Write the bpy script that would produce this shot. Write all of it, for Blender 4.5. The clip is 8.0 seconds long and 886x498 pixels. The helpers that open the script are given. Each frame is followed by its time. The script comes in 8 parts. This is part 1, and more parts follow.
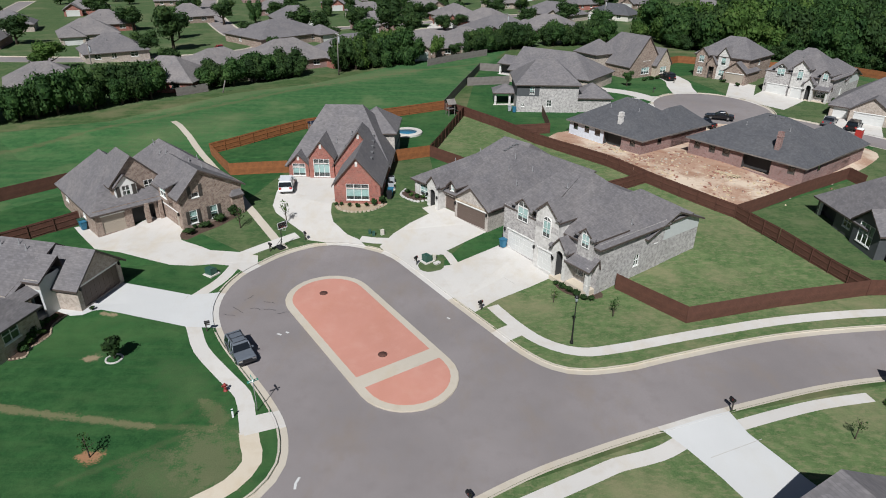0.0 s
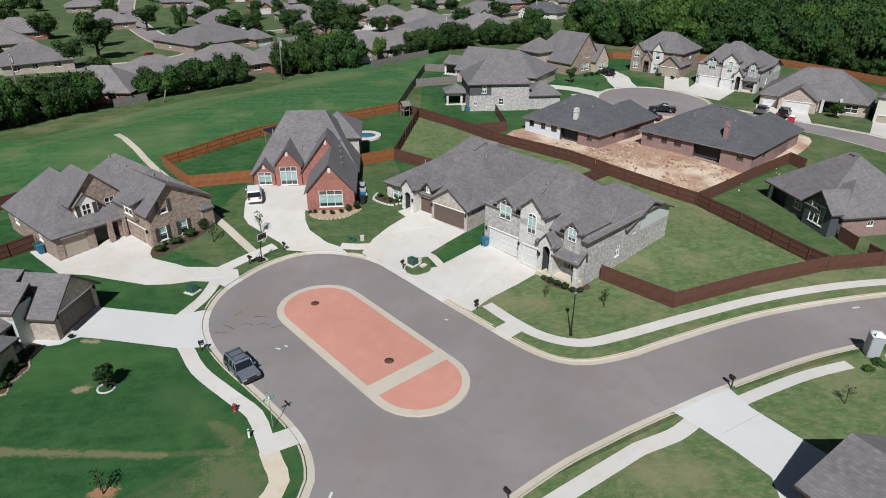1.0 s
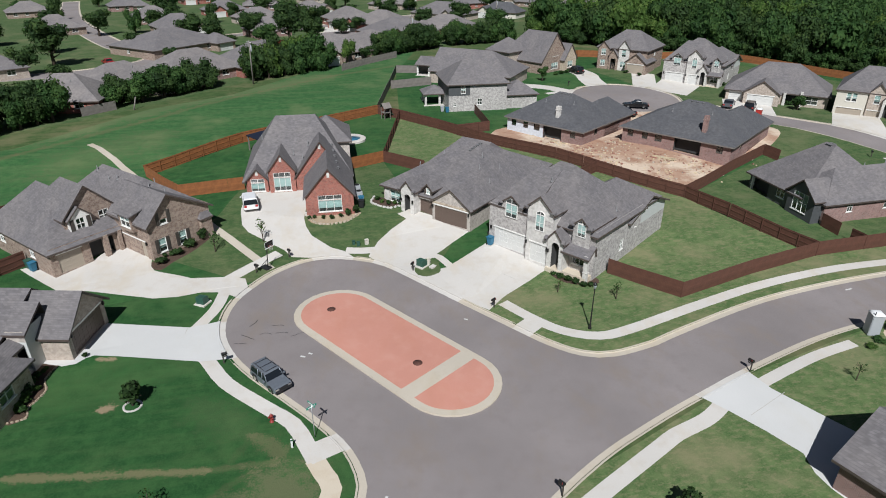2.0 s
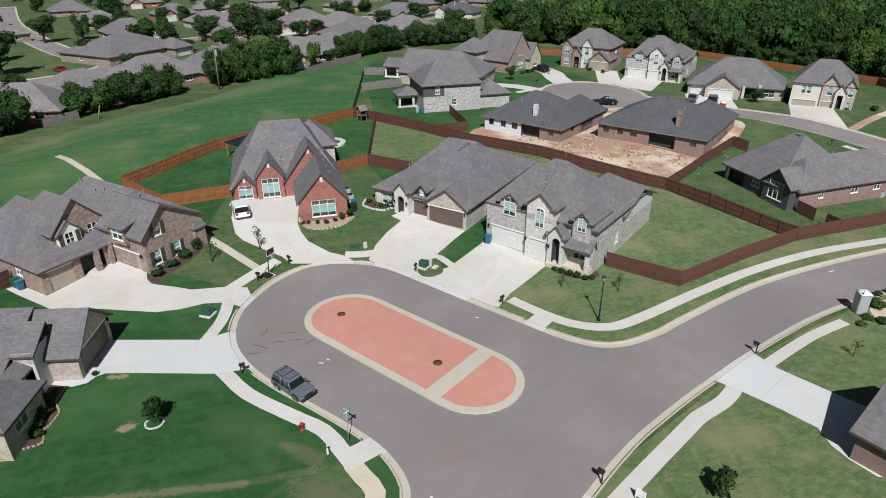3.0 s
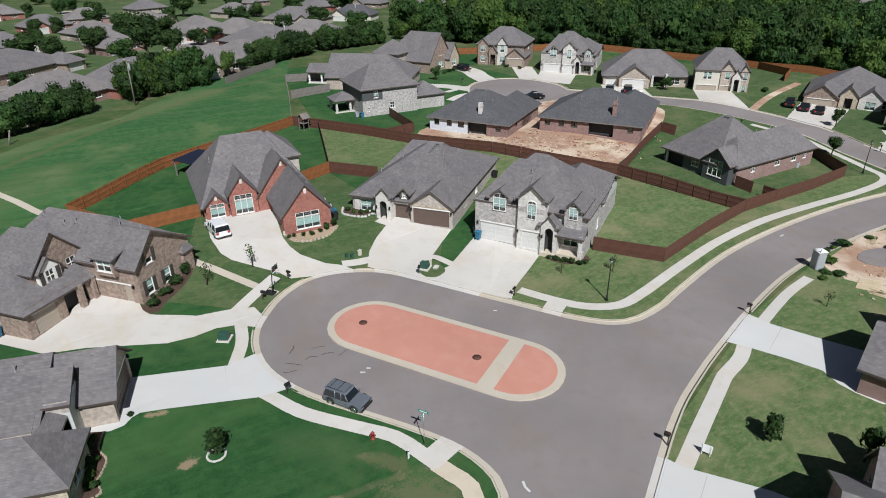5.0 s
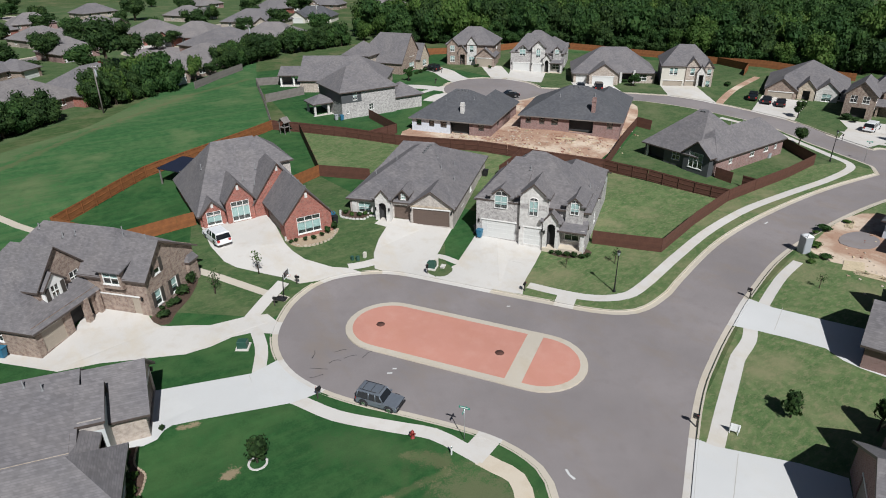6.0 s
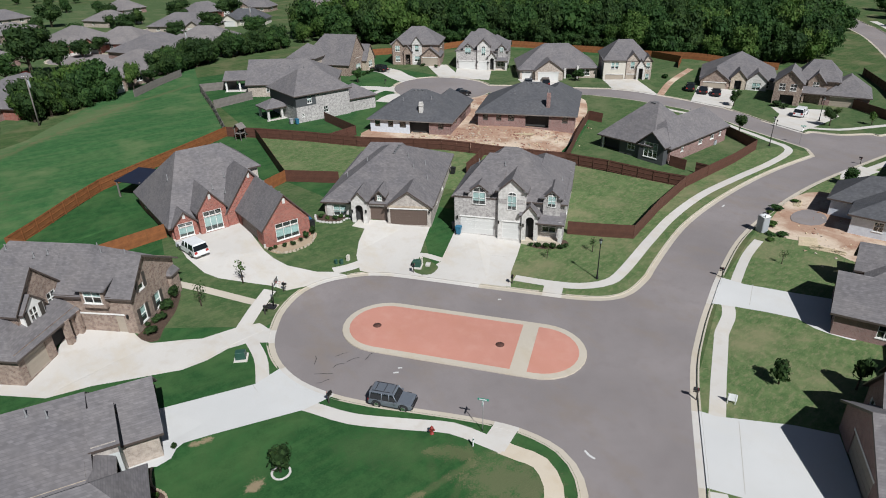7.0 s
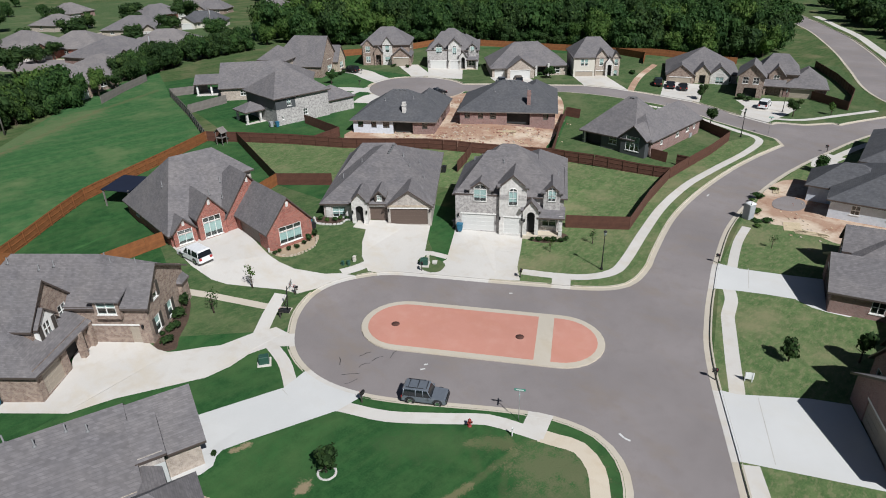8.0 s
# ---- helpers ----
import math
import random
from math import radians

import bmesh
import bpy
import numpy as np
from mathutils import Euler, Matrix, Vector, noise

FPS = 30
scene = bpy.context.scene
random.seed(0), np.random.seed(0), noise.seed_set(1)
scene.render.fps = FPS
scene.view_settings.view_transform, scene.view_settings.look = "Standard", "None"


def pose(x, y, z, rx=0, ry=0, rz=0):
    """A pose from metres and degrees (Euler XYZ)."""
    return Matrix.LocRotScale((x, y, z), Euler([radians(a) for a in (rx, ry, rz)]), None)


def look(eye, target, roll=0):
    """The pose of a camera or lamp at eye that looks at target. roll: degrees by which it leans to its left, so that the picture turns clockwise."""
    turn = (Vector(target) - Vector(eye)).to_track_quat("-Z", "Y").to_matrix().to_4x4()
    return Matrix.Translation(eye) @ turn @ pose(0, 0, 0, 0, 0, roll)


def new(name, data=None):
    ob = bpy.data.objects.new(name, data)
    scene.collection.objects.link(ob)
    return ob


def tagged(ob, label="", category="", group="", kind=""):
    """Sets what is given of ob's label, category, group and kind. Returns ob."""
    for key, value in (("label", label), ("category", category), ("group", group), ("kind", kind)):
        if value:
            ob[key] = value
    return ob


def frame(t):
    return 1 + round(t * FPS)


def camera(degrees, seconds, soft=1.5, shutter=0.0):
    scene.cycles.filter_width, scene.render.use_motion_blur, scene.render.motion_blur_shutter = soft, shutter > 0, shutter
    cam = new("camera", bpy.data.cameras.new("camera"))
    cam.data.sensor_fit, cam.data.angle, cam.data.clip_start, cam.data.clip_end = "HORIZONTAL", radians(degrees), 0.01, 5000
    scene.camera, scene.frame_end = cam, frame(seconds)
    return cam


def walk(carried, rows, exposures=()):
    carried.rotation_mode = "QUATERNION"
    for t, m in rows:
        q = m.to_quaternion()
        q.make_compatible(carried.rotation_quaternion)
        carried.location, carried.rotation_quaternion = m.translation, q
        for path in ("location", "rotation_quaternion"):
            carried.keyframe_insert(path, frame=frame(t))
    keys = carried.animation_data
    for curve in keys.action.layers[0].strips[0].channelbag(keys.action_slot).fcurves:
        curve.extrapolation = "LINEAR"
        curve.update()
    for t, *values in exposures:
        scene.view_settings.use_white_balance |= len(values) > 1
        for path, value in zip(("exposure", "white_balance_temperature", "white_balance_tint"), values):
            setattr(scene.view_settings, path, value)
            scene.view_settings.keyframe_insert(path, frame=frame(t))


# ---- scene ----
cam = camera(71.1, 8.0, 1.0)
METRES, EYE, TILT, LEAN, TURN = 45.6, 31.7, -26.7, -0.44, 0.0
ROWS = [
    (0.0, 0.0, 0.0, 0.0, 0.0, 0.0, -0.0),
    (0.5, -0.0583, 0.0005, 0.0031, -3.92, -0.06, 2.17),
    (1.0, -0.126, 0.0029, 0.0077, -6.26, -0.18, 3.43),
    (2.5, -0.3102, 0.0192, 0.0252, -12.54, -0.7, 6.82),
    (3.0, -0.3657, 0.027, 0.0324, -14.75, -0.98, 8.01),
    (3.5, -0.4284, 0.0376, 0.0422, -17.83, -1.46, 9.63),
    (4.0, -0.4958, 0.0519, 0.0544, -21.04, -2.03, 11.25),
    (4.5, -0.558, 0.0665, 0.0675, -23.21, -2.48, 12.32),
    (6.0, -0.7297, 0.1227, 0.1102, -29.35, -3.95, 15.17),
    (6.5, -0.7871, 0.1472, 0.1265, -32.31, -4.77, 16.47),
    (7.0, -0.8355, 0.17, 0.1415, -35.77, -5.82, 17.94),
    (7.5, -0.8917, 0.1998, 0.1601, -39.13, -6.89, 19.24),
    (8.0, -0.941, 0.2286, 0.178, -40.24, -7.28, 19.63),
]
walk(cam, [(t, pose(0, 0, EYE, TILT, LEAN, TURN) @ pose(METRES * x, METRES * y, METRES * z, 90 + pitch, roll, yaw)) for t, x, y, z, yaw, pitch, roll in ROWS],
     exposures=[(0.0, 0.05, 6230, 10), (8.0, 0.03, 6230, 10)])

# ---- daylight: high sun from behind the camera's first place ----
SUN_ELEVATION, SUN_AZIMUTH = 47.0, -103.5          # degrees; azimuth of the sun, counter-clockwise from +x
world = bpy.data.worlds.new("sky")
scene.world = world
world.use_nodes = True
sky = world.node_tree.nodes.new("ShaderNodeTexSky")
sky.sky_type, sky.sun_disc = "NISHITA", False
sky.sun_elevation, sky.sun_rotation = radians(SUN_ELEVATION), radians(90 - SUN_AZIMUTH)
world.node_tree.links.new(sky.outputs[0], world.node_tree.nodes["Background"].inputs[0])
world.node_tree.nodes["Background"].inputs[1].default_value = 0.029
sun = new("sun", bpy.data.lights.new("sun", "SUN"))
sun.data.energy, sun.data.angle, sun.data.color = 5.0, radians(0.53), (1.0, 0.985, 0.955)
ce = math.cos(radians(SUN_ELEVATION))
sun.matrix_world = look((0, 0, 0), (-ce * math.cos(radians(SUN_AZIMUTH)), -ce * math.sin(radians(SUN_AZIMUTH)), -math.sin(radians(SUN_ELEVATION))))
sun.location = (0, 0, 120)


# ---- materials ----
def nodes_of(name):
    m = bpy.data.materials.new(name)
    m.use_nodes = True
    t = m.node_tree
    return m, t, t.nodes["Principled BSDF"]


def node(t, kind, **values):
    n = t.nodes.new(kind)
    for key, value in values.items():
        if key in n.inputs:
            n.inputs[key].default_value = value
    return n


def ramp(t, source, stops):
    n = t.nodes.new("ShaderNodeValToRGB")
    e = n.color_ramp.elements
    while len(e) < len(stops):
        e.new(0.5)
    for el, (p, c) in zip(e, stops):
        el.position, el.color = p, (*c, 1)
    t.links.new(source, n.inputs[0])
    return n.outputs[0]


def blend(t, fac, a, b, mode="MIX"):
    n = t.nodes.new("ShaderNodeMix")
    n.data_type, n.blend_type = "RGBA", mode
    for key, v in ((0, fac), (6, a), (7, b)):
        if isinstance(v, bpy.types.NodeSocket):
            t.links.new(v, n.inputs[key])
        else:
            n.inputs[key].default_value = (*v, 1) if isinstance(v, tuple) else v
    return n.outputs[2]


def noise_of(t, scale, detail=4.0, rough=0.6, stretch=None, coord="Object", turn=0.0):
    c = t.nodes.new("ShaderNodeTexCoord")
    m = t.nodes.new("ShaderNodeMapping")
    m.inputs["Scale"].default_value = stretch or (1, 1, 1)
    m.inputs["Rotation"].default_value = (0, 0, radians(turn))
    t.links.new(c.outputs[coord], m.inputs[0])
    n = node(t, "ShaderNodeTexNoise", Scale=scale, Detail=detail, Roughness=rough)
    t.links.new(m.outputs[0], n.inputs["Vector"])
    return n.outputs["Fac"]


def bump_to(t, bsdf, height, strength, distance=0.02):
    b = node(t, "ShaderNodeBump", Strength=strength, Distance=distance)
    t.links.new(height, b.inputs["Height"])
    t.links.new(b.outputs[0], bsdf.inputs["Normal"])


def scaled(c, k):
    return tuple(v * k for v in c)


def plain(name, colour, rough=0.7, metal=0.0, spread=0.18, fine=18.0, coarse=0.8, bump=0.15):
    """A surface with grain and blotches at two scales."""
    m, t, b = nodes_of(name)
    f = noise_of(t, fine, 3)
    g = noise_of(t, coarse, 4)
    c = ramp(t, f, [(0.25, scaled(colour, 1 - spread)), (0.75, scaled(colour, 1 + spread))])
    d = ramp(t, g, [(0.3, scaled((1, 1, 1), 1 - spread)), (0.7, (1, 1, 1))])
    t.links.new(blend(t, 1.0, c, d, "MULTIPLY"), b.inputs["Base Color"])
    b.inputs["Roughness"].default_value, b.inputs["Metallic"].default_value = rough, metal
    if bump:
        bump_to(t, b, f, bump)
    return m


def bricky(name, colours, mortar, width=0.24, height=0.09, rough=0.85, size=0.012, stain=0.2):
    """Courses of bricks or stones on upright walls, in the thing's own metres."""
    m, t, b = nodes_of(name)
    c = t.nodes.new("ShaderNodeTexCoord")
    s = t.nodes.new("ShaderNodeSeparateXYZ")
    t.links.new(c.outputs["Object"], s.inputs[0])
    a = t.nodes.new("ShaderNodeMath")
    t.links.new(s.outputs[0], a.inputs[0]), t.links.new(s.outputs[1], a.inputs[1])
    k = t.nodes.new("ShaderNodeCombineXYZ")
    t.links.new(a.outputs[0], k.inputs[0]), t.links.new(s.outputs[2], k.inputs[1])
    w = node(t, "ShaderNodeTexBrick", Scale=1.0, Color1=(*colours[0], 1), Color2=(*colours[1], 1), Mortar=(*mortar, 1))
    w.inputs["Mortar Size"].default_value, w.inputs["Brick Width"].default_value, w.inputs["Row Height"].default_value = size, width, height
    w.inputs["Bias"].default_value = 0.1
    t.links.new(k.outputs[0], w.inputs["Vector"])
    n = node(t, "ShaderNodeTexNoise", Scale=2.6, Detail=3.0)
    t.links.new(k.outputs[0], n.inputs["Vector"])
    p = node(t, "ShaderNodeTexNoise", Scale=0.5, Detail=4.0)
    t.links.new(c.outputs["Object"], p.inputs["Vector"])
    col = blend(t, ramp(t, n.outputs["Fac"], [(0.42, (0, 0, 0)), (0.62, (0.75, 0.75, 0.75))]), w.outputs["Color"], colours[2])
    col = blend(t, 1.0, col, ramp(t, p.outputs["Fac"], [(0.3, scaled((1, 1, 1), 1 - stain)), (0.7, (1, 1, 1))]), "MULTIPLY")
    t.links.new(col, b.inputs["Base Color"])
    b.inputs["Roughness"].default_value = rough
    bump_to(t, b, w.outputs["Fac"], -0.4, 0.01)
    return m


def shingles(name, colour, warm=0.0):
    """Laminated roof shingles: short tabs in courses, weathered blotches, faint run-off streaks."""
    m, t, b = nodes_of(name)
    c = t.nodes.new("ShaderNodeTexCoord")
    s = t.nodes.new("ShaderNodeSeparateXYZ")
    t.links.new(c.outputs["Object"], s.inputs[0])
    a = t.nodes.new("ShaderNodeMath")
    t.links.new(s.outputs[0], a.inputs[0]), t.links.new(s.outputs[1], a.inputs[1])
    k = t.nodes.new("ShaderNodeCombineXYZ")
    t.links.new(a.outputs[0], k.inputs[0]), t.links.new(s.outputs[2], k.inputs[1])
    w = node(t, "ShaderNodeTexBrick", Scale=1.0, Color1=(*scaled(colour, 0.86), 1), Color2=(*scaled(colour, 1.15), 1), Mortar=(*scaled(colour, 0.88), 1))
    w.inputs["Mortar Size"].default_value, w.inputs["Brick Width"].default_value, w.inputs["Row Height"].default_value = 0.012, 0.33, 0.10
    w.offset, w.inputs["Bias"].default_value = 0.37, 0.0
    t.links.new(k.outputs[0], w.inputs["Vector"])
    big = node(t, "ShaderNodeTexNoise", Scale=0.45, Detail=5.0)
    t.links.new(c.outputs["Object"], big.inputs["Vector"])
    mid = node(t, "ShaderNodeTexNoise", Scale=2.2, Detail=4.0)
    t.links.new(c.outputs["Object"], mid.inputs["Vector"])
    col = blend(t, 1.0, w.outputs["Color"], ramp(t, big.outputs["Fac"], [(0.3, (0.86, 0.86, 0.88)), (0.7, (1.06, 1.04, 1.02))]), "MULTIPLY")
    col = blend(t, 1.0, col, ramp(t, mid.outputs["Fac"], [(0.35, (0.88, 0.88, 0.88)), (0.65, (1.08, 1.08, 1.08))]), "MULTIPLY")
    t.links.new(col, b.inputs["Base Color"])
    b.inputs["Roughness"].default_value = 0.9
    bump_to(t, b, w.outputs["Fac"], -0.22, 0.010)
    return m


def worn_line(t, spot, fine, tuft):
    """How worn the turf is near the line from (x0, y0) to (x1, y1): (x0, y0, x1, y1, half width, amount, colour)."""
    x0, y0, x1, y1, half, amount = spot[:6]
    long = math.hypot(x1 - x0, y1 - y0)
    ux, uy = (x1 - x0) / long, (y1 - y0) / long
    pos = t.nodes.new("ShaderNodeTexCoord").outputs["Object"]

    def math_of(kind, a, b):
        n = t.nodes.new("ShaderNodeMath")
        n.operation = kind
        for i, q in enumerate((a, b)):
            if isinstance(q, (int, float)):
                n.inputs[i].default_value = q
            else:
                t.links.new(q, n.inputs[i])
        return n.outputs[0]

    def along(vx, vy, c):
        n = t.nodes.new("ShaderNodeVectorMath")
        n.operation = "DOT_PRODUCT"
        t.links.new(pos, n.inputs[0])
        n.inputs[1].default_value = (vx, vy, 0)
        return math_of("ADD", n.outputs["Value"], -c)

    s = along(ux, uy, ux * x0 + uy * y0)
    d = math_of("ABSOLUTE", along(-uy, ux, -uy * x0 + ux * y0), 0)
    over = math_of("MAXIMUM", math_of("MAXIMUM", math_of("MULTIPLY", s, -1.0), math_of("ADD", s, -long)), 0.0)
    far = math_of("DIVIDE", math_of("ADD", d, over), half)
    rough = math_of("ADD", math_of("MULTIPLY", fine, 3.2), math_of("MULTIPLY", tuft, 3.6))
    return ramp(t, math_of("DIVIDE", math_of("ADD", far, math_of("ADD", rough, -3.4)), 2.0), [(0.25, scaled((1, 1, 1), amount)), (0.62, (0, 0, 0))])


def grassy(name, deep, light, dry, dryness=0.45, stripe=None, stripe_amount=0.0, tracks=(), patches=(), thatch=0.0):
    """Turf: blades, tufts, patches of dry grass, and mowing lines where a direction is given."""
    m, t, b = nodes_of(name)
    fine = noise_of(t, 7.0, 6, 0.75)
    tuft = noise_of(t, 0.9, 5, 0.65)
    patch = noise_of(t, 0.11, 5, 0.6)
    col = ramp(t, fine, [(0.28, scaled(deep, 0.7)), (0.5, deep), (0.75, light)])
    col = blend(t, ramp(t, tuft, [(0.42, (0, 0, 0)), (0.64, (0.72, 0.72, 0.72))]), col, light)
    col = blend(t, ramp(t, patch, [(dryness, (0, 0, 0)), (dryness + 0.2, (0.85, 0.85, 0.85))]), col, dry)
    if stripe is not None:
        lines = noise_of(t, 1.0, 4, 0.6, (0.10, 0.8, 1), "Object", stripe)
        col = blend(t, ramp(t, lines, [(0.45, (0, 0, 0)), (0.62, scaled((1, 1, 1), stripe_amount))]), col, dry)
    if thatch:
        straw = noise_of(t, 2.2, 4, 0.7, (0.6, 1.2, 1), "Object", stripe or 0)
        col = blend(t, ramp(t, straw, [(0.50, (0, 0, 0)), (0.60, scaled((1, 1, 1), thatch))]), col, dry)
    for spots in (patches, tracks):
        for spot in spots:
            col = blend(t, worn_line(t, spot, fine, tuft), col, spot[6])
    t.links.new(col, b.inputs["Base Color"])
    b.inputs["Roughness"].default_value = 0.95
    b.inputs["Specular IOR Level"].default_value = 0.15
    bump_to(t, b, fine, 0.6, 0.06)
    return m


def paved(name, colour, spread=0.1, stain=(0.62, 0.58, 0.55), stains=0.62, rough=0.85, dusty=0.5, spotted=0.25):
    """Concrete or asphalt: aggregate, broad tone changes, stains."""
    m, t, b = nodes_of(name)
    fine = noise_of(t, 22.0, 3, 0.7)
    mid = noise_of(t, 0.7, 5, 0.6)
    big = noise_of(t, 0.09, 4, 0.55)
    col = ramp(t, fine, [(0.25, scaled(colour, 1 - spread)), (0.75, scaled(colour, 1 + spread))])
    col = blend(t, 1.0, col, ramp(t, big, [(0.32, scaled((1, 1, 1), 1 - 1.2 * spread)), (0.68, (1.04, 1.04, 1.04))]), "MULTIPLY")
    col = blend(t, ramp(t, mid, [(stains, (0, 0, 0)), (stains + 0.2, (0.5, 0.5, 0.5))]), col, tuple(a * c for a, c in zip(colour, stain)))
    dust = noise_of(t, 0.28, 6, 0.7, (1.0, 0.55, 1), "Object", 32)
    col = blend(t, ramp(t, dust, [(0.50, (0, 0, 0)), (0.70, scaled((1, 1, 1), dusty))]), col, tuple(a * c for a, c in zip(colour, (0.90, 0.82, 0.68))))
    spots = noise_of(t, 2.6, 4, 0.7)
    col = blend(t, ramp(t, spots, [(0.66, (0, 0, 0)), (0.76, scaled((1, 1, 1), spotted))]), col, scaled(colour, 0.55))
    t.links.new(col, b.inputs["Base Color"])
    b.inputs["Roughness"].default_value = rough
    bump_to(t, b, fine, 0.2, 0.01)
    return m


def bare_earth(name):
    """Churned building-plot soil: red clay, broad patches of pale sand, damp ruts and a little green."""
    m, t, b = nodes_of(name)
    fine = noise_of(t, 14.0, 4, 0.7)
    clods = noise_of(t, 2.2, 5, 0.7)
    patch = noise_of(t, 0.17, 6, 0.62, (1.0, 0.7, 1), "Object", 11)
    damp = noise_of(t, 0.42, 5, 0.65, (0.6, 1.2, 1), "Object", 47)
    weed = noise_of(t, 0.30, 5, 0.7, (1, 1, 1), "Object", 83)
    col = ramp(t, fine, [(0.25, (0.29, 0.17, 0.11)), (0.75, (0.43, 0.285, 0.205))])
    col = blend(t, ramp(t, patch, [(0.46, (0, 0, 0)), (0.60, (0.85, 0.85, 0.85))]), col, (0.60, 0.50, 0.39))
    col = blend(t, ramp(t, damp, [(0.55, (0, 0, 0)), (0.68, (0.7, 0.7, 0.7))]), col, (0.24, 0.115, 0.065))
    col = blend(t, ramp(t, clods, [(0.58, (0, 0, 0)), (0.72, (0.6, 0.6, 0.6))]), col, (0.56, 0.46, 0.36))
    col = blend(t, ramp(t, weed, [(0.64, (0, 0, 0)), (0.72, (0.6, 0.6, 0.6))]), col, (0.11, 0.15, 0.05))
    t.links.new(col, b.inputs["Base Color"])
    b.inputs["Roughness"].default_value = 0.97
    bump_to(t, b, clods, 0.5, 0.06)
    return m


def leafy(name, deep, light):
    """Leaves: each clump has its own tone."""
    m, t, b = nodes_of(name)
    g = t.nodes.new("ShaderNodeNewGeometry")
    o = t.nodes.new("ShaderNodeObjectInfo")
    col = ramp(t, g.outputs["Random Per Island"], [(0.0, scaled(deep, 0.8)), (0.5, scaled(deep, 1.25)), (1.0, scaled(light, 0.92))])
    big = noise_of(t, 0.16, 3)
    col = blend(t, 1.0, col, ramp(t, big, [(0.3, (0.66, 0.74, 0.66)), (0.68, (1.36, 1.25, 1.05))]), "MULTIPLY")
    fine = noise_of(t, 3.2, 4, 0.7)
    col = blend(t, 1.0, col, ramp(t, fine, [(0.35, (0.62, 0.66, 0.62)), (0.66, (1.22, 1.2, 1.1))]), "MULTIPLY")
    t.links.new(col, b.inputs["Base Color"])
    b.inputs["Roughness"].default_value = 0.75
    b.inputs["Specular IOR Level"].default_value = 0.25
    tr = node(t, "ShaderNodeBsdfTranslucent")
    t.links.new(col, tr.inputs[0])
    mx = node(t, "ShaderNodeMixShader", Fac=0.38)
    t.links.new(b.outputs[0], mx.inputs[1]), t.links.new(tr.outputs[0], mx.inputs[2])
    t.links.new(mx.outputs[0], t.nodes["Material Output"].inputs[0])
    return m


def glassy(name, tint, rough=0.03):
    m, t, b = nodes_of(name)
    tp = node(t, "ShaderNodeBsdfTransparent", Color=(*tint, 1))
    gl = node(t, "ShaderNodeBsdfGlossy", Roughness=rough, Color=(1, 1, 1, 1))
    fr = node(t, "ShaderNodeFresnel", IOR=1.9)
    mx = node(t, "ShaderNodeMixShader")
    t.links.new(fr.outputs[0], mx.inputs[0]), t.links.new(tp.outputs[0], mx.inputs[1]), t.links.new(gl.outputs[0], mx.inputs[2])
    t.links.new(mx.outputs[0], t.nodes["Material Output"].inputs[0])
    return m


TAN_TURF, OLIVE_TURF = (0.21, 0.18, 0.10), (0.125, 0.135, 0.070)
WORN_TURF = (0.135, 0.122, 0.062)
TRACK = [(-75, 88.5), (-57.5, 105.9), (-42.3, 120.3), (-27.3, 136.2), (-7.0, 154.0), (9.5, 164.1)]
FIELD_TRACKS = [(*a, *b, 0.75, 0.42, WORN_TURF) for a, b in zip(TRACK, TRACK[1:])]
FIELD_PATCHES = ((-60.0, 111.0, -30.0, 139.0, 3.4, 0.34, (0.19, 0.19, 0.10)), (-28.0, 139.5, -8.0, 154.0, 4.0, 0.36, (0.19, 0.19, 0.10)), (-50, 100, -38, 112, 4.5, 0.25, (0.17, 0.18, 0.09)))
GRASS_LUSH = grassy("lush_lawn", (0.018, 0.066, 0.020), (0.036, 0.106, 0.032), (0.066, 0.125, 0.044), 0.49, 8, 0.26,
                    ((-34, 36.1, -20.8, 34.2, 0.36, 0.62, TAN_TURF), (-20.8, 34.2, -16.3, 34.1, 0.3, 0.22, TAN_TURF), (-24.5, 28.9, -18.0, 33.4, 0.3, 0.12, TAN_TURF), (-18.0, 33.4, -16.2, 34.2, 0.3, 0.14, TAN_TURF), (-19.4, 34.6, -18.0, 36.9, 0.35, 0.08, TAN_TURF)),
                    ((-16.4, 32.0, -14.4, 30.0, 2.2, 0.8, OLIVE_TURF), (-19.6, 30.0, -16.0, 28.0, 2.0, 0.45, OLIVE_TURF), (-29.5, 42.1, -28.7, 42.3, 0.45, 0.95, (0.27, 0.21, 0.135)), (-31.2, 48.4, -29.9, 48.2, 0.3, 0.9, (0.27, 0.21, 0.135)), (-24.2, 31.2, -23.2, 31.4, 0.6, 0.95, (0.31, 0.165, 0.09)),
                     (-33, 44, -26, 46.5, 2.0, 0.3, (0.06, 0.12, 0.04)), (-22, 41, -19, 38, 1.6, 0.35, (0.075, 0.125, 0.05)), (-17.6, 36.6, -15.9, 34.9, 0.7, 0.5, (0.16, 0.15, 0.08))))
GRASS_MID = grassy("mid_lawn", (0.042, 0.086, 0.030), (0.080, 0.124, 0.048), (0.145, 0.155, 0.080), 0.51, 12, 0.2, thatch=0.3)
GRASS_DRY = grassy("dry_lawn", (0.070, 0.124, 0.044), (0.138, 0.188, 0.078), (0.225, 0.208, 0.118), 0.51, -20, 0.10, thatch=0.45)
GRASS_FIELD = grassy("meadow", (0.030, 0.096, 0.032), (0.058, 0.140, 0.048), (0.115, 0.162, 0.070), 0.52, -44, 0.26, FIELD_TRACKS, FIELD_PATCHES)
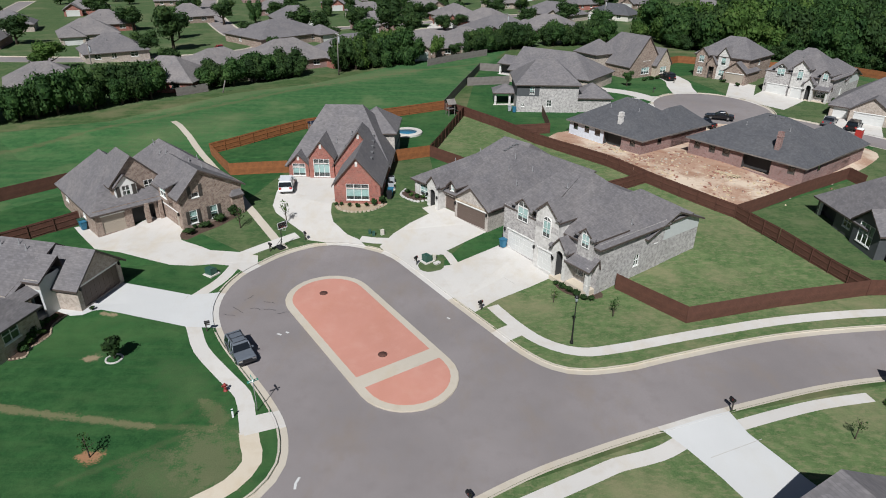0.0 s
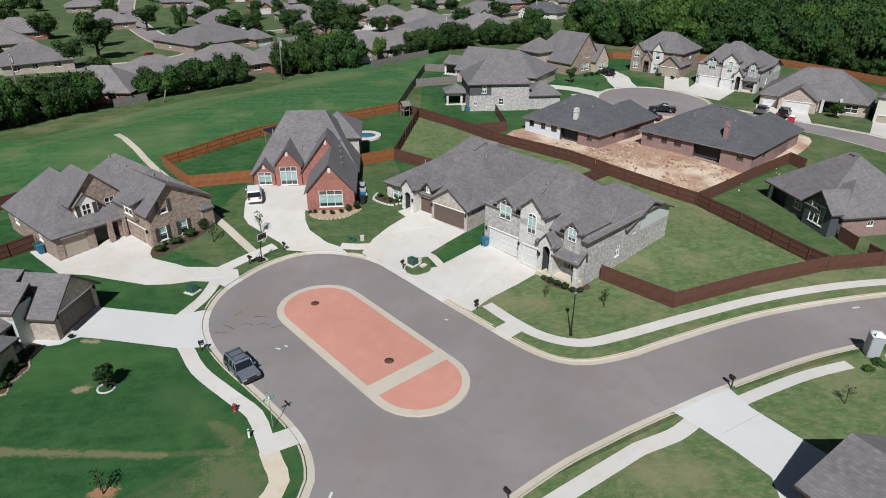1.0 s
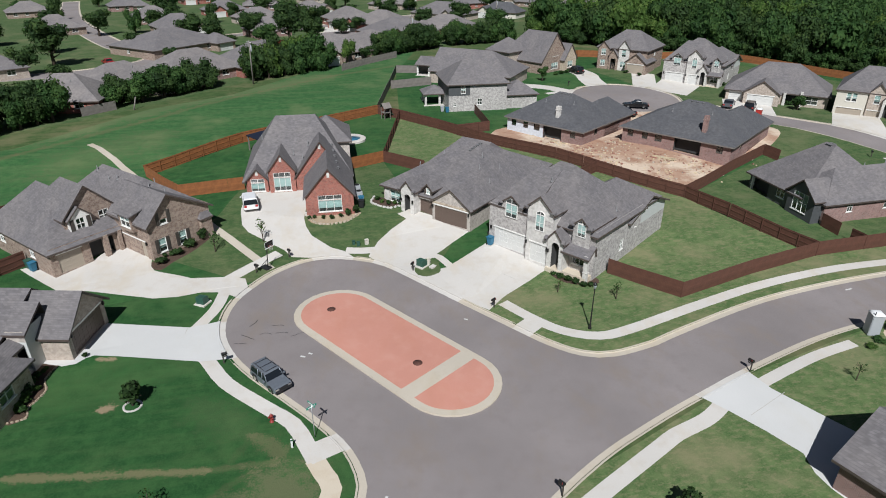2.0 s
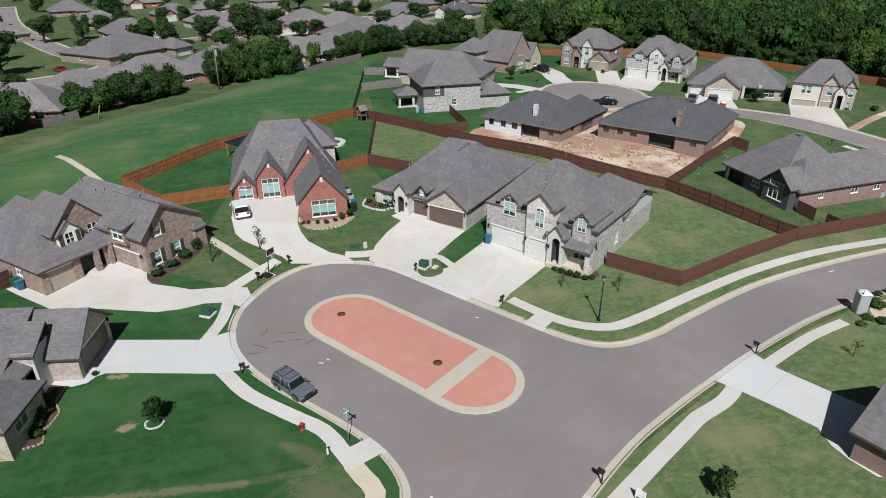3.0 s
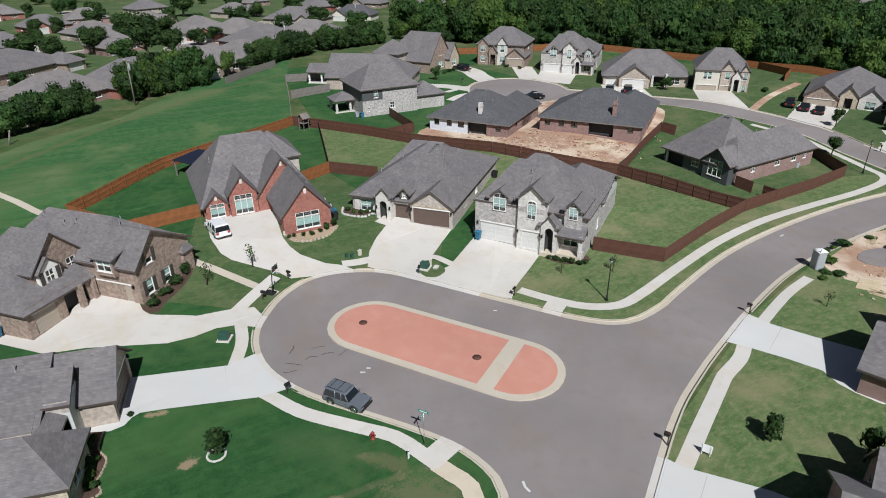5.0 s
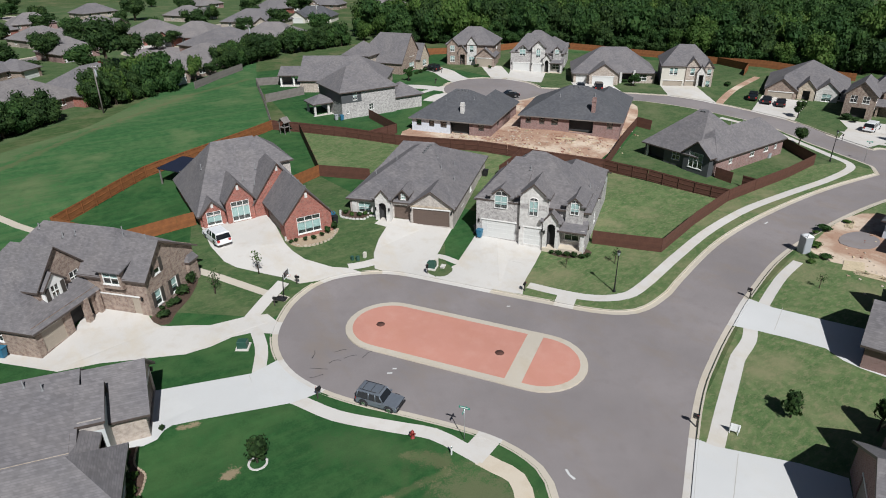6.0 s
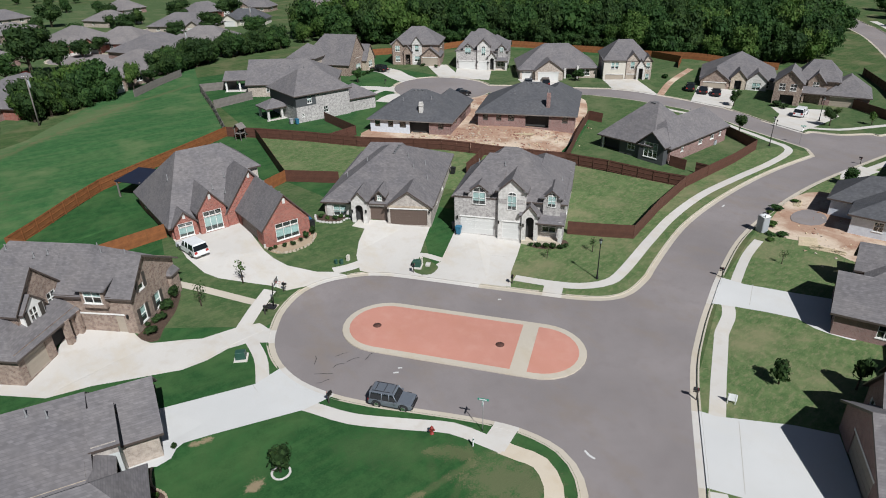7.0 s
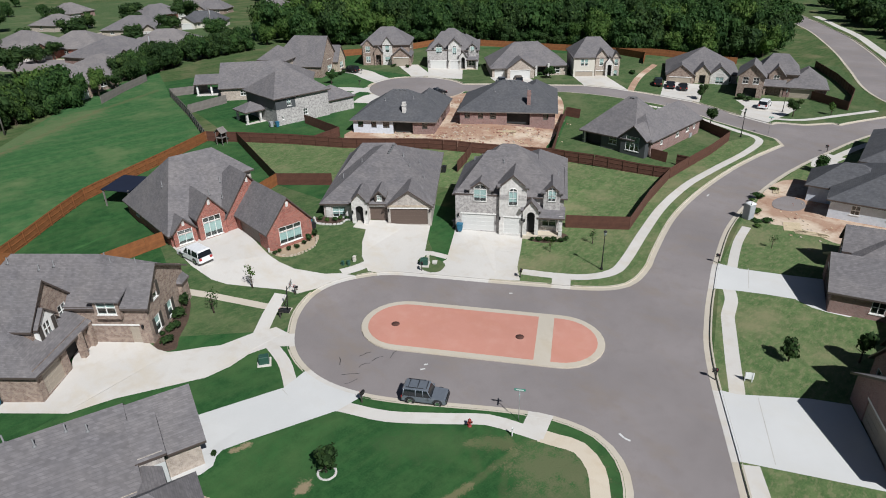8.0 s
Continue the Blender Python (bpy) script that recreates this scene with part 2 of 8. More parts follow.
GRASS_ROUGH = grassy("rough_grass", (0.040, 0.080, 0.025), (0.075, 0.115, 0.042), (0.16, 0.15, 0.08), 0.50, 30, 0.3)
ASPHALT = paved("asphalt", (0.236, 0.211, 0.208), 0.16, (0.80, 0.77, 0.77), 0.53, 0.9, 0.55, 0.35)
CONCRETE = paved("concrete", (0.565, 0.54, 0.505), 0.07, (0.84, 0.78, 0.70), 0.52, dusty=0.6)
CONCRETE_NEW = paved("new_concrete", (0.56, 0.56, 0.55), 0.06, (0.90, 0.88, 0.86), 0.60, dusty=0.2, spotted=0.15)
CONCRETE_OLD = paved("weathered_concrete", (0.56, 0.49, 0.39), 0.08, (0.84, 0.78, 0.70), 0.52)
KERB = paved("kerb_concrete", (0.49, 0.44, 0.365), 0.08, (0.80, 0.76, 0.70), 0.55)
RED_PAVING = paved("red_stamped_concrete", (0.51, 0.240, 0.183), 0.10, (1.04, 1.2, 1.24), 0.50, 0.85, 0.35, 0.12)
DIRT = bare_earth("red_dirt")
GRAVEL = paved("pale_gravel", (0.36, 0.285, 0.20), 0.2, (0.7, 0.7, 0.7), 0.5, 0.95)
MULCH = plain("mulch", (0.09, 0.055, 0.038), 0.95, spread=0.45, fine=9, bump=0.6)
ROOF_GREY = shingles("grey_shingles", (0.158, 0.149, 0.153))
ROOF_DARK = shingles("slate_shingles", (0.088, 0.090, 0.098))
ROOF_BROWN = shingles("weathered_shingles", (0.190, 0.176, 0.174))
BRICK_RED = bricky("red_brick", [(0.285, 0.078, 0.055), (0.215, 0.055, 0.040), (0.40, 0.155, 0.12)], (0.34, 0.24, 0.20))
BRICK_BROWN = bricky("brown_brick", [(0.25, 0.165, 0.125), (0.17, 0.105, 0.08), (0.40, 0.32, 0.26)], (0.36, 0.31, 0.27))
BRICK_UMBER = bricky("umber_brick", [(0.125, 0.085, 0.066), (0.085, 0.056, 0.045), (0.20, 0.15, 0.12)], (0.20, 0.17, 0.15))
BRICK_ROSE = bricky("rose_brick", [(0.25, 0.135, 0.12), (0.19, 0.10, 0.085), (0.33, 0.21, 0.19)], (0.36, 0.3, 0.28))
BRICK_GREY = bricky("grey_white_brick", [(0.37, 0.35, 0.345), (0.25, 0.232, 0.228), (0.58, 0.555, 0.53)], (0.50, 0.475, 0.455))
BRICK_TAN = bricky("tan_brick", [(0.40, 0.33, 0.27), (0.30, 0.24, 0.20), (0.55, 0.47, 0.40)], (0.5, 0.45, 0.4))
BRICK_TAUPE = bricky("taupe_brick", [(0.40, 0.36, 0.325), (0.31, 0.275, 0.25), (0.56, 0.51, 0.46)], (0.5, 0.46, 0.42))
STONE_WHITE = bricky("white_stone", [(0.62, 0.60, 0.57), (0.52, 0.50, 0.47), (0.71, 0.69, 0.66)], (0.57, 0.55, 0.52), 0.55, 0.22, size=0.014)
STONE_TAN = bricky("tan_stone", [(0.45, 0.36, 0.26), (0.34, 0.27, 0.20), (0.58, 0.50, 0.40)], (0.5, 0.45, 0.38), 0.45, 0.18, size=0.02)
SIDING = plain("grey_siding", (0.52, 0.54, 0.53), 0.6, spread=0.05, fine=3)
SIDING_DARK = plain("charcoal_siding", (0.075, 0.08, 0.085), 0.6, spread=0.1, fine=3)
STUCCO = plain("cream_stucco", (0.58, 0.55, 0.48), 0.9, spread=0.06)
HOUSE_WRAP = plain("house_wrap", (0.62, 0.66, 0.72), 0.5, spread=0.12, fine=2.5)
TRIM = plain("white_trim", (0.76, 0.75, 0.72), 0.5, spread=0.04)
FASCIA = plain("brown_fascia", (0.085, 0.066, 0.058), 0.5, spread=0.1)
DOOR_TAN = plain("tan_door_paint", (0.36, 0.31, 0.25), 0.5, spread=0.05)
DOOR_BROWN = plain("brown_door_paint", (0.115, 0.082, 0.066), 0.5, spread=0.06)
DOOR_GREY = plain("pale_door_paint", (0.60, 0.60, 0.58), 0.45, spread=0.04)
DOOR_DARK = plain("dark_front_door", (0.045, 0.026, 0.02), 0.45, spread=0.2)
SHUTTER = plain("dark_shutter", (0.06, 0.052, 0.045), 0.6, spread=0.1)
BLIND = plain("pale_blind", (0.42, 0.50, 0.49), 0.8, spread=0.06, fine=2, coarse=1.5)
GLASS = glassy("window_glass", (0.74, 0.86, 0.84))
# near-black: the shade inside rooms and recesses is put into the colour
INTERIOR_SHADE = plain("dim_interior", (0.05, 0.05, 0.05), 0.9)
FENCE_RED = plain("cedar_fence", (0.265, 0.098, 0.032), 0.75, spread=0.30, fine=2.6, coarse=0.5)
FENCE_BROWN = plain("stained_fence", (0.108, 0.044, 0.029), 0.75, spread=0.25, fine=2.6, coarse=0.5)
FENCE_GREY = plain("weathered_fence", (0.20, 0.18, 0.165), 0.85, spread=0.25, fine=2.6)
IRON = plain("black_iron", (0.018, 0.018, 0.018), 0.45, 0.3, spread=0.2)
STEEL = plain("galvanised_steel", (0.52, 0.53, 0.54), 0.4, 0.8, spread=0.1)
CAST = plain("cast_iron", (0.105, 0.045, 0.033), 0.85, 0.0, spread=0.3)
LEAD = plain("grey_vent", (0.17, 0.17, 0.175), 0.6, 0.0, spread=0.1)
BARK = plain("bark", (0.085, 0.062, 0.045), 0.95, spread=0.35, fine=8, bump=0.7)
LEAF_DARK = leafy("dark_leaves", (0.031, 0.066, 0.024), (0.068, 0.120, 0.038))
LEAF_MID = leafy("green_leaves", (0.033, 0.080, 0.026), (0.080, 0.152, 0.048))
LEAF_LIGHT = leafy("bright_leaves", (0.060, 0.120, 0.030), (0.130, 0.200, 0.060))
LEAF_RED = leafy("red_leaves", (0.16, 0.025, 0.022), (0.30, 0.06, 0.05))
RUBBER = plain("tyre_rubber", (0.02, 0.02, 0.021), 0.85, spread=0.15)
CAR_GLASS = plain("tinted_glass", (0.012, 0.015, 0.019), 0.06, spread=0.05, bump=0)
CHROME = plain("bright_metal", (0.62, 0.63, 0.64), 0.22, 0.95, spread=0.05, bump=0)
PLASTIC_BLUE = plain("blue_plastic", (0.030, 0.150, 0.25), 0.5, spread=0.08)
PLASTIC_GREY = plain("grey_plastic", (0.36, 0.38, 0.40), 0.5, spread=0.06)
PLASTIC_BLACK = plain("black_plastic", (0.02, 0.02, 0.022), 0.5, spread=0.1)
PLASTIC_RED = plain("red_plastic", (0.40, 0.035, 0.030), 0.45, spread=0.08)
HYDRANT_RED = plain("faded_red_paint", (0.26, 0.035, 0.030), 0.5, spread=0.15)
PLASTIC_WHITE = plain("white_plastic", (0.76, 0.77, 0.77), 0.4, spread=0.04)
UTILITY_GREEN = plain("utility_green", (0.028, 0.085, 0.062), 0.5, spread=0.1)
SIGN_GREEN = plain("sign_green", (0.03, 0.26, 0.19), 0.4, spread=0.05)
TARP = plain("navy_tarp", (0.012, 0.016, 0.034), 0.55, spread=0.2)
WOOD = plain("raw_lumber", (0.56, 0.46, 0.31), 0.8, spread=0.15, fine=5)


def car_paint(name, colour, metal=0.3):
    m, t, b = nodes_of(name)
    n = noise_of(t, 4, 3)
    t.links.new(ramp(t, n, [(0.3, scaled(colour, 0.92)), (0.7, scaled(colour, 1.06))]), b.inputs["Base Color"])
    b.inputs["Roughness"].default_value, b.inputs["Metallic"].default_value = 0.32, metal
    b.inputs["Coat Weight"].default_value = 0.6
    return m


PAINT_SLATE = car_paint("slate_blue_paint", (0.17, 0.19, 0.22))
PAINT_WHITE = car_paint("white_paint", (0.72, 0.73, 0.74), 0.0)
PAINT_BLACK = car_paint("black_paint", (0.012, 0.012, 0.014), 0.2)
PAINT_GREY = car_paint("grey_paint", (0.13, 0.14, 0.155), 0.4)
PAINT_RED = car_paint("red_paint", (0.30, 0.02, 0.02), 0.1)


# ---- building helpers ----
def part(name, bm, material, parent, label="", at=None):
    """Links a bmesh as one mesh object under a thing or a part."""
    me = bpy.data.meshes.new(name)
    bm.to_mesh(me)
    bm.free()
    for m in material if isinstance(material, (list, tuple)) else [material]:
        me.materials.append(m)
    ob = new(name, me)
    ob.parent = parent
    if at is not None:
        ob.matrix_local = at
    return tagged(ob, label)


def like(ob, at, parent):
    """Another part on the same mesh."""
    o = new(ob.name.split(".")[0], ob.data)
    o.parent = parent
    o.matrix_local = at
    return o


def thing(name, x, y, z, turn, label, category, group=""):
    e = new(name)
    e.empty_display_size = 0.2
    e.matrix_basis = pose(x, y, z, 0, 0, turn)
    return tagged(e, label, category, group)


def box(bm, x0, x1, y0, y1, z0, z1, mat=0, bevel=0.0):
    v = [bm.verts.new(p) for p in ((x0, y0, z0), (x1, y0, z0), (x1, y1, z0), (x0, y1, z0), (x0, y0, z1), (x1, y0, z1), (x1, y1, z1), (x0, y1, z1))]
    fs = [bm.faces.new([v[i] for i in q]) for q in ((3, 2, 1, 0), (4, 5, 6, 7), (0, 1, 5, 4), (1, 2, 6, 5), (2, 3, 7, 6), (3, 0, 4, 7))]
    for f in fs:
        f.material_index = mat
    if bevel:
        bmesh.ops.bevel(bm, geom=list({e for f in fs for e in f.edges}), offset=bevel, segments=2, affect="EDGES", clamp_overlap=True)
    return v


def tube(bm, points, radii, sides=8, mat=0, cap=True):
    """A round bar along a line of points, its radius given at each."""
    rings = []
    pts = [Vector(p) for p in points]
    for i, p in enumerate(pts):
        d = (pts[min(i + 1, len(pts) - 1)] - pts[max(i - 1, 0)]).normalized()
        a = d.orthogonal().normalized()
        b = d.cross(a)
        r = radii[i] if isinstance(radii, (list, tuple)) else radii
        rings.append([bm.verts.new(p + a * (r * math.cos(k * 2 * math.pi / sides)) + b * (r * math.sin(k * 2 * math.pi / sides))) for k in range(sides)])
    for r0, r1 in zip(rings, rings[1:]):
        for k in range(sides):
            f = bm.faces.new((r0[k], r0[(k + 1) % sides], r1[(k + 1) % sides], r1[k]))
            f.material_index, f.smooth = mat, True
    if cap:
        bm.faces.new(rings[0][::-1]).material_index = mat
        bm.faces.new(rings[-1]).material_index = mat
    return rings


def turned(bm, profile, sides=16, mat=0, centre=(0, 0)):
    """A turned body: (radius, z) from below to above."""
    rings = [[bm.verts.new((centre[0] + r * math.cos(k * 2 * math.pi / sides), centre[1] + r * math.sin(k * 2 * math.pi / sides), z)) for k in range(sides)] for r, z in profile]
    for r0, r1 in zip(rings, rings[1:]):
        for k in range(sides):
            f = bm.faces.new((r0[k], r0[(k + 1) % sides], r1[(k + 1) % sides], r1[k]))
            f.material_index, f.smooth = mat, True
    bm.faces.new(rings[0][::-1]).material_index = mat
    bm.faces.new(rings[-1]).material_index = mat


def smooth_line(points, step=1.2, closed=False):
    """A Catmull-Rom curve through the points."""
    p = [Vector((*q, 0)) for q in points]
    n = len(p)
    out = []
    for i in range(n if closed else n - 1):
        a, b, c, d = (p[(i + k) % n] if closed else p[min(max(i + k, 0), n - 1)] for k in (-1, 0, 1, 2))
        k = max(2, int((c - b).length / step))
        for j in range(k):
            t = j / k
            q = 0.5 * ((2 * b) + (c - a) * t + (2 * a - 5 * b + 4 * c - d) * t * t + (3 * b - a - 3 * c + d) * t ** 3)
            out.append((q.x, q.y))
    if not closed:
        out.append((p[-1].x, p[-1].y))
    return out


def ribbon(points, width, step=1.5):
    """The outline of a strip along a smooth line."""
    c = smooth_line(points, step)
    left, right = [], []
    for i, q in enumerate(c):
        a, b = c[max(i - 1, 0)], c[min(i + 1, len(c) - 1)]
        d = Vector((b[0] - a[0], b[1] - a[1])).normalized()
        left.append((q[0] - d.y * width / 2, q[1] + d.x * width / 2))
        right.append((q[0] + d.y * width / 2, q[1] - d.x * width / 2))
    return left + right[::-1]


def capsule(cx, cy, ax, ay, s0, s1, r, n=14):
    """The outline of a long pad with round ends about the line through (cx, cy) along (ax, ay)."""
    out = []
    base = math.atan2(ay, ax)
    for s, a0 in ((s1, -90), (s0, 90)):
        for i in range(n + 1):
            a = base + radians(a0 + 180 * i / n)
            out.append((cx + ax * s + r * math.cos(a), cy + ay * s + r * math.sin(a)))
    return out


# ---- the lie of the land: level round the turning place, rising to the north ----
SLOPE = [(62, 0.0), (67, 0.22), (72, 0.6), (82, 1.5), (95, 1.6), (115, 1.9), (132, 2.6)]
NX, NY = -0.15, 0.9887


def level(x, y):
    """Height of the ground: the general slope, and the lots that climb from the kerb of the turning place to their houses."""
    s = NX * x + NY * y
    u = min(max(((x + 11) * 14 - (y - 52.5) * 14.5) / (14 ** 2 + 14.5 ** 2), 0), 1)
    d = math.hypot(x + 11 - 14 * u, y - 52.5 + 14.5 * u) - 11.5
    lot = 0.06 * min(max(d, 0), 9) * min(max((s - 46) / 6 if x < -18 else (s - 50) / 8, 0), 1) * min(max((92 - s) / 14, 0), 1) * min(max((x + 48) / 14, 0), 1)
    west = 1 - (1 - min(max((x + 44) / 22, 0.15), 1)) * min(max((112 - s) / 10, 0), 1)
    return float(np.interp(s, [q for q, _ in SLOPE], [z for _, z in SLOPE])) * west + lot


def inside(poly, x, y):
    hit = False
    j = len(poly) - 1
    for i in range(len(poly)):
        xi, yi = poly[i]
        xj, yj = poly[j]
        if (yi > y) != (yj > y) and x < (xj - xi) * (y - yi) / (yj - yi) + xi:
            hit = not hit
        j = i
    return hit


# ---- streets, pavements, lots: outlines on the plan, the first that holds a spot wins ----
THROUGH = [(-120, -42), (-60, -8), (-29.7, 10.6), (-10.0, 23.6), (2.2, 31.7), (9.2, 35.2), (16.1, 37.95), (21.3, 39.85), (31, 42.75), (41, 44.3), (52, 44.95), (61, 44.75), (71, 43.8), (83, 42.3), (93, 39.6), (112, 31)]
BULB = [(-16.2, 25.0), (-13.6, 26.5), (-11.8, 28.3), (-10.9, 30.8), (-11.6, 34.1), (-13.5, 37.3), (-16.2, 40.9), (-18.6, 44.0), (-20.5, 47.1), (-21.7, 50.4), (-21.9, 53.7), (-21.2, 56.8), (-19.7, 59.4), (-17.4, 62.0),
        (-14.2, 63.9), (-11.0, 64.2), (-7.8, 63.2), (-5.1, 61.4), (-1.8, 56.8), (1.5, 51.9), (4.7, 47.3), (7.2, 43.8), (9.5, 41.7), (12.0, 41.1), (16, 41.8), (20, 43.0), (21, 39), (0, 30), (-12, 24)]
FAR_STREET = [(75.5, 43), (78.5, 52), (81, 60), (83.5, 69), (84, 78), (81, 87), (76.5, 94.5), (71.5, 103), (65, 111), (57, 119)]
STREETS = [
    ribbon(THROUGH, 7.2), smooth_line(BULB[:-3], 1.0) + BULB[-3:],
    ribbon(FAR_STREET, 7.6), capsule(53.5, 122.5, 1, 0, 0, 0.01, 11.6, 20),
    ribbon([(86, 4), (100, 20), (112, 33), (126, 44), (151, 55), (178, 67), (210, 84), (250, 112)], 10.0, 3),
    smooth_line([(70.8, 47.5), (74.0, 50.0), (75.6, 53.2), (80, 53), (84.3, 53.5), (86.5, 49.0), (91, 45), (86, 42), (78, 42)], 1.0),
    ribbon([(-190, 158), (-140, 166), (-96, 166), (-66, 172), (-52, 190), (-68, 214), (-88, 255), (-108, 305), (-130, 380)], 8.0, 4),
    ribbon([(-52, 190), (-36, 178), (-14, 190), (8, 206), (14, 226), (4, 252), (-20, 300), (-40, 380)], 7.6, 4),
    ribbon([(-68, 214), (-30, 236), (10, 262), (60, 300), (110, 360)], 7.6, 4),
    capsule(-1.0, 226.0, 1, 0, 0, 0.01, 9.5, 16),
    ribbon([(-190, 158), (-260, 150), (-400, 170)], 7.6, 6), ribbon([(-150, 166), (-160, 220), (-200, 320)], 7.6, 6),
]
AX, AY = 0.560, -0.828
ISLAND = (-3.83, 41.9)
WALK = 1.25
PAVED = [
    # the drives of the turning place
    [(8.0, 64.2), (13.2, 57.0), (12.2, 56.7), (9.0, 54.4), (5.5, 52.0), (3.3, 49.8), (1.0, 52.6), (-2.5, 57.8), (-1.6, 58.6), (1.1, 59.0), (3.0, 60.4)],
    [(-0.6, 73.4), (6.3, 67.2), (5.5, 66.4), (2.7, 64.0), (0.0, 61.6), (-1.6, 60.2), (-2.2, 58.9), (-2.3, 57.6), (-6.4, 62.4), (-7.0, 63.4), (-6.4, 64.6), (-5.6, 66.3), (-3.7, 68.7), (-1.5, 70.8), (-2.4, 72.3)],
    [(-21.2, 82.3), (-21.6, 76.2), (-21.2, 72.2), (-20.4, 70.4), (-18.1, 68.0), (-16.3, 66.2), (-15.4, 64.6), (-13.0, 64.1), (-8.6, 63.5), (-9.6, 65.0), (-11.0, 66.0), (-13.1, 68.8), (-13.7, 70.9), (-13.9, 72.9), (-12.8, 82.3)],
    [(-34.9, 71.0), (-30.3, 66.2), (-30.1, 64.6), (-29.6, 63.6), (-28.9, 63.1), (-26.9, 62.2), (-25.6, 61.5), (-22.5, 61.4), (-20.2, 60.9), (-19.8, 59.2), (-20.9, 57.4), (-22.3, 58.5), (-24.3, 58.7), (-26.4, 58.1), (-28.7, 58.0), (-32.3, 59.3), (-35.2, 60.6), (-38.5, 61.6),
     (-42.6, 66.0), (-44.0, 67.6), (-42.6, 68.2), (-39.8, 65.0), (-36.9, 67.0)],
    [(-32.6, 54.6), (-31.8, 54.0), (-24.5, 52.4), (-21.7, 53.2), (-21.4, 50.3), (-20.3, 46.9), (-22.9, 46.9), (-29.7, 48.55), (-31.6, 48.95), (-32.2, 48.7), (-32.8, 48.0), (-33.8, 47.85), (-35.9, 48.9), (-35.9, 50.0), (-33.4, 49.6)],
    [(21.6, 37.2), (15.6, 34.9), (17.2, 32.4), (18.6, 29.8), (19.7, 27.3), (19.2, 25.6), (19.3, 24.2), (19.8, 22.4), (21.9, 21.6), (27, 24.6), (24.3, 29.6), (22.2, 33.9)],
    [(0.1, 28.3), (1.2, 25.3), (4.7, 21.0), (6.2, 18.4), (-1.2, 13.4), (-3.4, 17.6), (-6.9, 24.2)],
    # walks
    ribbon([(-22.0, 59.2), (-22.3, 56.8), (-22.8, 54.8), (-24.0, 52.0)], 1.15), ribbon([(-24.0, 49.6), (-22.3, 46.9), (-20.5, 43.6), (-17.4, 40.1), (-15.2, 37.7), (-14.25, 35.4), (-13.6, 33.6)], WALK, 1.0),
    ribbon([(-14.2, 34.2), (-11.6, 35.2)], 1.9), ribbon([(5.0, 50.9), (6.9, 47.6), (9.0, 45.0), (11.9, 43.6), (15.4, 44.1), (23.6, 46.5), (32.5, 48.8), (42.3, 50.2), (52, 50.3), (62, 50.1), (69.5, 50.7), (72.3, 52.4), (73.6, 55.6), (76.4, 62.8), (78.2, 71), (77.3, 79.5)], WALK, 1.0),
    ribbon([(7.3, 47.2), (4.4, 45.2)], 2.0),
    ribbon([(21.4, 34.5), (24.5, 35.6), (29, 37.0), (33.5, 37.9)], 1.05), ribbon([(17.6, 33.3), (16.4, 32.5), (15.1, 31.8), (13.6, 31.3), (12.0, 30.8), (10.4, 30.0), (5.1, 27.3), (1.7, 25.5), (0.4, 24.9)], WALK, 0.6),
    ribbon([(-5.6, 21.4), (-9.6, 18.6), (-20, 11.9), (-40, -1)], WALK), ribbon([(-16.8, 65.6), (-19.5, 63.3), (-22.2, 60.6)], 1.35), ribbon([(-9.4, 65.1), (-7.6, 64.7), (-5.8, 64.6)], 1.3),
    ribbon([(-2.4, 59.4), (-0.9, 61.4), (0.5, 61.7), (1.5, 59.2)], 0.9, 0.5), ribbon([(70.2, 41.2 - 2.6), (80, 37.0), (88, 34.0)], WALK), ribbon([(89.5, 62), (86.6, 56.6), (89.2, 50.6), (97, 46.4), (106, 42.0)], WALK),
    ribbon([(140, 41), (161, 50.6), (183, 61.0), (214, 76.4), (250, 100)], 2.6, 4), ribbon([(63, 38.5), (66, 39.3), (70.5, 38.6)], 3.0), ribbon([(66, 39.3), (64, 33), (63, 27)], 3.4),
    ribbon([(70.5, 101), (73, 98.8), (76.6, 92.6)], 1.2),
    [(-3.6, 256.0), (2.6, 248.4), (1.9, 234.0), (-5.6, 234.0)], [(5.6, 251.0), (10.5, 243.0), (4.0, 231.0), (0.6, 234.0)],
    # the drives round the far turning place
    [(70.6, 137.1), (77.0, 130.6), (67.4, 121.4), (62.6, 128.6)], [(73.4, 117.6), (80.6, 111.9), (75.2, 102.6), (69.0, 110.6)], [(87.7, 103.0), (93.0, 97.5), (85.2, 86.0), (80.2, 94.6)],
    [(100.4, 85.4), (104.4, 77.4), (88.0, 70.6), (86.6, 79.0)], [(96.6, 66.4), (103.0, 56.8), (98.9, 54.0), (90.1, 54.0), (83.0, 54.6), (84.2, 60.2), (92.6, 62.8)], [(66.2, 144.6), (70.6, 141.2), (64.4, 128.6), (60.0, 131.6)],
    ribbon([(53.4, 150.6), (53.8, 144), (52.6, 138.6), (52.0, 132.5)], 5.4), ribbon([(36, 120.5), (40.4, 123.0), (44.0, 122.6)], 4.4), ribbon([(38, 128), (43, 129.6), (47, 130.5)], 1.3), ribbon([(34, 136), (40, 133), (44.5, 127)], 3.4),
]
OLD_WALK = [ribbon([(-13.7, 33.8), (-13.2, 32.5), (-12.65, 30.9), (-13.5, 28.9), (-15.5, 27.2), (-21.8, 22.1), (-45, 7.5), (-90, -18)], 1.35, 1.0)]
CHANNEL = [ribbon([(-17.6, 62.4), (-19.6, 65.2), (-25.2, 73.4), (-33.4, 87.2), (-42.8, 102.6), (-48.0, 109.4)], 1.0, 4)]
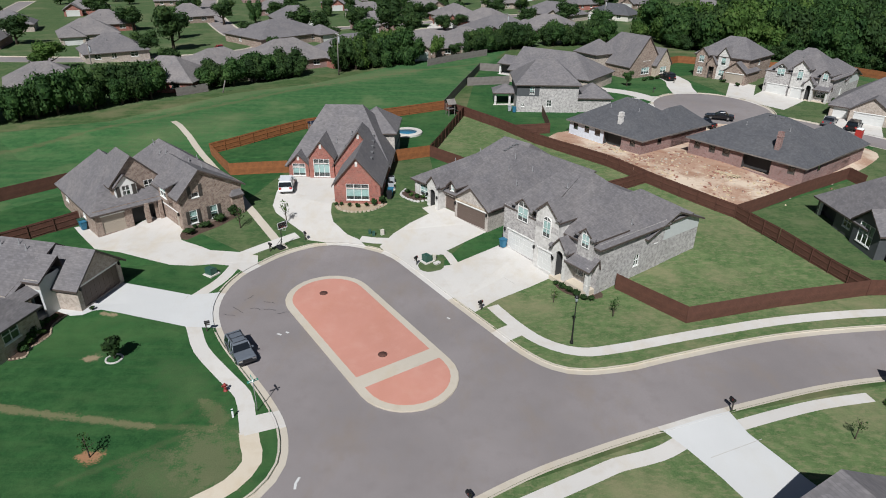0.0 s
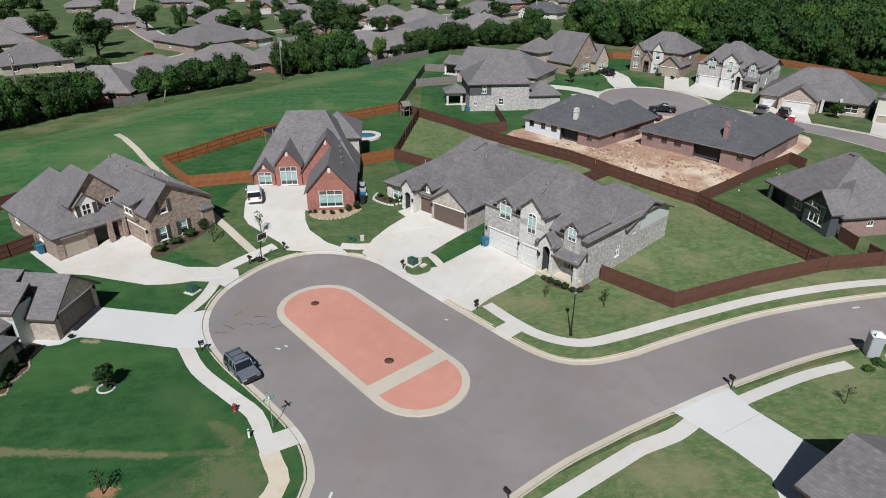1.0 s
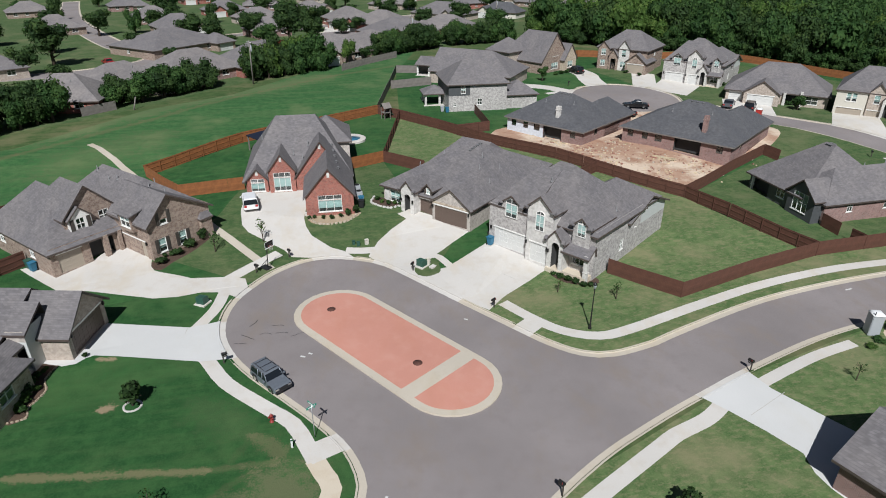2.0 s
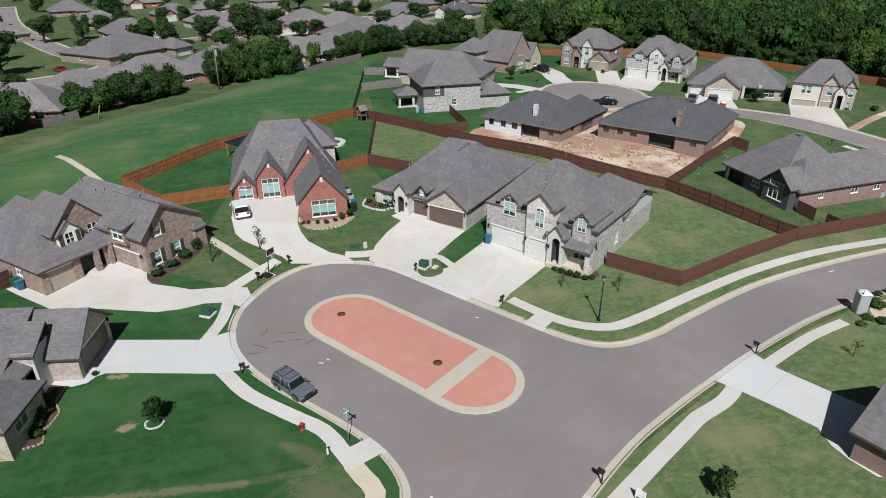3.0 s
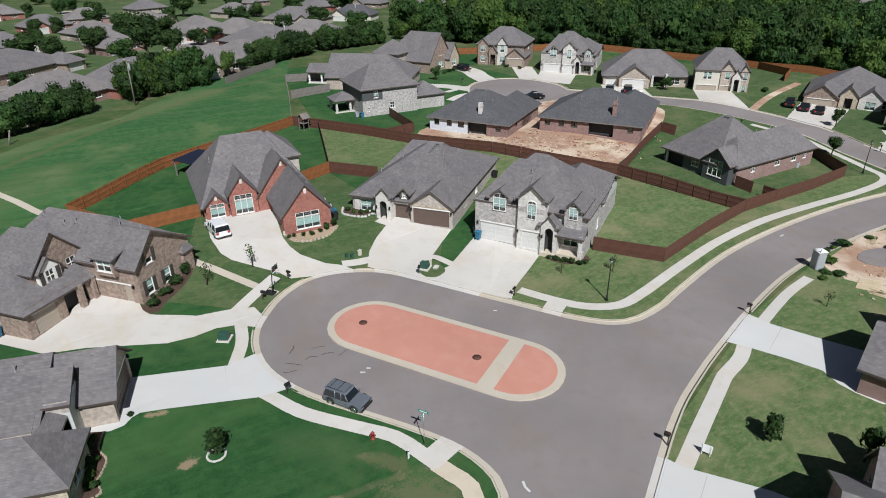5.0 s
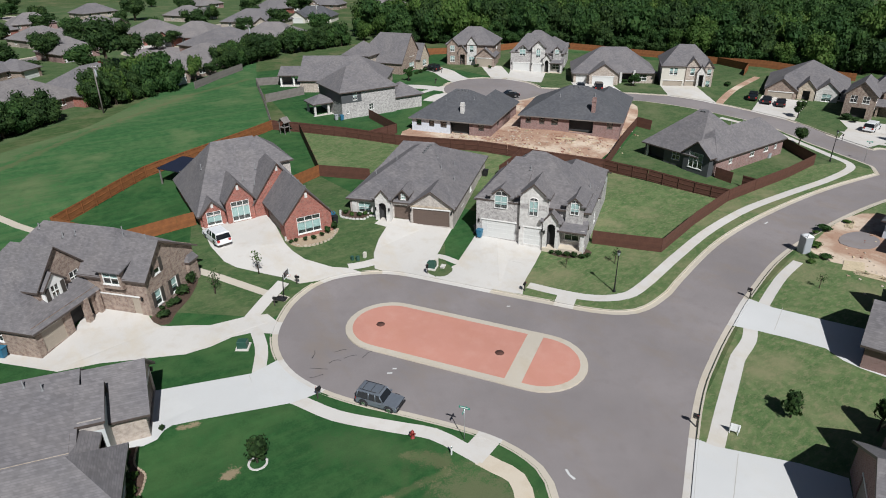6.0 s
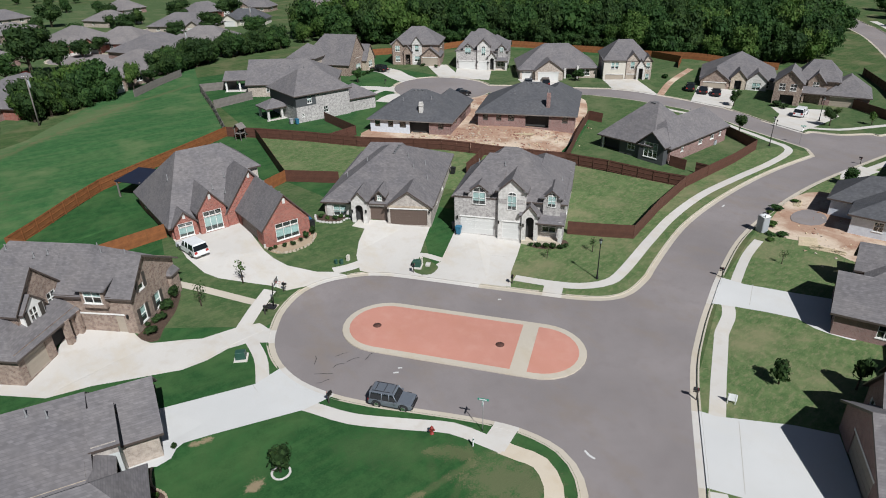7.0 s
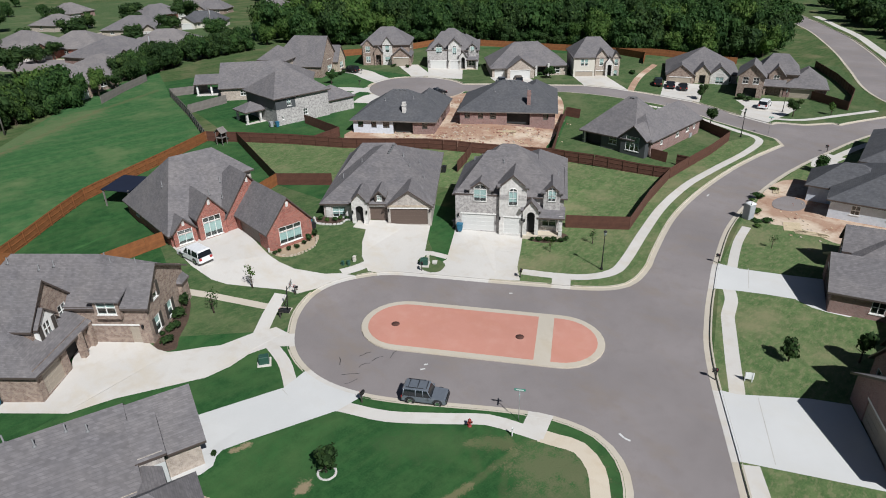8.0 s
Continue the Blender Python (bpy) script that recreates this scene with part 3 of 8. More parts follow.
DIRT_LOTS = [
    ribbon([(85.6, 85.8), (98.0, 91.0), (114.0, 95.6)], 1.5),
    smooth_line([(22.5, 106.0), (18.6, 103.0), (17.4, 99.0), (22.4, 91.4), (29.6, 81.4), (36.0, 73.4), (40.6, 75.0), (50, 79.4), (58.4, 84.6), (64.0, 88.6), (68.6, 94.0), (66.4, 101.6), (58.4, 110.5), (48.6, 110.6), (43.4, 104.4), (34, 106)], 2.0, True),
    smooth_line([(38.2, 39.3), (41.4, 40.0), (45.0, 40.7), (50.9, 41.2), (55.0, 39.6), (56.4, 33.6), (52, 26), (40.0, 25.4), (36.2, 27.4), (36.6, 30.2), (37.6, 33.1), (36.5, 35.8), (37.0, 38.0)], 1.5, True),
]
BEDS = [
    smooth_line([(-30.2, 65.4), (-29.9, 64.1), (-28.9, 63.5), (-27.9, 65.0), (-26.3, 66.8), (-25.2, 68.6), (-24.5, 70.2), (-25.4, 70.8), (-27.6, 68.6)], 0.6, True),
    smooth_line([(-4.6, 77.4), (-5.2, 75.8), (-3.4, 74.3), (-1.8, 74.6), (-0.9, 74.2), (-0.9, 75.2)], 0.5, True),
    smooth_line([(11.6, 55.4), (12.6, 53.2), (15.2, 52.3), (16.2, 53.3), (14.0, 56.2)], 0.6, True),
    smooth_line([(-34.2, 48.2), (-34.4, 47.4), (-34.6, 46.4), (-34.2, 45.1), (-34.5, 44.0), (-34.8, 43.3), (-34.7, 42.2), (-36.2, 41.9), (-37.0, 45.0), (-36.2, 48.4)], 0.5, True),
]
BARE = [
    smooth_line([(-13.0, 73.7), (-13.0, 71.6), (-10.6, 71.3), (-8.0, 71.9), (-7.1, 73.7)], 0.6, True)]
FIELD = [[(-400, -20), (-60, 68), (-50, 79), (-36.7, 95), (-23.6, 105.6), (-10.6, 112.6), (0.4, 118.8), (9.2, 155.4), (20, 190), (10, 182), (-9.1, 164.5), (-28, 139), (-42.5, 129), (-50, 119.6), (-59, 109), (-75, 101.5), (-140, 78), (-400, 40)]]
DRY = [
    [(1.3, 52), (11, 39), (21, 43), (42, 47), (72, 47), (72, 53), (66.9, 54.9), (42.7, 53.3), (36.6, 70.9), (28.3, 80.9), (21.3, 90.6), (15.2, 98.6), (10.0, 107), (4.1, 114.8), (-1.8, 91.3), (3.4, 84.8), (14, 76), (19, 66), (8.0, 64)],
    [(-300, -160), (-60, -14), (-10, 20), (5, 29), (22, 36), (42, 41), (62, 41), (120, 20), (100, -100)],
]
LUSH = [
    [(-300, -110), (-60, -4), (-12, 26), (-10, 32), (-20, 50), (-20, 58), (-10, 65), (2, 52), (12, 66), (4, 85), (-1.8, 91.3), (4.1, 114.8), (0.4, 118.8), (-10.6, 112.6), (-23.6, 105.6), (-36.7, 95), (-60, 68), (-300, -20)],
    [(4.1, 114.8), (15.2, 98.6), (28.3, 80.9), (36.6, 70.9), (42.7, 53.3), (66.9, 54.9), (72, 52), (105, 40), (150, 62), (140, 80), (128, 110), (104, 146), (84, 168), (40, 172), (14, 172), (9, 155)],
]
MID = [
    [(-500, 120), (-75, 110), (-50, 125), (-10, 170), (25, 192), (60, 220), (140, 420), (-500, 420)],
    [(-28.5, 65.5), (-20, 60), (-10, 64), (-2, 56), (4, 66), (2, 75), (-1, 82), (-1.8, 91.3), (-7.3, 88.6), (-7.4, 76), (-22, 84), (-24.0, 76)],
    [(66.9, 54.9), (72, 47), (105, 40), (150, 62), (140, 80), (124, 104), (104, 140), (84, 164), (56, 150), (64, 120), (84, 84), (80, 60), (73, 66)],
    [(42.8, 53.6), (66.9, 54.9), (73, 66.5), (66, 80), (58, 83), (37.0, 71.2)], [(58, 84), (66, 79), (73, 66), (82, 60), (84, 84), (70, 97)],
]
EARTH = plain("woodland_floor", (0.030, 0.045, 0.020), 0.95, spread=0.4, fine=2.0, coarse=0.2)
FRESH = [PAVED[4], PAVED[5], PAVED[6]]
ISLETS = [smooth_line([(-2.4, 59.5), (-2.2, 58.2), (-1.4, 57.6), (-0.4, 57.9), (0.3, 58.5), (0.3, 60.4), (-0.4, 61.3), (-1.4, 61.2)], 0.4, True)]
PATHS = [("street", STREETS), ("mid", ISLETS), ("fresh", FRESH), ("paved", PAVED), ("old", OLD_WALK), ("channel", CHANNEL), ("bare", BARE), ("bed", BEDS), ("dirt", DIRT_LOTS), ("field", FIELD), ("dry", DRY), ("mid", MID), ("lush", LUSH)]


def plan_map():
    from mathutils import geometry
    verts, edges, boxes = [], [], []
    for kind, polys in PATHS:
        for p in polys:
            n = len(verts)
            verts += [Vector(q) for q in p]
            edges += [(n + i, n + (i + 1) % len(p)) for i in range(len(p))]
            boxes.append((kind, p, min(q[0] for q in p), max(q[0] for q in p), min(q[1] for q in p), max(q[1] for q in p)))
    verts += [Vector((x + 0.37, y + 0.21)) for x in range(-66, 46, 6) for y in range(50, 116, 6)]
    far = 2600.0
    for s, _ in SLOPE:
        n = len(verts)
        verts += [Vector((NX * s + NY * far, NY * s - NX * far)), Vector((NX * s - NY * far, NY * s + NX * far))]
        edges.append((n, n + 1))
    n = len(verts)
    verts += [Vector(q) for q in ((-far, -far), (far, -far), (far, far), (-far, far))]
    edges += [(n, n + 1), (n + 1, n + 2), (n + 2, n + 3), (n + 3, n)]
    v, e, f, *_ = geometry.delaunay_2d_cdt(verts, edges, [], 0, 1e-4)
    kinds = []
    for tri in f:
        x, y = sum(v[i].x for i in tri) / len(tri), sum(v[i].y for i in tri) / len(tri)
        k = "wild"
        for kind, p, x0, x1, y0, y1 in boxes:
            if x0 <= x <= x1 and y0 <= y <= y1 and inside(p, x, y):
                k = kind
                break
        kinds.append(k)
    return v, f, kinds


PV, PF, PK = plan_map()


def sheet(name, kinds, mats, lift, label, category):
    """One sheet of the plan: the faces of these kinds, each with its own surface."""
    me = bpy.data.meshes.new(name)
    used, faces, index = {}, [], []
    for f, k in zip(PF, PK):
        if k in kinds:
            faces.append([used.setdefault(i, len(used)) for i in f])
            index.append(kinds.index(k))
    me.from_pydata([(PV[i].x, PV[i].y, level(PV[i].x, PV[i].y) + lift) for i in used], [], faces)
    for m in mats:
        me.materials.append(m)
    me.polygons.foreach_set("material_index", index)
    me.update()
    bm = bmesh.new()
    bm.from_mesh(me)
    bmesh.ops.recalc_face_normals(bm, faces=bm.faces)
    if bm.faces and sum(f.normal.z for f in bm.faces) < 0:
        bmesh.ops.reverse_faces(bm, faces=bm.faces)
    bm.to_mesh(me)
    bm.free()
    return tagged(new(name, me), label, category, "", "structure")


STEP = 0.13
sheet("ground", ["field", "dry", "mid", "lush", "wild", "bed", "bare", "dirt"], [GRASS_FIELD, GRASS_DRY, GRASS_MID, GRASS_LUSH, GRASS_ROUGH, MULCH, GRAVEL, DIRT], 0.0, "mown lawns, meadow, bare red earth and planting beds", "ground")
sheet("road", ["street"], [ASPHALT], -STEP, "worn pale grey asphalt of the residential streets", "road")
sheet("pavement", ["paved", "fresh", "old"], [CONCRETE, CONCRETE_NEW, CONCRETE_OLD], 0.0, "pale concrete drives and sidewalks", "pavement")
sheet("drainage_channel", ["channel"], [KERB], 0.0, "narrow tan concrete drainage strip across the grass", "path")


def kerbs():
    """Gutter pan and kerb along every edge of the asphalt; dropped where a drive meets it."""
    side = {}
    for f, k in zip(PF, PK):
        for a, b in zip(f, f[1:] + f[:1]):
            side[(a, b)] = k
    nxt, low = {}, set()
    for (a, b), k in side.items():
        o = side.get((b, a))
        if k == "street" and o not in (None, "street"):
            nxt[a] = b
            if o in ("paved", "fresh"):
                low.update((a, b))
    bm = bmesh.new()
    seen = set()
    for start in list(nxt):
        if start in seen:
            continue
        loop, i = [], start
        while i not in seen and i in nxt:
            seen.add(i)
            loop.append(i)
            i = nxt[i]
        closed = i == start
        pts = [Vector((PV[i].x, PV[i].y)) for i in loop]
        n = len(pts)
        if n < 3:
            continue
        rows = []
        for j in range(n):
            a, b = (pts[j - 1], pts[(j + 1) % n]) if closed else (pts[max(j - 1, 0)], pts[min(j + 1, n - 1)])
            d = (b - a).normalized() if (b - a).length > 1e-6 else Vector((1, 0))
            out = Vector((d.y, -d.x))
            drop = loop[j] in low
            z = level(pts[j].x, pts[j].y)
            prof = ((-0.55, -STEP + 0.006), (-0.02, -STEP + 0.004 + (0.03 if drop else 0)), (0.03, 0.012 if not drop else -0.07), (0.17, 0.022 if not drop else 0.012), (0.19, -0.10))
            rows.append([bm.verts.new((pts[j].x + out.x * o, pts[j].y + out.y * o, z + h)) for o, h in prof])
        for j in range(n if closed else n - 1):
            r0, r1 = rows[j], rows[(j + 1) % n]
            for k in range(4):
                f = bm.faces.new((r0[k], r0[k + 1], r1[k + 1], r1[k]))
                f.material_index = 1 if loop[j] in low and loop[(j + 1) % n] in low else 0
    bmesh.ops.recalc_face_normals(bm, faces=bm.faces)
    me = bpy.data.meshes.new("kerb")
    bm.to_mesh(me)
    bm.free()
    me.materials.append(KERB), me.materials.append(CONCRETE)
    return tagged(new("kerb", me), "tan concrete kerb and gutter along the asphalt", "kerb", "", "structure")


kerbs()


def slab(name, outline, z0, z1, material, parent=None, label="", category="", bevel=0.04):
    bm = bmesh.new()
    lo = [bm.verts.new((x, y, z0)) for x, y in outline]
    hi = [bm.verts.new((x, y, z1)) for x, y in outline]
    n = len(outline)
    bm.faces.new(hi)
    for i in range(n):
        bm.faces.new((lo[i], lo[(i + 1) % n], hi[(i + 1) % n], hi[i]))
    bmesh.ops.recalc_face_normals(bm, faces=bm.faces)
    if bevel:
        top = [e for e in bm.edges if all(abs(v.co.z - z1) < 1e-5 for v in e.verts)]
        bmesh.ops.bevel(bm, geom=top, offset=bevel, segments=2, affect="EDGES")
    ob = part(name, bm, material, parent)
    return tagged(ob, label, category) if category else tagged(ob, label)


# ---- the paved island in the turning place ----
island = thing("traffic_island", ISLAND[0], ISLAND[1], -STEP, 0, "long traffic island with red stamped concrete and pale kerb", "traffic island")
slab("kerb_ring", capsule(0, 0, AX, AY, -12.8, 2.1, 4.2), 0.0, 0.13, KERB, island, "pale tan concrete border")
edge = 3.52
end_n = [(AX * -12.8 + edge * math.cos(a), AY * -12.8 + edge * math.sin(a)) for a in (math.atan2(AY, AX) + radians(90 + 180 * i / 16) for i in range(17))]
end_s = [(AX * 2.1 + edge * math.cos(a), AY * 2.1 + edge * math.sin(a)) for a in (math.atan2(AY, AX) + radians(-90 + 180 * i / 16) for i in range(17))]
slab("red_paving", end_n + [(AY * edge, -AX * edge), (-AY * edge, AX * edge)], 0.08, 0.138, RED_PAVING, island, "red stamped concrete field", bevel=0)
slab("red_paving", [(AX * 1.5 - AY * edge, AY * 1.5 + AX * edge), (AX * 1.5 + AY * edge, AY * 1.5 - AX * edge)] + end_s, 0.08, 0.138, RED_PAVING, island, "red stamped concrete end field", bevel=0)


# ---- houses ----
SLOPES = {}


def roof_height(house, x, y, z):
    """The height of the uppermost roof slope over a spot of a house, or z where there is none."""
    best = None
    for a, b, c in SLOPES.get(house.name, ()):
        d = (b[0] - a[0]) * (c[1] - a[1]) - (c[0] - a[0]) * (b[1] - a[1])
        if abs(d) < 1e-6:
            continue
        u = ((x - a[0]) * (c[1] - a[1]) - (c[0] - a[0]) * (y - a[1])) / d
        v = ((b[0] - a[0]) * (y - a[1]) - (x - a[0]) * (b[1] - a[1])) / d
        if u >= 0 and v >= 0 and u + v <= 1:
            h = a[2] + u * (b[2] - a[2]) + v * (c[2] - a[2])
            best = h if best is None else max(best, h)
    return z if best is None else best


def panel(bm, p, u, n, a0, a1, z0, z1, holes, depth=0.14, mat=0):
    """An upright wall from a0 to a1 along u through p, facing n, with rectangular holes (a, b, z, z) and their reveals."""
    xs = sorted({a0, a1, *[min(max(h[i], a0), a1) for h in holes for i in (0, 1)]})
    zs = sorted({z0, z1, *[min(max(h[i], z0), z1) for h in holes for i in (2, 3)]})
    grid = {}

    def at(a, z, d=0.0):
        key = (round(a, 4), round(z, 4), d)
        if key not in grid:
            grid[key] = bm.verts.new(p + u * a - n * d + Vector((0, 0, z)))
        return grid[key]

    def quad(*v):
        f = bm.faces.new(v)
        f.material_index = mat

    for xa, xb in zip(xs, xs[1:]):
        for za, zb in zip(zs, zs[1:]):
            if not any(h[0] < (xa + xb) / 2 < h[1] and h[2] < (za + zb) / 2 < h[3] for h in holes):
                quad(at(xa, za), at(xb, za), at(xb, zb), at(xa, zb))
    for a, b, za, zb in [h[:4] for h in holes]:
        for (q, r, s, t) in ((a, za, b, za), (b, za, b, zb), (b, zb, a, zb), (a, zb, a, za)):
            quad(at(q, r), at(s, t), at(s, t, depth), at(q, r, depth))


def window(house, m, w, h, bars=(2, 2), frame_mat=None, blind=True, sill=True, label="white framed window"):
    """A sash window in its opening: m places its lower left corner, x along the wall, z up, y into the wall."""
    bm = bmesh.new()
    t = 0.055
    lights = [(t + (w - t) * i / bars[0], (w - t) * (i + 1) / bars[0], t + (h - t) * k / bars[1], (h - t) * (k + 1) / bars[1]) for i in range(bars[0]) for k in range(bars[1])]
    panel(bm, Vector((0, 0.01, 0)), Vector((1, 0, 0)), Vector((0, -1, 0)), 0, w, 0, h, lights, 0.09)
    f = part("window", bm, frame_mat or TRIM, house, label, m)
    bm = bmesh.new()
    bm.faces.new([bm.verts.new(q) for q in ((t, 0.06, t), (w - t, 0.06, t), (w - t, 0.06, h - t), (t, 0.06, h - t))])
    p = part("pane", bm, GLASS, f)
    p.visible_shadow = False
    if blind:
        bm = bmesh.new()
        low = h * 0.3 if h > 1.0 else 0.0
        n = max(4, int((h - low) / 0.12))
        rows = []
        for i in range(n + 1):
            for y, dz in ((0.10, -0.01), (0.125, 0.0)):
                z = min(max(low + (h + 0.02 - low) * i / n + dz, low), h + 0.02)
                rows.append([bm.verts.new((x, y, z)) for x in (-0.03, w + 0.03)])
        for r0, r1 in zip(rows, rows[1:]):
            bm.faces.new((r0[0], r0[1], r1[1], r1[0]))
        part("blind", bm, BLIND, f, "pale blind drawn most of the way down")
    # no inside is built: a near-black sheet paints its darkness
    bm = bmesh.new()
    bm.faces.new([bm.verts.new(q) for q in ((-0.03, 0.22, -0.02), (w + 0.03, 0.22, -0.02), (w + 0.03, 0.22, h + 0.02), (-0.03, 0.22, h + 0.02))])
    part("room", bm, INTERIOR_SHADE, f, "near-black sheet painted as the unlit inside")
    if sill:
        bm = bmesh.new()
        box(bm, -0.08, w + 0.08, -0.06, 0.04, -0.09, -0.004)
        part("sill", bm, frame_mat or TRIM, f)
    return f


def garage_door(house, m, w, h, mat, rows=4, label="sectional garage door"):
    bm = bmesh.new()
    cols = max(2, round(w / 0.62))
    fields = [(w * c / cols + 0.06, w * (c + 1) / cols - 0.06, h * r / rows + 0.09, h * (r + 1) / rows - 0.08) for r in range(rows) for c in range(cols)]
    panel(bm, Vector((0, 0.09, 0)), Vector((1, 0, 0)), Vector((0, -1, 0)), 0, w, 0, h, fields, 0.02)
    box(bm, 0, w, 0.108, 0.14, 0, h)
    d = part("garage_door", bm, mat, house, label, m)
    bm = bmesh.new()
    box(bm, 0, w, 0.135, 0.15, 0, h)
    box(bm, -0.12, w + 0.12, -0.03, 0.02, h, h + 0.16)
    part("door_header", bm, [TRIM], d)
    return d


def door(house, m, w, h, mat=None, label="dark front door"):
    bm = bmesh.new()
    box(bm, 0, w, 0.08, 0.13, 0, h)
    for x0, x1 in ((0.1, w / 2 - 0.05), (w / 2 + 0.05, w - 0.1)):
        for z0, z1 in ((0.15, h * 0.42), (h * 0.5, h - 0.15)):
            box(bm, x0, x1, 0.065, 0.081, z0, z1)
    d = part("door", bm, mat or DOOR_DARK, house, label, m)
    bm = bmesh.new()
    turned(bm, [(0.02, 0), (0.045, 0.02), (0.045, 0.05), (0.02, 0.07)], 8)
    part("handle", bm, CHROME, d, "round metal handle", pose(w - 0.12, 0.08, 0.95, 90, 0, 0))
    return d


SIDE = {"f": ((1, 0, 0), (0, -1, 0)), "b": ((-1, 0, 0), (0, 1, 0)), "l": ((0, -1, 0), (-1, 0, 0)), "r": ((0, 1, 0), (1, 0, 0))}


def wall_frame(side, x0, x1, y0, y1):
    """Start, direction and outward normal of one side of a block; distances along it grow to the right as one faces it."""
    u, n = (Vector(v) for v in SIDE[side])
    p = Vector({"f": (x0, y0, 0), "b": (x1, y1, 0), "l": (x0, y1, 0), "r": (x1, y0, 0)}[side])
    return p, u, n


def block(house, x0, x1, y0, y1, top, mat, openings=(), gables=(), base=-0.9, second=None, label=""):
    """Walls of one block with its openings: (side, kind, along, z, width, height, *more); gables: (side, rise)."""
    bm = bmesh.new()
    fits = []
    for side in "fblr":
        p, u, n = wall_frame(side, x0, x1, y0, y1)
        length = (x1 - x0) if side in "fb" else (y1 - y0)
        holes = [(o[2], o[2] + o[4], o[3], o[3] + o[5]) for o in openings if o[0] == side]
        if second and second[0] < top:
            panel(bm, p, u, n, 0, length, base, second[0], [h for h in holes if h[3] <= second[0] + 0.01])
            panel(bm, p, u, n, 0, length, second[0], top, [h for h in holes if h[3] > second[0] + 0.01], mat=1 if side in second[2] else 0)
        else:
            panel(bm, p, u, n, 0, length, base, top, holes)
        for g in gables:
            if g[0] == side:
                f = bm.faces.new([bm.verts.new(q) for q in (p + Vector((0, 0, top)), p + u * length + Vector((0, 0, top)), p + u * length * (g[2] if len(g) > 2 else 0.5) + Vector((0, 0, top + g[1])))])
                f.material_index = 1 if second and side in second[2] else 0
        for o in openings:
            if o[0] == side:
                q = p + u * o[2] + Vector((0, 0, o[3]))
                turn = math.degrees(math.atan2(u.y, u.x))
                fits.append((o, pose(q.x, q.y, q.z, 0, 0, turn)))
    part("wall", bm, [mat, second[1]] if second else [mat], house, label)
    for o, m in fits:
        kind, w, h, more = o[1], o[4], o[5], o[6:]
        if kind == "w":
            window(house, m, w, h, *(more or ()))
        elif kind == "v":
            window(house, m, w, h, (max(2, round(w / 0.9)), 2), None, False)
        elif kind == "g":
            garage_door(house, m, w, h, *more)
        elif kind == "d":
            door(house, m, w, h, *more)
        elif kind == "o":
            # recess lining; by default its shade is painted in near-black
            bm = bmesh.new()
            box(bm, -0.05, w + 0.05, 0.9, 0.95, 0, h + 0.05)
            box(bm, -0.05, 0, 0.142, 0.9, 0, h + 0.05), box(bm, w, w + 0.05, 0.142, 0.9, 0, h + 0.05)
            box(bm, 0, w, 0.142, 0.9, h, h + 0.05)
            part("porch_recess", bm, more[0] if more else INTERIOR_SHADE, house, "entrance recess lined near-black for its shade", m)


def roof(house, x0, x1, y0, y1, top, rise, axis="x", ends=(1, 1), mat=None, over=0.42, trim=None, thick=0.2, label="", ridge=None, peak=0.5):
    """A hip or gable roof: axis of the ridge, and for either end how far the hip comes in (0: gable, 1: as steep as the sides, or metres in ridge)."""
    half = ((y1 - y0) if axis == "x" else (x1 - x0)) / 2
    drop = over * rise / half
    e0, e1 = (x0, x1) if axis == "x" else (y0, y1)
    c0, c1 = ((y0, y1) if axis == "x" else (x0, x1))
    cm = c0 + (c1 - c0) * peak
    if ridge:
        ra, rb = ridge
    else:
        ra, rb = e0 + ends[0] * half if ends[0] else e0 - over, e1 - ends[1] * half if ends[1] else e1 + over
        if ra > rb:
            ra = rb = (ra + rb) / 2
    zt, ze = top + rise, top - drop

    def at(e, c, z):
        return (e, c, z) if axis == "x" else (c, e, z)

    bm = bmesh.new()
    eaves = [at(e0 - over, c0 - over, ze), at(e1 + over, c0 - over, ze), at(e1 + over, c1 + over, ze), at(e0 - over, c1 + over, ze)]
    tops = [at(ra, cm, zt), at(rb + 1e-4, cm, zt)]
    hi = [bm.verts.new(p) for p in eaves + tops]
    c = eaves + tops
    SLOPES.setdefault(house.name, []).extend([(c[0], c[1], c[5]), (c[0], c[5], c[4]), (c[2], c[3], c[4]), (c[2], c[4], c[5]), (c[1], c[2], c[5]), (c[3], c[0], c[4])])
    lo = [bm.verts.new((p[0], p[1], p[2] - thick)) for p in eaves + tops]
    for q in ((0, 1, 5, 4), (2, 3, 4, 5), (1, 2, 5), (3, 0, 4)):
        bm.faces.new([hi[i] for i in q])
    g0, g1 = ends[0] == 0 and not ridge, ends[1] == 0 and not ridge
    for q in ((0, 1, 5, 4), (2, 3, 4, 5)):
        bm.faces.new([lo[i] for i in q][::-1]).material_index = 1
    if not g1:
        bm.faces.new([lo[i] for i in (5, 2, 1)]).material_index = 1
    if not g0:
        bm.faces.new([lo[i] for i in (4, 0, 3)]).material_index = 1
    rim = [(0, 1), (2, 3)] + ([(1, 2)] if not g1 else [(1, 5), (5, 2)]) + ([(3, 0)] if not g0 else [(3, 4), (4, 0)])
    for f in list(bm.faces)[:4]:
        if (g1 and set(f.verts) == {hi[1], hi[2], hi[5]}) or (g0 and set(f.verts) == {hi[3], hi[0], hi[4]}):
            bm.faces.remove(f)
    for a, b in rim:
        bm.faces.new((hi[a], hi[b], lo[b], lo[a])).material_index = 1
    bmesh.ops.recalc_face_normals(bm, faces=bm.faces)
    return part("roof", bm, [mat or ROOF_GREY, trim or FASCIA], house, label)


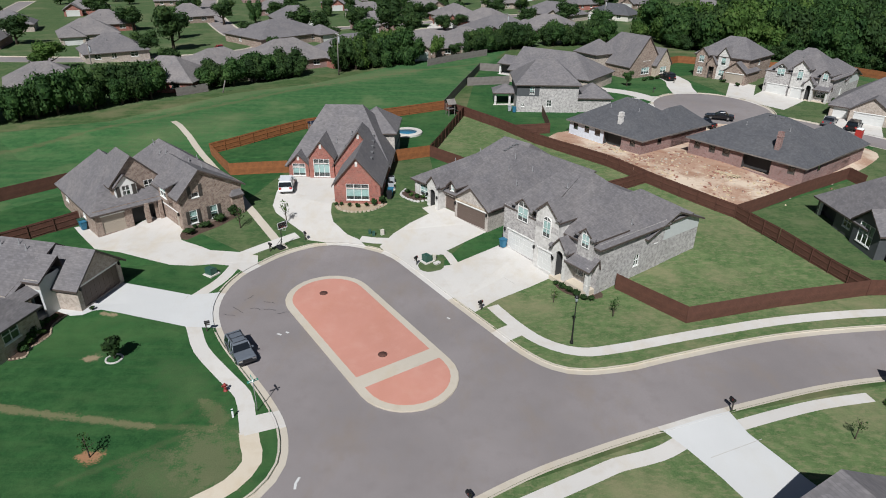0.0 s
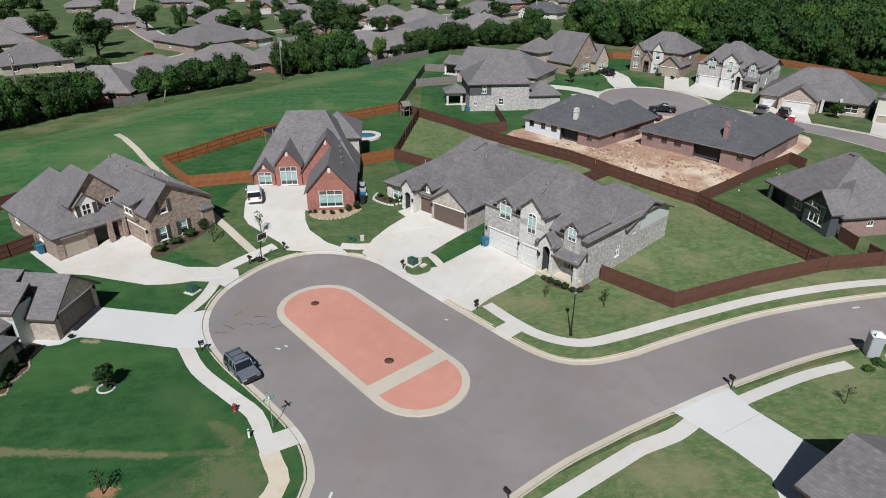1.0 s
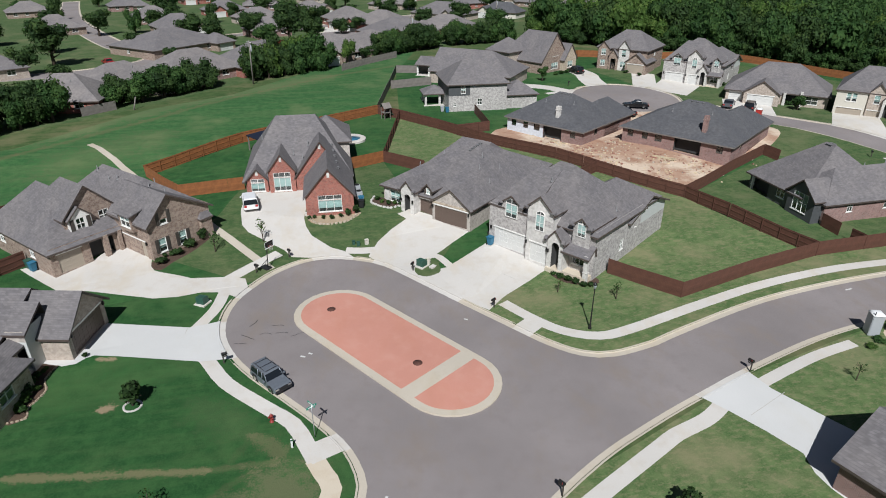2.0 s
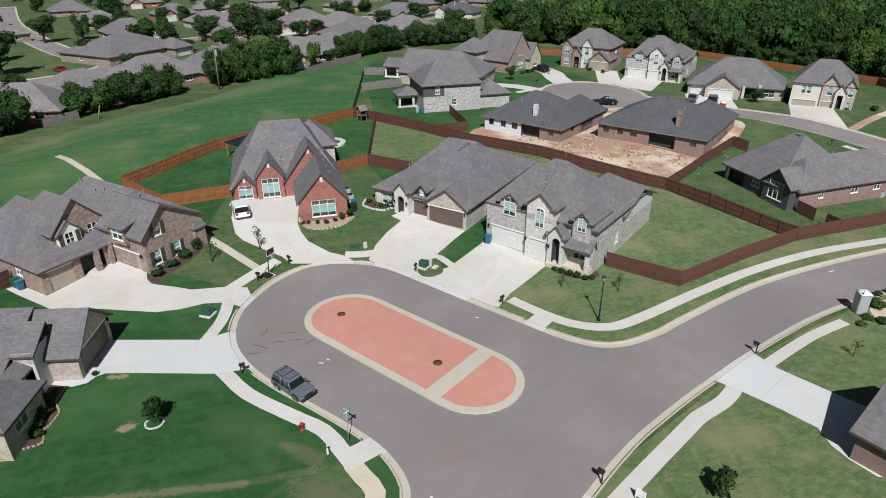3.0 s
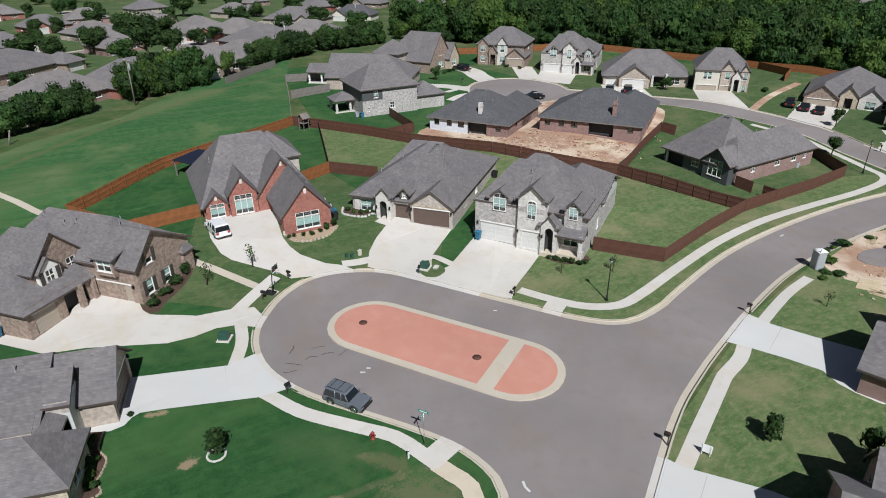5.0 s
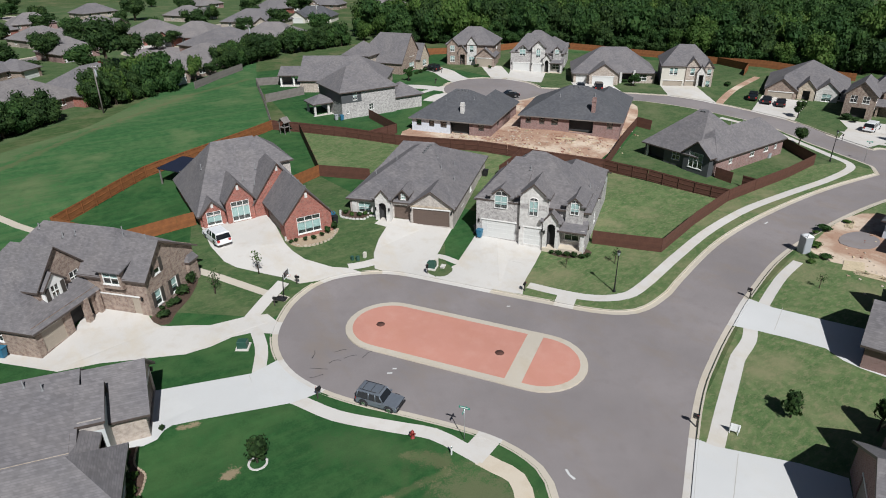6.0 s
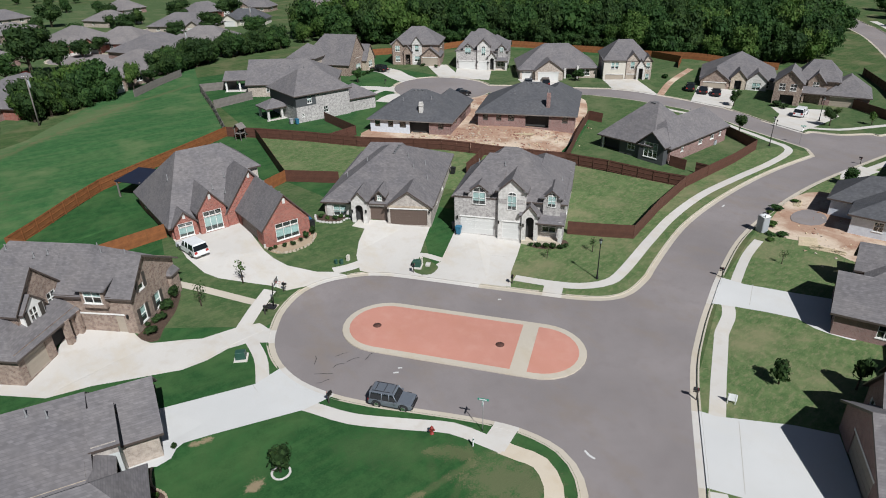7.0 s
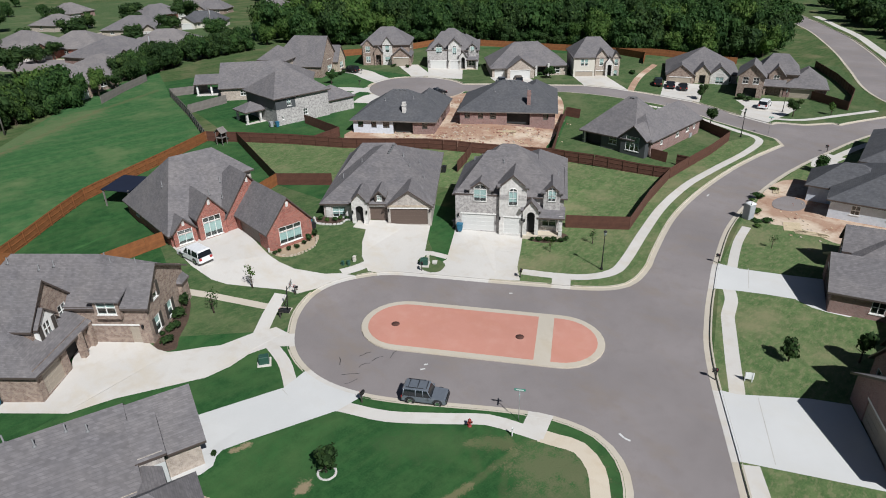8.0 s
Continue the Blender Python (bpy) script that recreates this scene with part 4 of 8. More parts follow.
def wing(house, x0, x1, y0, y1, top, rise, mat, openings=(), axis="x", ends=(1, 1), roofing=None, second=None, over=0.42, trim=None, ridge=None, base=-0.9, label=""):
    """A block with its roof; gable ends get their triangle of wall."""
    gables = []
    if not ridge:
        names = ("l", "r") if axis == "x" else ("f", "b")
        gables = [(s, rise - 0.12) for s, e in zip(names, ends) if e == 0]
    block(house, x0, x1, y0, y1, top, mat, openings, gables, base, second, label)
    return roof(house, x0, x1, y0, y1, top, rise, axis, ends, roofing, over, trim, ridge=ridge)


def column(house, x, y, h, w, mat, name="porch_column"):
    bm = bmesh.new()
    box(bm, x - w / 2, x + w / 2, y - w / 2, y + w / 2, -0.4, h)
    box(bm, x - w / 2 - 0.05, x + w / 2 + 0.05, y - w / 2 - 0.05, y + w / 2 + 0.05, 0.75, 0.83)
    return part(name, bm, mat, house)


def vent_pipe(house, x, y, z, h=0.5):
    bm = bmesh.new()
    turned(bm, [(0.22, -0.12), (0.12, 0.02), (0.055, 0.06), (0.055, h), (0.035, h)], 8, 0, (0, 0))
    return part("vent_pipe", bm, LEAD, house, "grey roof vent pipe", pose(x, y, roof_height(house, x, y, z)))


def box_vent(house, x, y, z, turn=0):
    bm = bmesh.new()
    box(bm, -0.15, 0.15, -0.15, 0.15, -0.15, 0.12, 0, 0.03)
    box(bm, -0.19, 0.19, -0.19, 0.19, 0.12, 0.15)
    return part("roof_vent", bm, LEAD, house, "low dark roof vent", pose(x, y, roof_height(house, x, y, z), 0, 0, turn))


def shutters(house, x, y, z, w, h, side="f"):
    for dx in (-0.42, w + 0.02):
        bm = bmesh.new()
        box(bm, 0, 0.4, -0.05, -0.004, 0, h)
        n = int(h / 0.14)
        for i in range(n):
            box(bm, 0.05, 0.35, -0.065, -0.049, 0.06 + (h - 0.12) * i / n, 0.06 + (h - 0.12) * (i + 0.7) / n)
        p, turn = ((x + dx, y), 0) if side == "f" else ((x, y + dx), 90)
        part("shutter", bm, SHUTTER, house, "dark slatted shutter", pose(p[0], p[1], z, 0, 0, turn))


def arch_window(house, m, w, h, label="arched window with white frame and pale blind"):
    """A two-light sash under a low arched fanlight, set proud on the wall."""
    n = 10
    rise = w * 0.36

    def outline(g):
        return [(g, g), (w - g, g)] + [(w / 2 + (w / 2 - g) * math.cos(math.pi * i / n), h - rise + (rise - g) * math.sin(math.pi * i / n)) for i in range(n + 1)]
    bm = bmesh.new()
    o, q = outline(0), outline(0.075)
    vo, vi = [bm.verts.new((x, -0.07, z)) for x, z in o], [bm.verts.new((x, -0.07, z)) for x, z in q]
    vb, vd = [bm.verts.new((x, 0.02, z)) for x, z in o], [bm.verts.new((x, -0.02, z)) for x, z in q]
    k = len(o)
    for i in range(k):
        j = (i + 1) % k
        bm.faces.new((vo[i], vo[j], vi[j], vi[i])), bm.faces.new((vo[i], vb[i], vb[j], vo[j])), bm.faces.new((vi[i], vi[j], vd[j], vd[i]))
    box(bm, w / 2 - 0.025, w / 2 + 0.025, -0.06, -0.02, 0.07, h - 0.07)
    box(bm, 0.07, w - 0.07, -0.065, -0.02, h - rise - 0.1, h - rise - 0.01)
    box(bm, 0.07, w - 0.07, -0.06, -0.02, (h - rise) * 0.5 - 0.02, (h - rise) * 0.5 + 0.02)
    bmesh.ops.recalc_face_normals(bm, faces=bm.faces)
    f = part("window", bm, TRIM, house, label, m)
    bm = bmesh.new()
    bm.faces.new([bm.verts.new((x, -0.025, z)) for x, z in outline(0.06)])
    p = part("pane", bm, GLASS, f)
    p.visible_shadow = False
    bm = bmesh.new()
    bm.faces.new([bm.verts.new(v) for v in ((0.05, -0.012, h * 0.22), (w - 0.05, -0.012, h * 0.22), (w - 0.05, -0.012, h - rise - 0.05), (0.05, -0.012, h - rise - 0.05))])
    part("blind", bm, BLIND, f, "pale blind drawn most of the way down")
    # flat near-black sheet on the wall, painted darkness behind the pane
    bm = bmesh.new()
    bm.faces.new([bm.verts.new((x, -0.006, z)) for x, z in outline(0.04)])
    part("room", bm, INTERIOR_SHADE, f, "near-black sheet painted as the unlit inside")
    return f


def arch_head(house, m, w, rise, mat):
    """A flat plate with a round arch cut from its lower edge, to close the corners of an opening."""
    bm = bmesh.new()
    n = 10
    pts = [(w / 2 - w / 2 * math.cos(math.pi * i / n), rise * math.sin(math.pi * i / n)) for i in range(n + 1)]
    for y in (0.0, 0.14):
        lo = [bm.verts.new((x, y, z)) for x, z in pts]
        hi = [bm.verts.new((x, y, rise + 0.02)) for x, z in pts]
        for i in range(n):
            bm.faces.new((lo[i], lo[i + 1], hi[i + 1], hi[i]))
    bm.verts.ensure_lookup_table()
    k = 2 * (n + 1)
    for i in range(n):
        bm.faces.new([bm.verts[j] for j in (i, k + i, k + i + 1, i + 1)])
    bmesh.ops.recalc_face_normals(bm, faces=bm.faces)
    return part("arch", bm, mat, house, "arched head of the entrance", m)


def returns(house, x0, x1, y, z, mat, run=0.55):
    """Short level eave returns at the feet of a gable."""
    for a, b in ((x0 - 0.3, x0 + run - 0.3), (x1 + 0.3 - run, x1 + 0.3)):
        bm = bmesh.new()
        v = box(bm, a, b, y - 0.36, y - 0.004, z - 0.12, z + 0.02)
        for i in (6, 7):
            v[i].co.z += 0.22
        part("eave_return", bm, [mat], house)


def lantern(house, x, y, z, turn=0):
    bm = bmesh.new()
    box(bm, -0.09, 0.09, -0.22, -0.04, 0, 0.3, 0, 0.02)
    box(bm, -0.05, 0.05, -0.06, 0.0, 0.05, 0.2)
    turned(bm, [(0.13, 0.3), (0.02, 0.42)], 6, 0, (0, -0.13))
    return part("wall_lantern", bm, IRON, house, "black wall lantern", pose(x, y, z, 0, 0, turn))


def house(name, x, y, turn, label, lower=0.0):
    c, s = math.cos(radians(turn)), math.sin(radians(turn))
    return thing("house", x, y, level(x + 6 * c - 5 * s, y + 6 * s + 5 * c) - lower, turn, label, "house")


def stone_gable_house(x, y, turn, label, brick, lower=0.0, roofing=None):
    """Two storeys, pale stone gables, a double and a single garage door, arched entrance, covered porch at the right."""
    h = house("house", x, y, turn, label, lower)
    rf = roofing or ROOF_GREY
    wing(h, 0, 13.2, -0.2, 10.0, 5.05, 4.5, brick, [("f", "v", 10.7, 0.75, 1.7, 1.4), ("r", "v", 5.6, 0.9, 0.8, 1.3)], roofing=rf, ridge=(5.2, 6.8))
    wing(h, 0.6, 13.19, 7.2, 16.2, 3.9, 1.75, brick, [("r", "v", 1.3, 2.7, 0.45, 1.5)], axis="x", ends=(1, 0), roofing=rf, second=(2.65, SIDING, "r"))
    roof(h, 6.4, 13.15, 3.0, 14.2, 5.0, 2.5, "y", (1, 1), rf, 0.3, ridge=(4.9, 9.6))
    block(h, 0.02, 5.45, -0.85, 2.0, 5.0, brick, [("f", "g", 0.75, 0, 4.2, 2.2, DOOR_GREY)])
    roof(h, 0.02, 5.45, -0.85, 4.2, 5.0, 3.9, "x", (1, 1), rf, 0.07, ridge=(3.4, 6.0), peak=0.98)
    wing(h, 1.75, 4.45, -0.9, 3.0, 5.65, 1.0, brick, axis="y", ends=(0, 1), roofing=rf, over=0.25, base=4.6)
    returns(h, 1.75, 4.45, -0.9, 5.6, rf)
    arch_window(h, pose(2.3, -0.92, 3.95), 1.6, 2.25, "wide arched window with pale blinds")
    wing(h, 5.5, 8.75, -1.35, 5.0, 6.35, 1.45, STONE_WHITE, [("f", "g", 0.55, 0, 2.1, 2.2, DOOR_GREY)], axis="y", ends=(0, 1), roofing=rf, over=0.3)
    returns(h, 5.5, 8.75, -1.35, 6.3, rf)
    arch_window(h, pose(6.6, -1.37, 3.75), 1.1, 2.3)
    for a, b in ((5.56, 6.5), (7.8, 8.7)):
        bm = bmesh.new()
        box(bm, a, b, -1.39, -1.35, 4.55, 5.15)
        part("brick_inset", bm, brick, h, "grey brick panel in the stone gable")
    wing(h, 10.75, 12.75, -0.68, 4.0, 5.55, 0.9, brick, axis="y", ends=(0, 1), roofing=rf, over=0.25, base=3.0)
    returns(h, 10.75, 12.75, -0.68, 5.5, rf)
    arch_window(h, pose(11.25, -0.7, 4.25), 1.0, 1.85)
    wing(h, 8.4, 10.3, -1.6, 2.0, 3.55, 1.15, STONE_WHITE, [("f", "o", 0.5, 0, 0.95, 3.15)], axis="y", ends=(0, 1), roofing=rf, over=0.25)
    arch_head(h, pose(8.9, -1.6, 2.66), 0.95, 0.47, STONE_WHITE)
    returns(h, 8.4, 10.3, -1.6, 3.5, rf, 0.4)
    roof(h, 10.3, 13.2, -1.45, -0.2, 2.75, 0.75, "x", (0, 0), rf, 0.22, peak=0.97)
    column(h, 12.95, -1.2, 2.7, 0.42, STONE_WHITE)
    bm = bmesh.new()
    box(bm, 8.45, 10.3, -1.85, -0.2, -0.5, 0.1)
    box(bm, 10.3, 13.1, -1.42, -0.2, -0.5, 0.1)
    part("porch_slab", bm, CONCRETE_OLD, h)
    for px, py, pz in ((5.6, 2.8, 8.4), (2.6, 6.0, 7.3), (1.3, 8.0, 6.3), (12.4, 5.2, 6.3), (3.4, 4.4, 7.4)):
        vent_pipe(h, px, py, pz)
    for lx, ly in ((0.4, -0.87), (5.6, -1.37), (8.3, -1.37), (8.6, -1.62)):
        lantern(h, lx, ly, 1.9)
    return h


def tan_garage_house(x, y, turn, label, brick, door_mat, lower=0.0, roofing=None, trim_stone=None):
    """One storey under a broad hip roof: gabled double garage, single garage, stone entrance gable, eyebrow dormer."""
    h = house("house", x, y, turn, label, lower)
    rf = roofing or ROOF_GREY
    st = trim_stone or STONE_WHITE
    block(h, 0.4, 14.3, 0.2, 20.0, 2.85, brick, [("f", "w", 1.1, 0.65, 1.75, 1.5, (2, 2)), ("f", "g", 6.0, 0, 2.5, 2.15, door_mat), ("r", "v", 4.0, 1.0, 1.0, 1.2), ("r", "v", 9.0, 1.0, 1.0, 1.2)])
    roof(h, 0.4, 14.3, 0.2, 20.0, 2.85, 4.1, "x", (1, 1), rf, 0.42, ridge=(6.9, 8.2), peak=0.55)
    roof(h, 0.5, 8.6, 8.6, 19.9, 2.85, 3.35, "x", (1, 1), rf, 0.3, ridge=(3.3, 8.0))
    wing(h, 8.75, 14.32, -0.45, 6.5, 2.75, 1.95, brick, [("f", "g", 0.35, 0, 4.75, 2.15, door_mat)], axis="y", ends=(0, 1), roofing=rf, over=0.3)
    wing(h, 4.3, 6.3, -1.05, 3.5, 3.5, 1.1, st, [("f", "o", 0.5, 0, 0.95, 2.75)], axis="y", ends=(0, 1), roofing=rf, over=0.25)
    arch_head(h, pose(4.8, -1.05, 2.36), 0.95, 0.38, st)
    returns(h, 4.3, 6.3, -1.05, 3.45, rf, 0.4)
    wing(h, 7.1, 8.3, 0.1, 4.0, 3.85, 0.6, FASCIA, [("f", "w", 0.3, 3.0, 0.6, 0.75, (2, 2))], axis="y", ends=(0, 1), roofing=rf, over=0.3, base=2.9)
    for a, b in ((0.7, 1.42), (3.32, 4.0)):
        bm = bmesh.new()
        box(bm, a, b, 0.08, 0.2, -0.4, 2.3)
        part("stone_pier", bm, st, h)
    bm = bmesh.new()
    box(bm, 0.7, 4.0, 0.04, 0.2, 2.3, 2.55)
    part("stone_lintel", bm, st, h)
    bm = bmesh.new()
    box(bm, 8.75, 14.32, -0.49, -0.45, 2.34, 2.62)
    part("stone_lintel", bm, STONE_TAN, h, "tan stone band above the garage door")
    for px, py, pz in ((9.9, 9.0, 6.3), (12.0, 10.0, 4.8), (11.0, 6.6, 5.0), (12.9, 6.0, 3.7), (4.2, 8.5, 5.4), (2.0, 6.0, 3.8)):
        vent_pipe(h, px, py, pz, 0.6)
    for i in range(5):
        box_vent(h, 7.9 + 0.12 * i, 9.2 + 0.42 * i, 6.6)
    for lx, ly in ((4.42, -1.07), (6.2, -1.07), (8.9, -0.47), (14.15, -0.47)):
        lantern(h, lx, ly, 1.8)
    return h


def brown_brick_house():
    h = house("house", -35.0, 71.0, -46.6, "two-storey brown brick house with grey shingle roof and two garages", 0.45)
    R = ROOF_GREY
    # main block with the double garage
    block(h, 0.0, 7.4, 0, 7.6, 4.45, BRICK_BROWN, [("f", "g", 2.0, 0, 4.3, 2.1, DOOR_TAN), ("r", "w", 1.5, 3.9, 0.85, 1.5, (1, 2)), ("r", "w", 0.9, 0.8, 0.9, 1.6, (1, 2)), ("r", "w", 3.4, 0.8, 0.9, 1.6, (1, 2))],
          [("r", 2.6, 0.34)])
    roof(h, 0.0, 7.4, 0, 7.6, 4.45, 2.75, "x", (0, 0), R, peak=0.34)
    bm = bmesh.new()
    v = box(bm, 2.6, 5.6, -0.85, 1.0, 5.0, 5.12)
    for i in (2, 3, 6, 7):
        v[i].co.z += 0.45
    part("shed_dormer_roof", bm, [R], h, "low shed roof over the upper window")
    block(h, 2.95, 5.25, -0.5, 1.4, 5.1, BRICK_BROWN, [("f", "w", 0.27, 3.6, 1.75, 1.35, (2, 2))], base=3.1)
    for sy, sz, sh in ((1.5, 3.9, 1.5), (0.9, 0.8, 1.6), (3.4, 0.8, 1.6)):
        shutters(h, 7.4, sy, sz, 0.88, sh, "r")
    wing(h, -8.8, 5.4, 0.05, 7.4, 4.6, 2.9, BRICK_BROWN, axis="x", ridge=(-6.4, 2.0), roofing=R)
    wing(h, -7.0, 0.2, -4.9, 0.6, 5.2, 2.9, BRICK_BROWN, [("r", "v", 3.7, 3.5, 1.1, 1.25)], axis="x", ends=(1, 0), roofing=R, over=0.3, base=2.4)
    wing(h, -3.0, 0.6, -4.6, -2.2, 5.0, 1.15, TRIM, [("r", "v", 0.75, 3.5, 0.9, 1.3)], axis="x", ends=(1, 0), roofing=R, over=0.2, base=2.4)
    for sy in (-4.5, -2.72):
        bm = bmesh.new()
        box(bm, 0.604, 0.65, sy, sy + 0.42, 3.5, 4.8)
        part("shutter", bm, SHUTTER, h, "dark shutter beside the dormer window")
    # low wing with the single garage, its door to the court
    wing(h, -12.0, 1.65, -7.7, 1.6, 2.95, 4.1, BRICK_BROWN, [("r", "g", 0.7, 0, 2.5, 2.1, DOOR_TAN), ("r", "o", 4.1, 0, 2.6, 2.5), ("f", "v", 2.0, 1.0, 1.2, 1.2), ("f", "v", 9.0, 1.0, 1.0, 1.2), ("l", "v", 2.0, 0.9, 1.0, 1.4)], axis="x", ends=(1, 1), roofing=R, ridge=(-8.4, -4.6))
    column(h, 1.9, -2.0, 2.6, 0.5, BRICK_BROWN), column(h, 1.9, -0.4, 2.6, 0.4, BRICK_BROWN)
    roof(h, 7.4, 7.8, 6.1, 7.5, 3.3, 0.4, "y", (1, 1), R, 0.15)
    block(h, 7.4, 7.8, 6.1, 7.5, 3.3, BRICK_BROWN)
    for px, py, pz in ((-3.2, 2.5, 8.2), (-1.9, 2.8, 8.3), (3.0, 3.6, 7.4), (-6.4, 3.0, 8.3), (1.5, 5.2, 8.6), (5.0, 4.2, 7.3)):
        vent_pipe(h, px, py, pz, 0.55)
    lantern(h, 1.7, -0.02, 1.9), lantern(h, 6.75, -0.02, 1.9)
    return h


def red_brick_house():
    h = house("house", -21.2, 82.0, -1.5, "red brick house with steep grey gables and white windows", 0.25)
    R = ROOF_GREY
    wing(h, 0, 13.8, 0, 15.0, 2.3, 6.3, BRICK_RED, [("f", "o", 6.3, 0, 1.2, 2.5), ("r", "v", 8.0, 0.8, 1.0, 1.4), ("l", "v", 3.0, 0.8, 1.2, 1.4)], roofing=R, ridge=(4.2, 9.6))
    wing(h, 0.2, 2.9, -0.5, 4.0, 2.35, 1.4, BRICK_RED, [("f", "w", 0.5, 0.55, 1.75, 1.2, (2, 1)), ("f", "w", 0.5, 1.78, 1.75, 0.5, (2, 1), None, False, False)], axis="y", ends=(0, 1), roofing=R, over=0.25)
    wing(h, 3.1, 6.5, -0.9, 6.0, 3.5, 2.2, BRICK_RED, [("f", "w", 0.6, 0.6, 2.2, 1.85, (3, 1)), ("f", "w", 0.6, 2.48, 2.2, 0.65, (3, 1), None, False, False)], axis="y", ends=(0, 1), roofing=R, over=0.25)
    wing(h, 6.6, 13.4, -0.7, 7.0, 2.6, 4.5, BRICK_RED, axis="y", ends=(0, 1), roofing=R, over=0.3)
    wing(h, 7.9, 13.74, -8.5, 6.0, 2.6, 3.4, BRICK_RED, [("f", "w", 1.5, 0.35, 2.9, 1.5, (3, 1)), ("f", "w", 1.5, 1.88, 2.9, 0.6, (3, 1), None, False, False), ("l", "g", 7.6, 0, 4.9, 2.1, DOOR_BROWN), ("r", "v", 5.0, 0.9, 1.0, 1.2)], axis="y", ends=(0, 1), roofing=R, over=0.3)
    wing(h, 8.0, 14.1, 7.0, 15.2, 4.9, 2.6, BRICK_TAUPE, [("r", "v", 3.0, 3.8, 0.9, 1.2)], axis="x", ends=(1, 1), roofing=R)
    for cx, cz in ((1.55, 3.2), (4.8, 5.0), (10.85, 5.2), (9.95, 6.4)):
        bm = bmesh.new()
        y = {1.55: -0.5, 4.8: -0.9, 10.85: -8.5, 9.95: -0.7}[cx]
        box(bm, cx - 0.16, cx + 0.16, y - 0.04, y + 0.01, cz - 0.42, cz + 0.2)
        part("gable_stone", bm, STONE_WHITE, h, "pale stone inset in the gable")
    for px, py, pz in ((6.4, 2.6, 4.9), (7.6, 1.7, 4.3), (2.2, 6.0, 6.0), (8.4, 3.6, 5.9)):
        vent_pipe(h, px, py, pz, 0.7)
    for i in range(5):
        box_vent(h, 11.5 + 0.16 * i, 3.4 - 1.9 * i, 5.35 - 0.22 * i)
    bm = bmesh.new()
    box(bm, 7.7, 7.9, -8.62, -8.5, 0, 0.5)
    part("stone_skirt", bm, STONE_WHITE, h)
    return h


def near_house():
    h = house("house", -33.1, 48.6, -13.0, "low stone-faced house with grey shingle roof and side garage", -0.45)
    R = ROOF_GREY
    wing(h, -12, 0, 0, 5.8, 2.55, 2.35, BRICK_TAN, [("r", "g", 0.5, 0, 4.8, 2.15, DOOR_BROWN)], axis="x", ends=(1, 0), roofing=R)
    block(h, -3.85, -2.35, -1.4, 1.0, 3.6, SIDING, [("f", "o", 0.3, 0, 0.9, 2.3)], second=(2.6, BRICK_TAUPE, "f"))
    roof(h, -3.85, -2.35, -1.4, 1.2, 3.6, 1.3, "x", (0, 0), R, 0.2, peak=0.97)
    block(h, -24, -4.3, -3.2, 5.8, 2.7, STONE_TAN, [("f", "v", 15, 0.9, 1.4, 1.5)], [("r", 2.3, 0.68)])
    roof(h, -24, -4.3, -3.2, 5.8, 2.7, 2.4, "x", (1, 0), R, peak=0.68)
    wing(h, -18, -1.2, -8.2, -3.4, 2.6, 2.0, STONE_TAN, [("r", "v", 1.2, 0.7, 1.6, 1.5), ("f", "v", 12.6, 0.8, 1.8, 1.4)], axis="x", ends=(1, 1), roofing=R)
    bm = bmesh.new()
    box(bm, -4.6, -2.5, -4.4, -0.9, -0.4, 0.1)
    part("porch_slab", bm, CONCRETE, h)
    roof(h, -4.6, -2.8, -4.0, -0.6, 2.45, 0.5, "y", (0, 0), R, 0.2)
    column(h, -2.9, -2.4, 2.4, 0.3, STONE_TAN)
    for px, py, pz in ((-9.2, 2.0, 4.3), (-7.4, 2.3, 4.6), (-6.2, 1.8, 4.1), (-10.8, 3.0, 5.0)):
        vent_pipe(h, px, py, pz, 0.6)
    lantern(h, 0.03, 0.35, 1.9, 90), lantern(h, 0.03, 5.5, 1.9, 90)
    return h


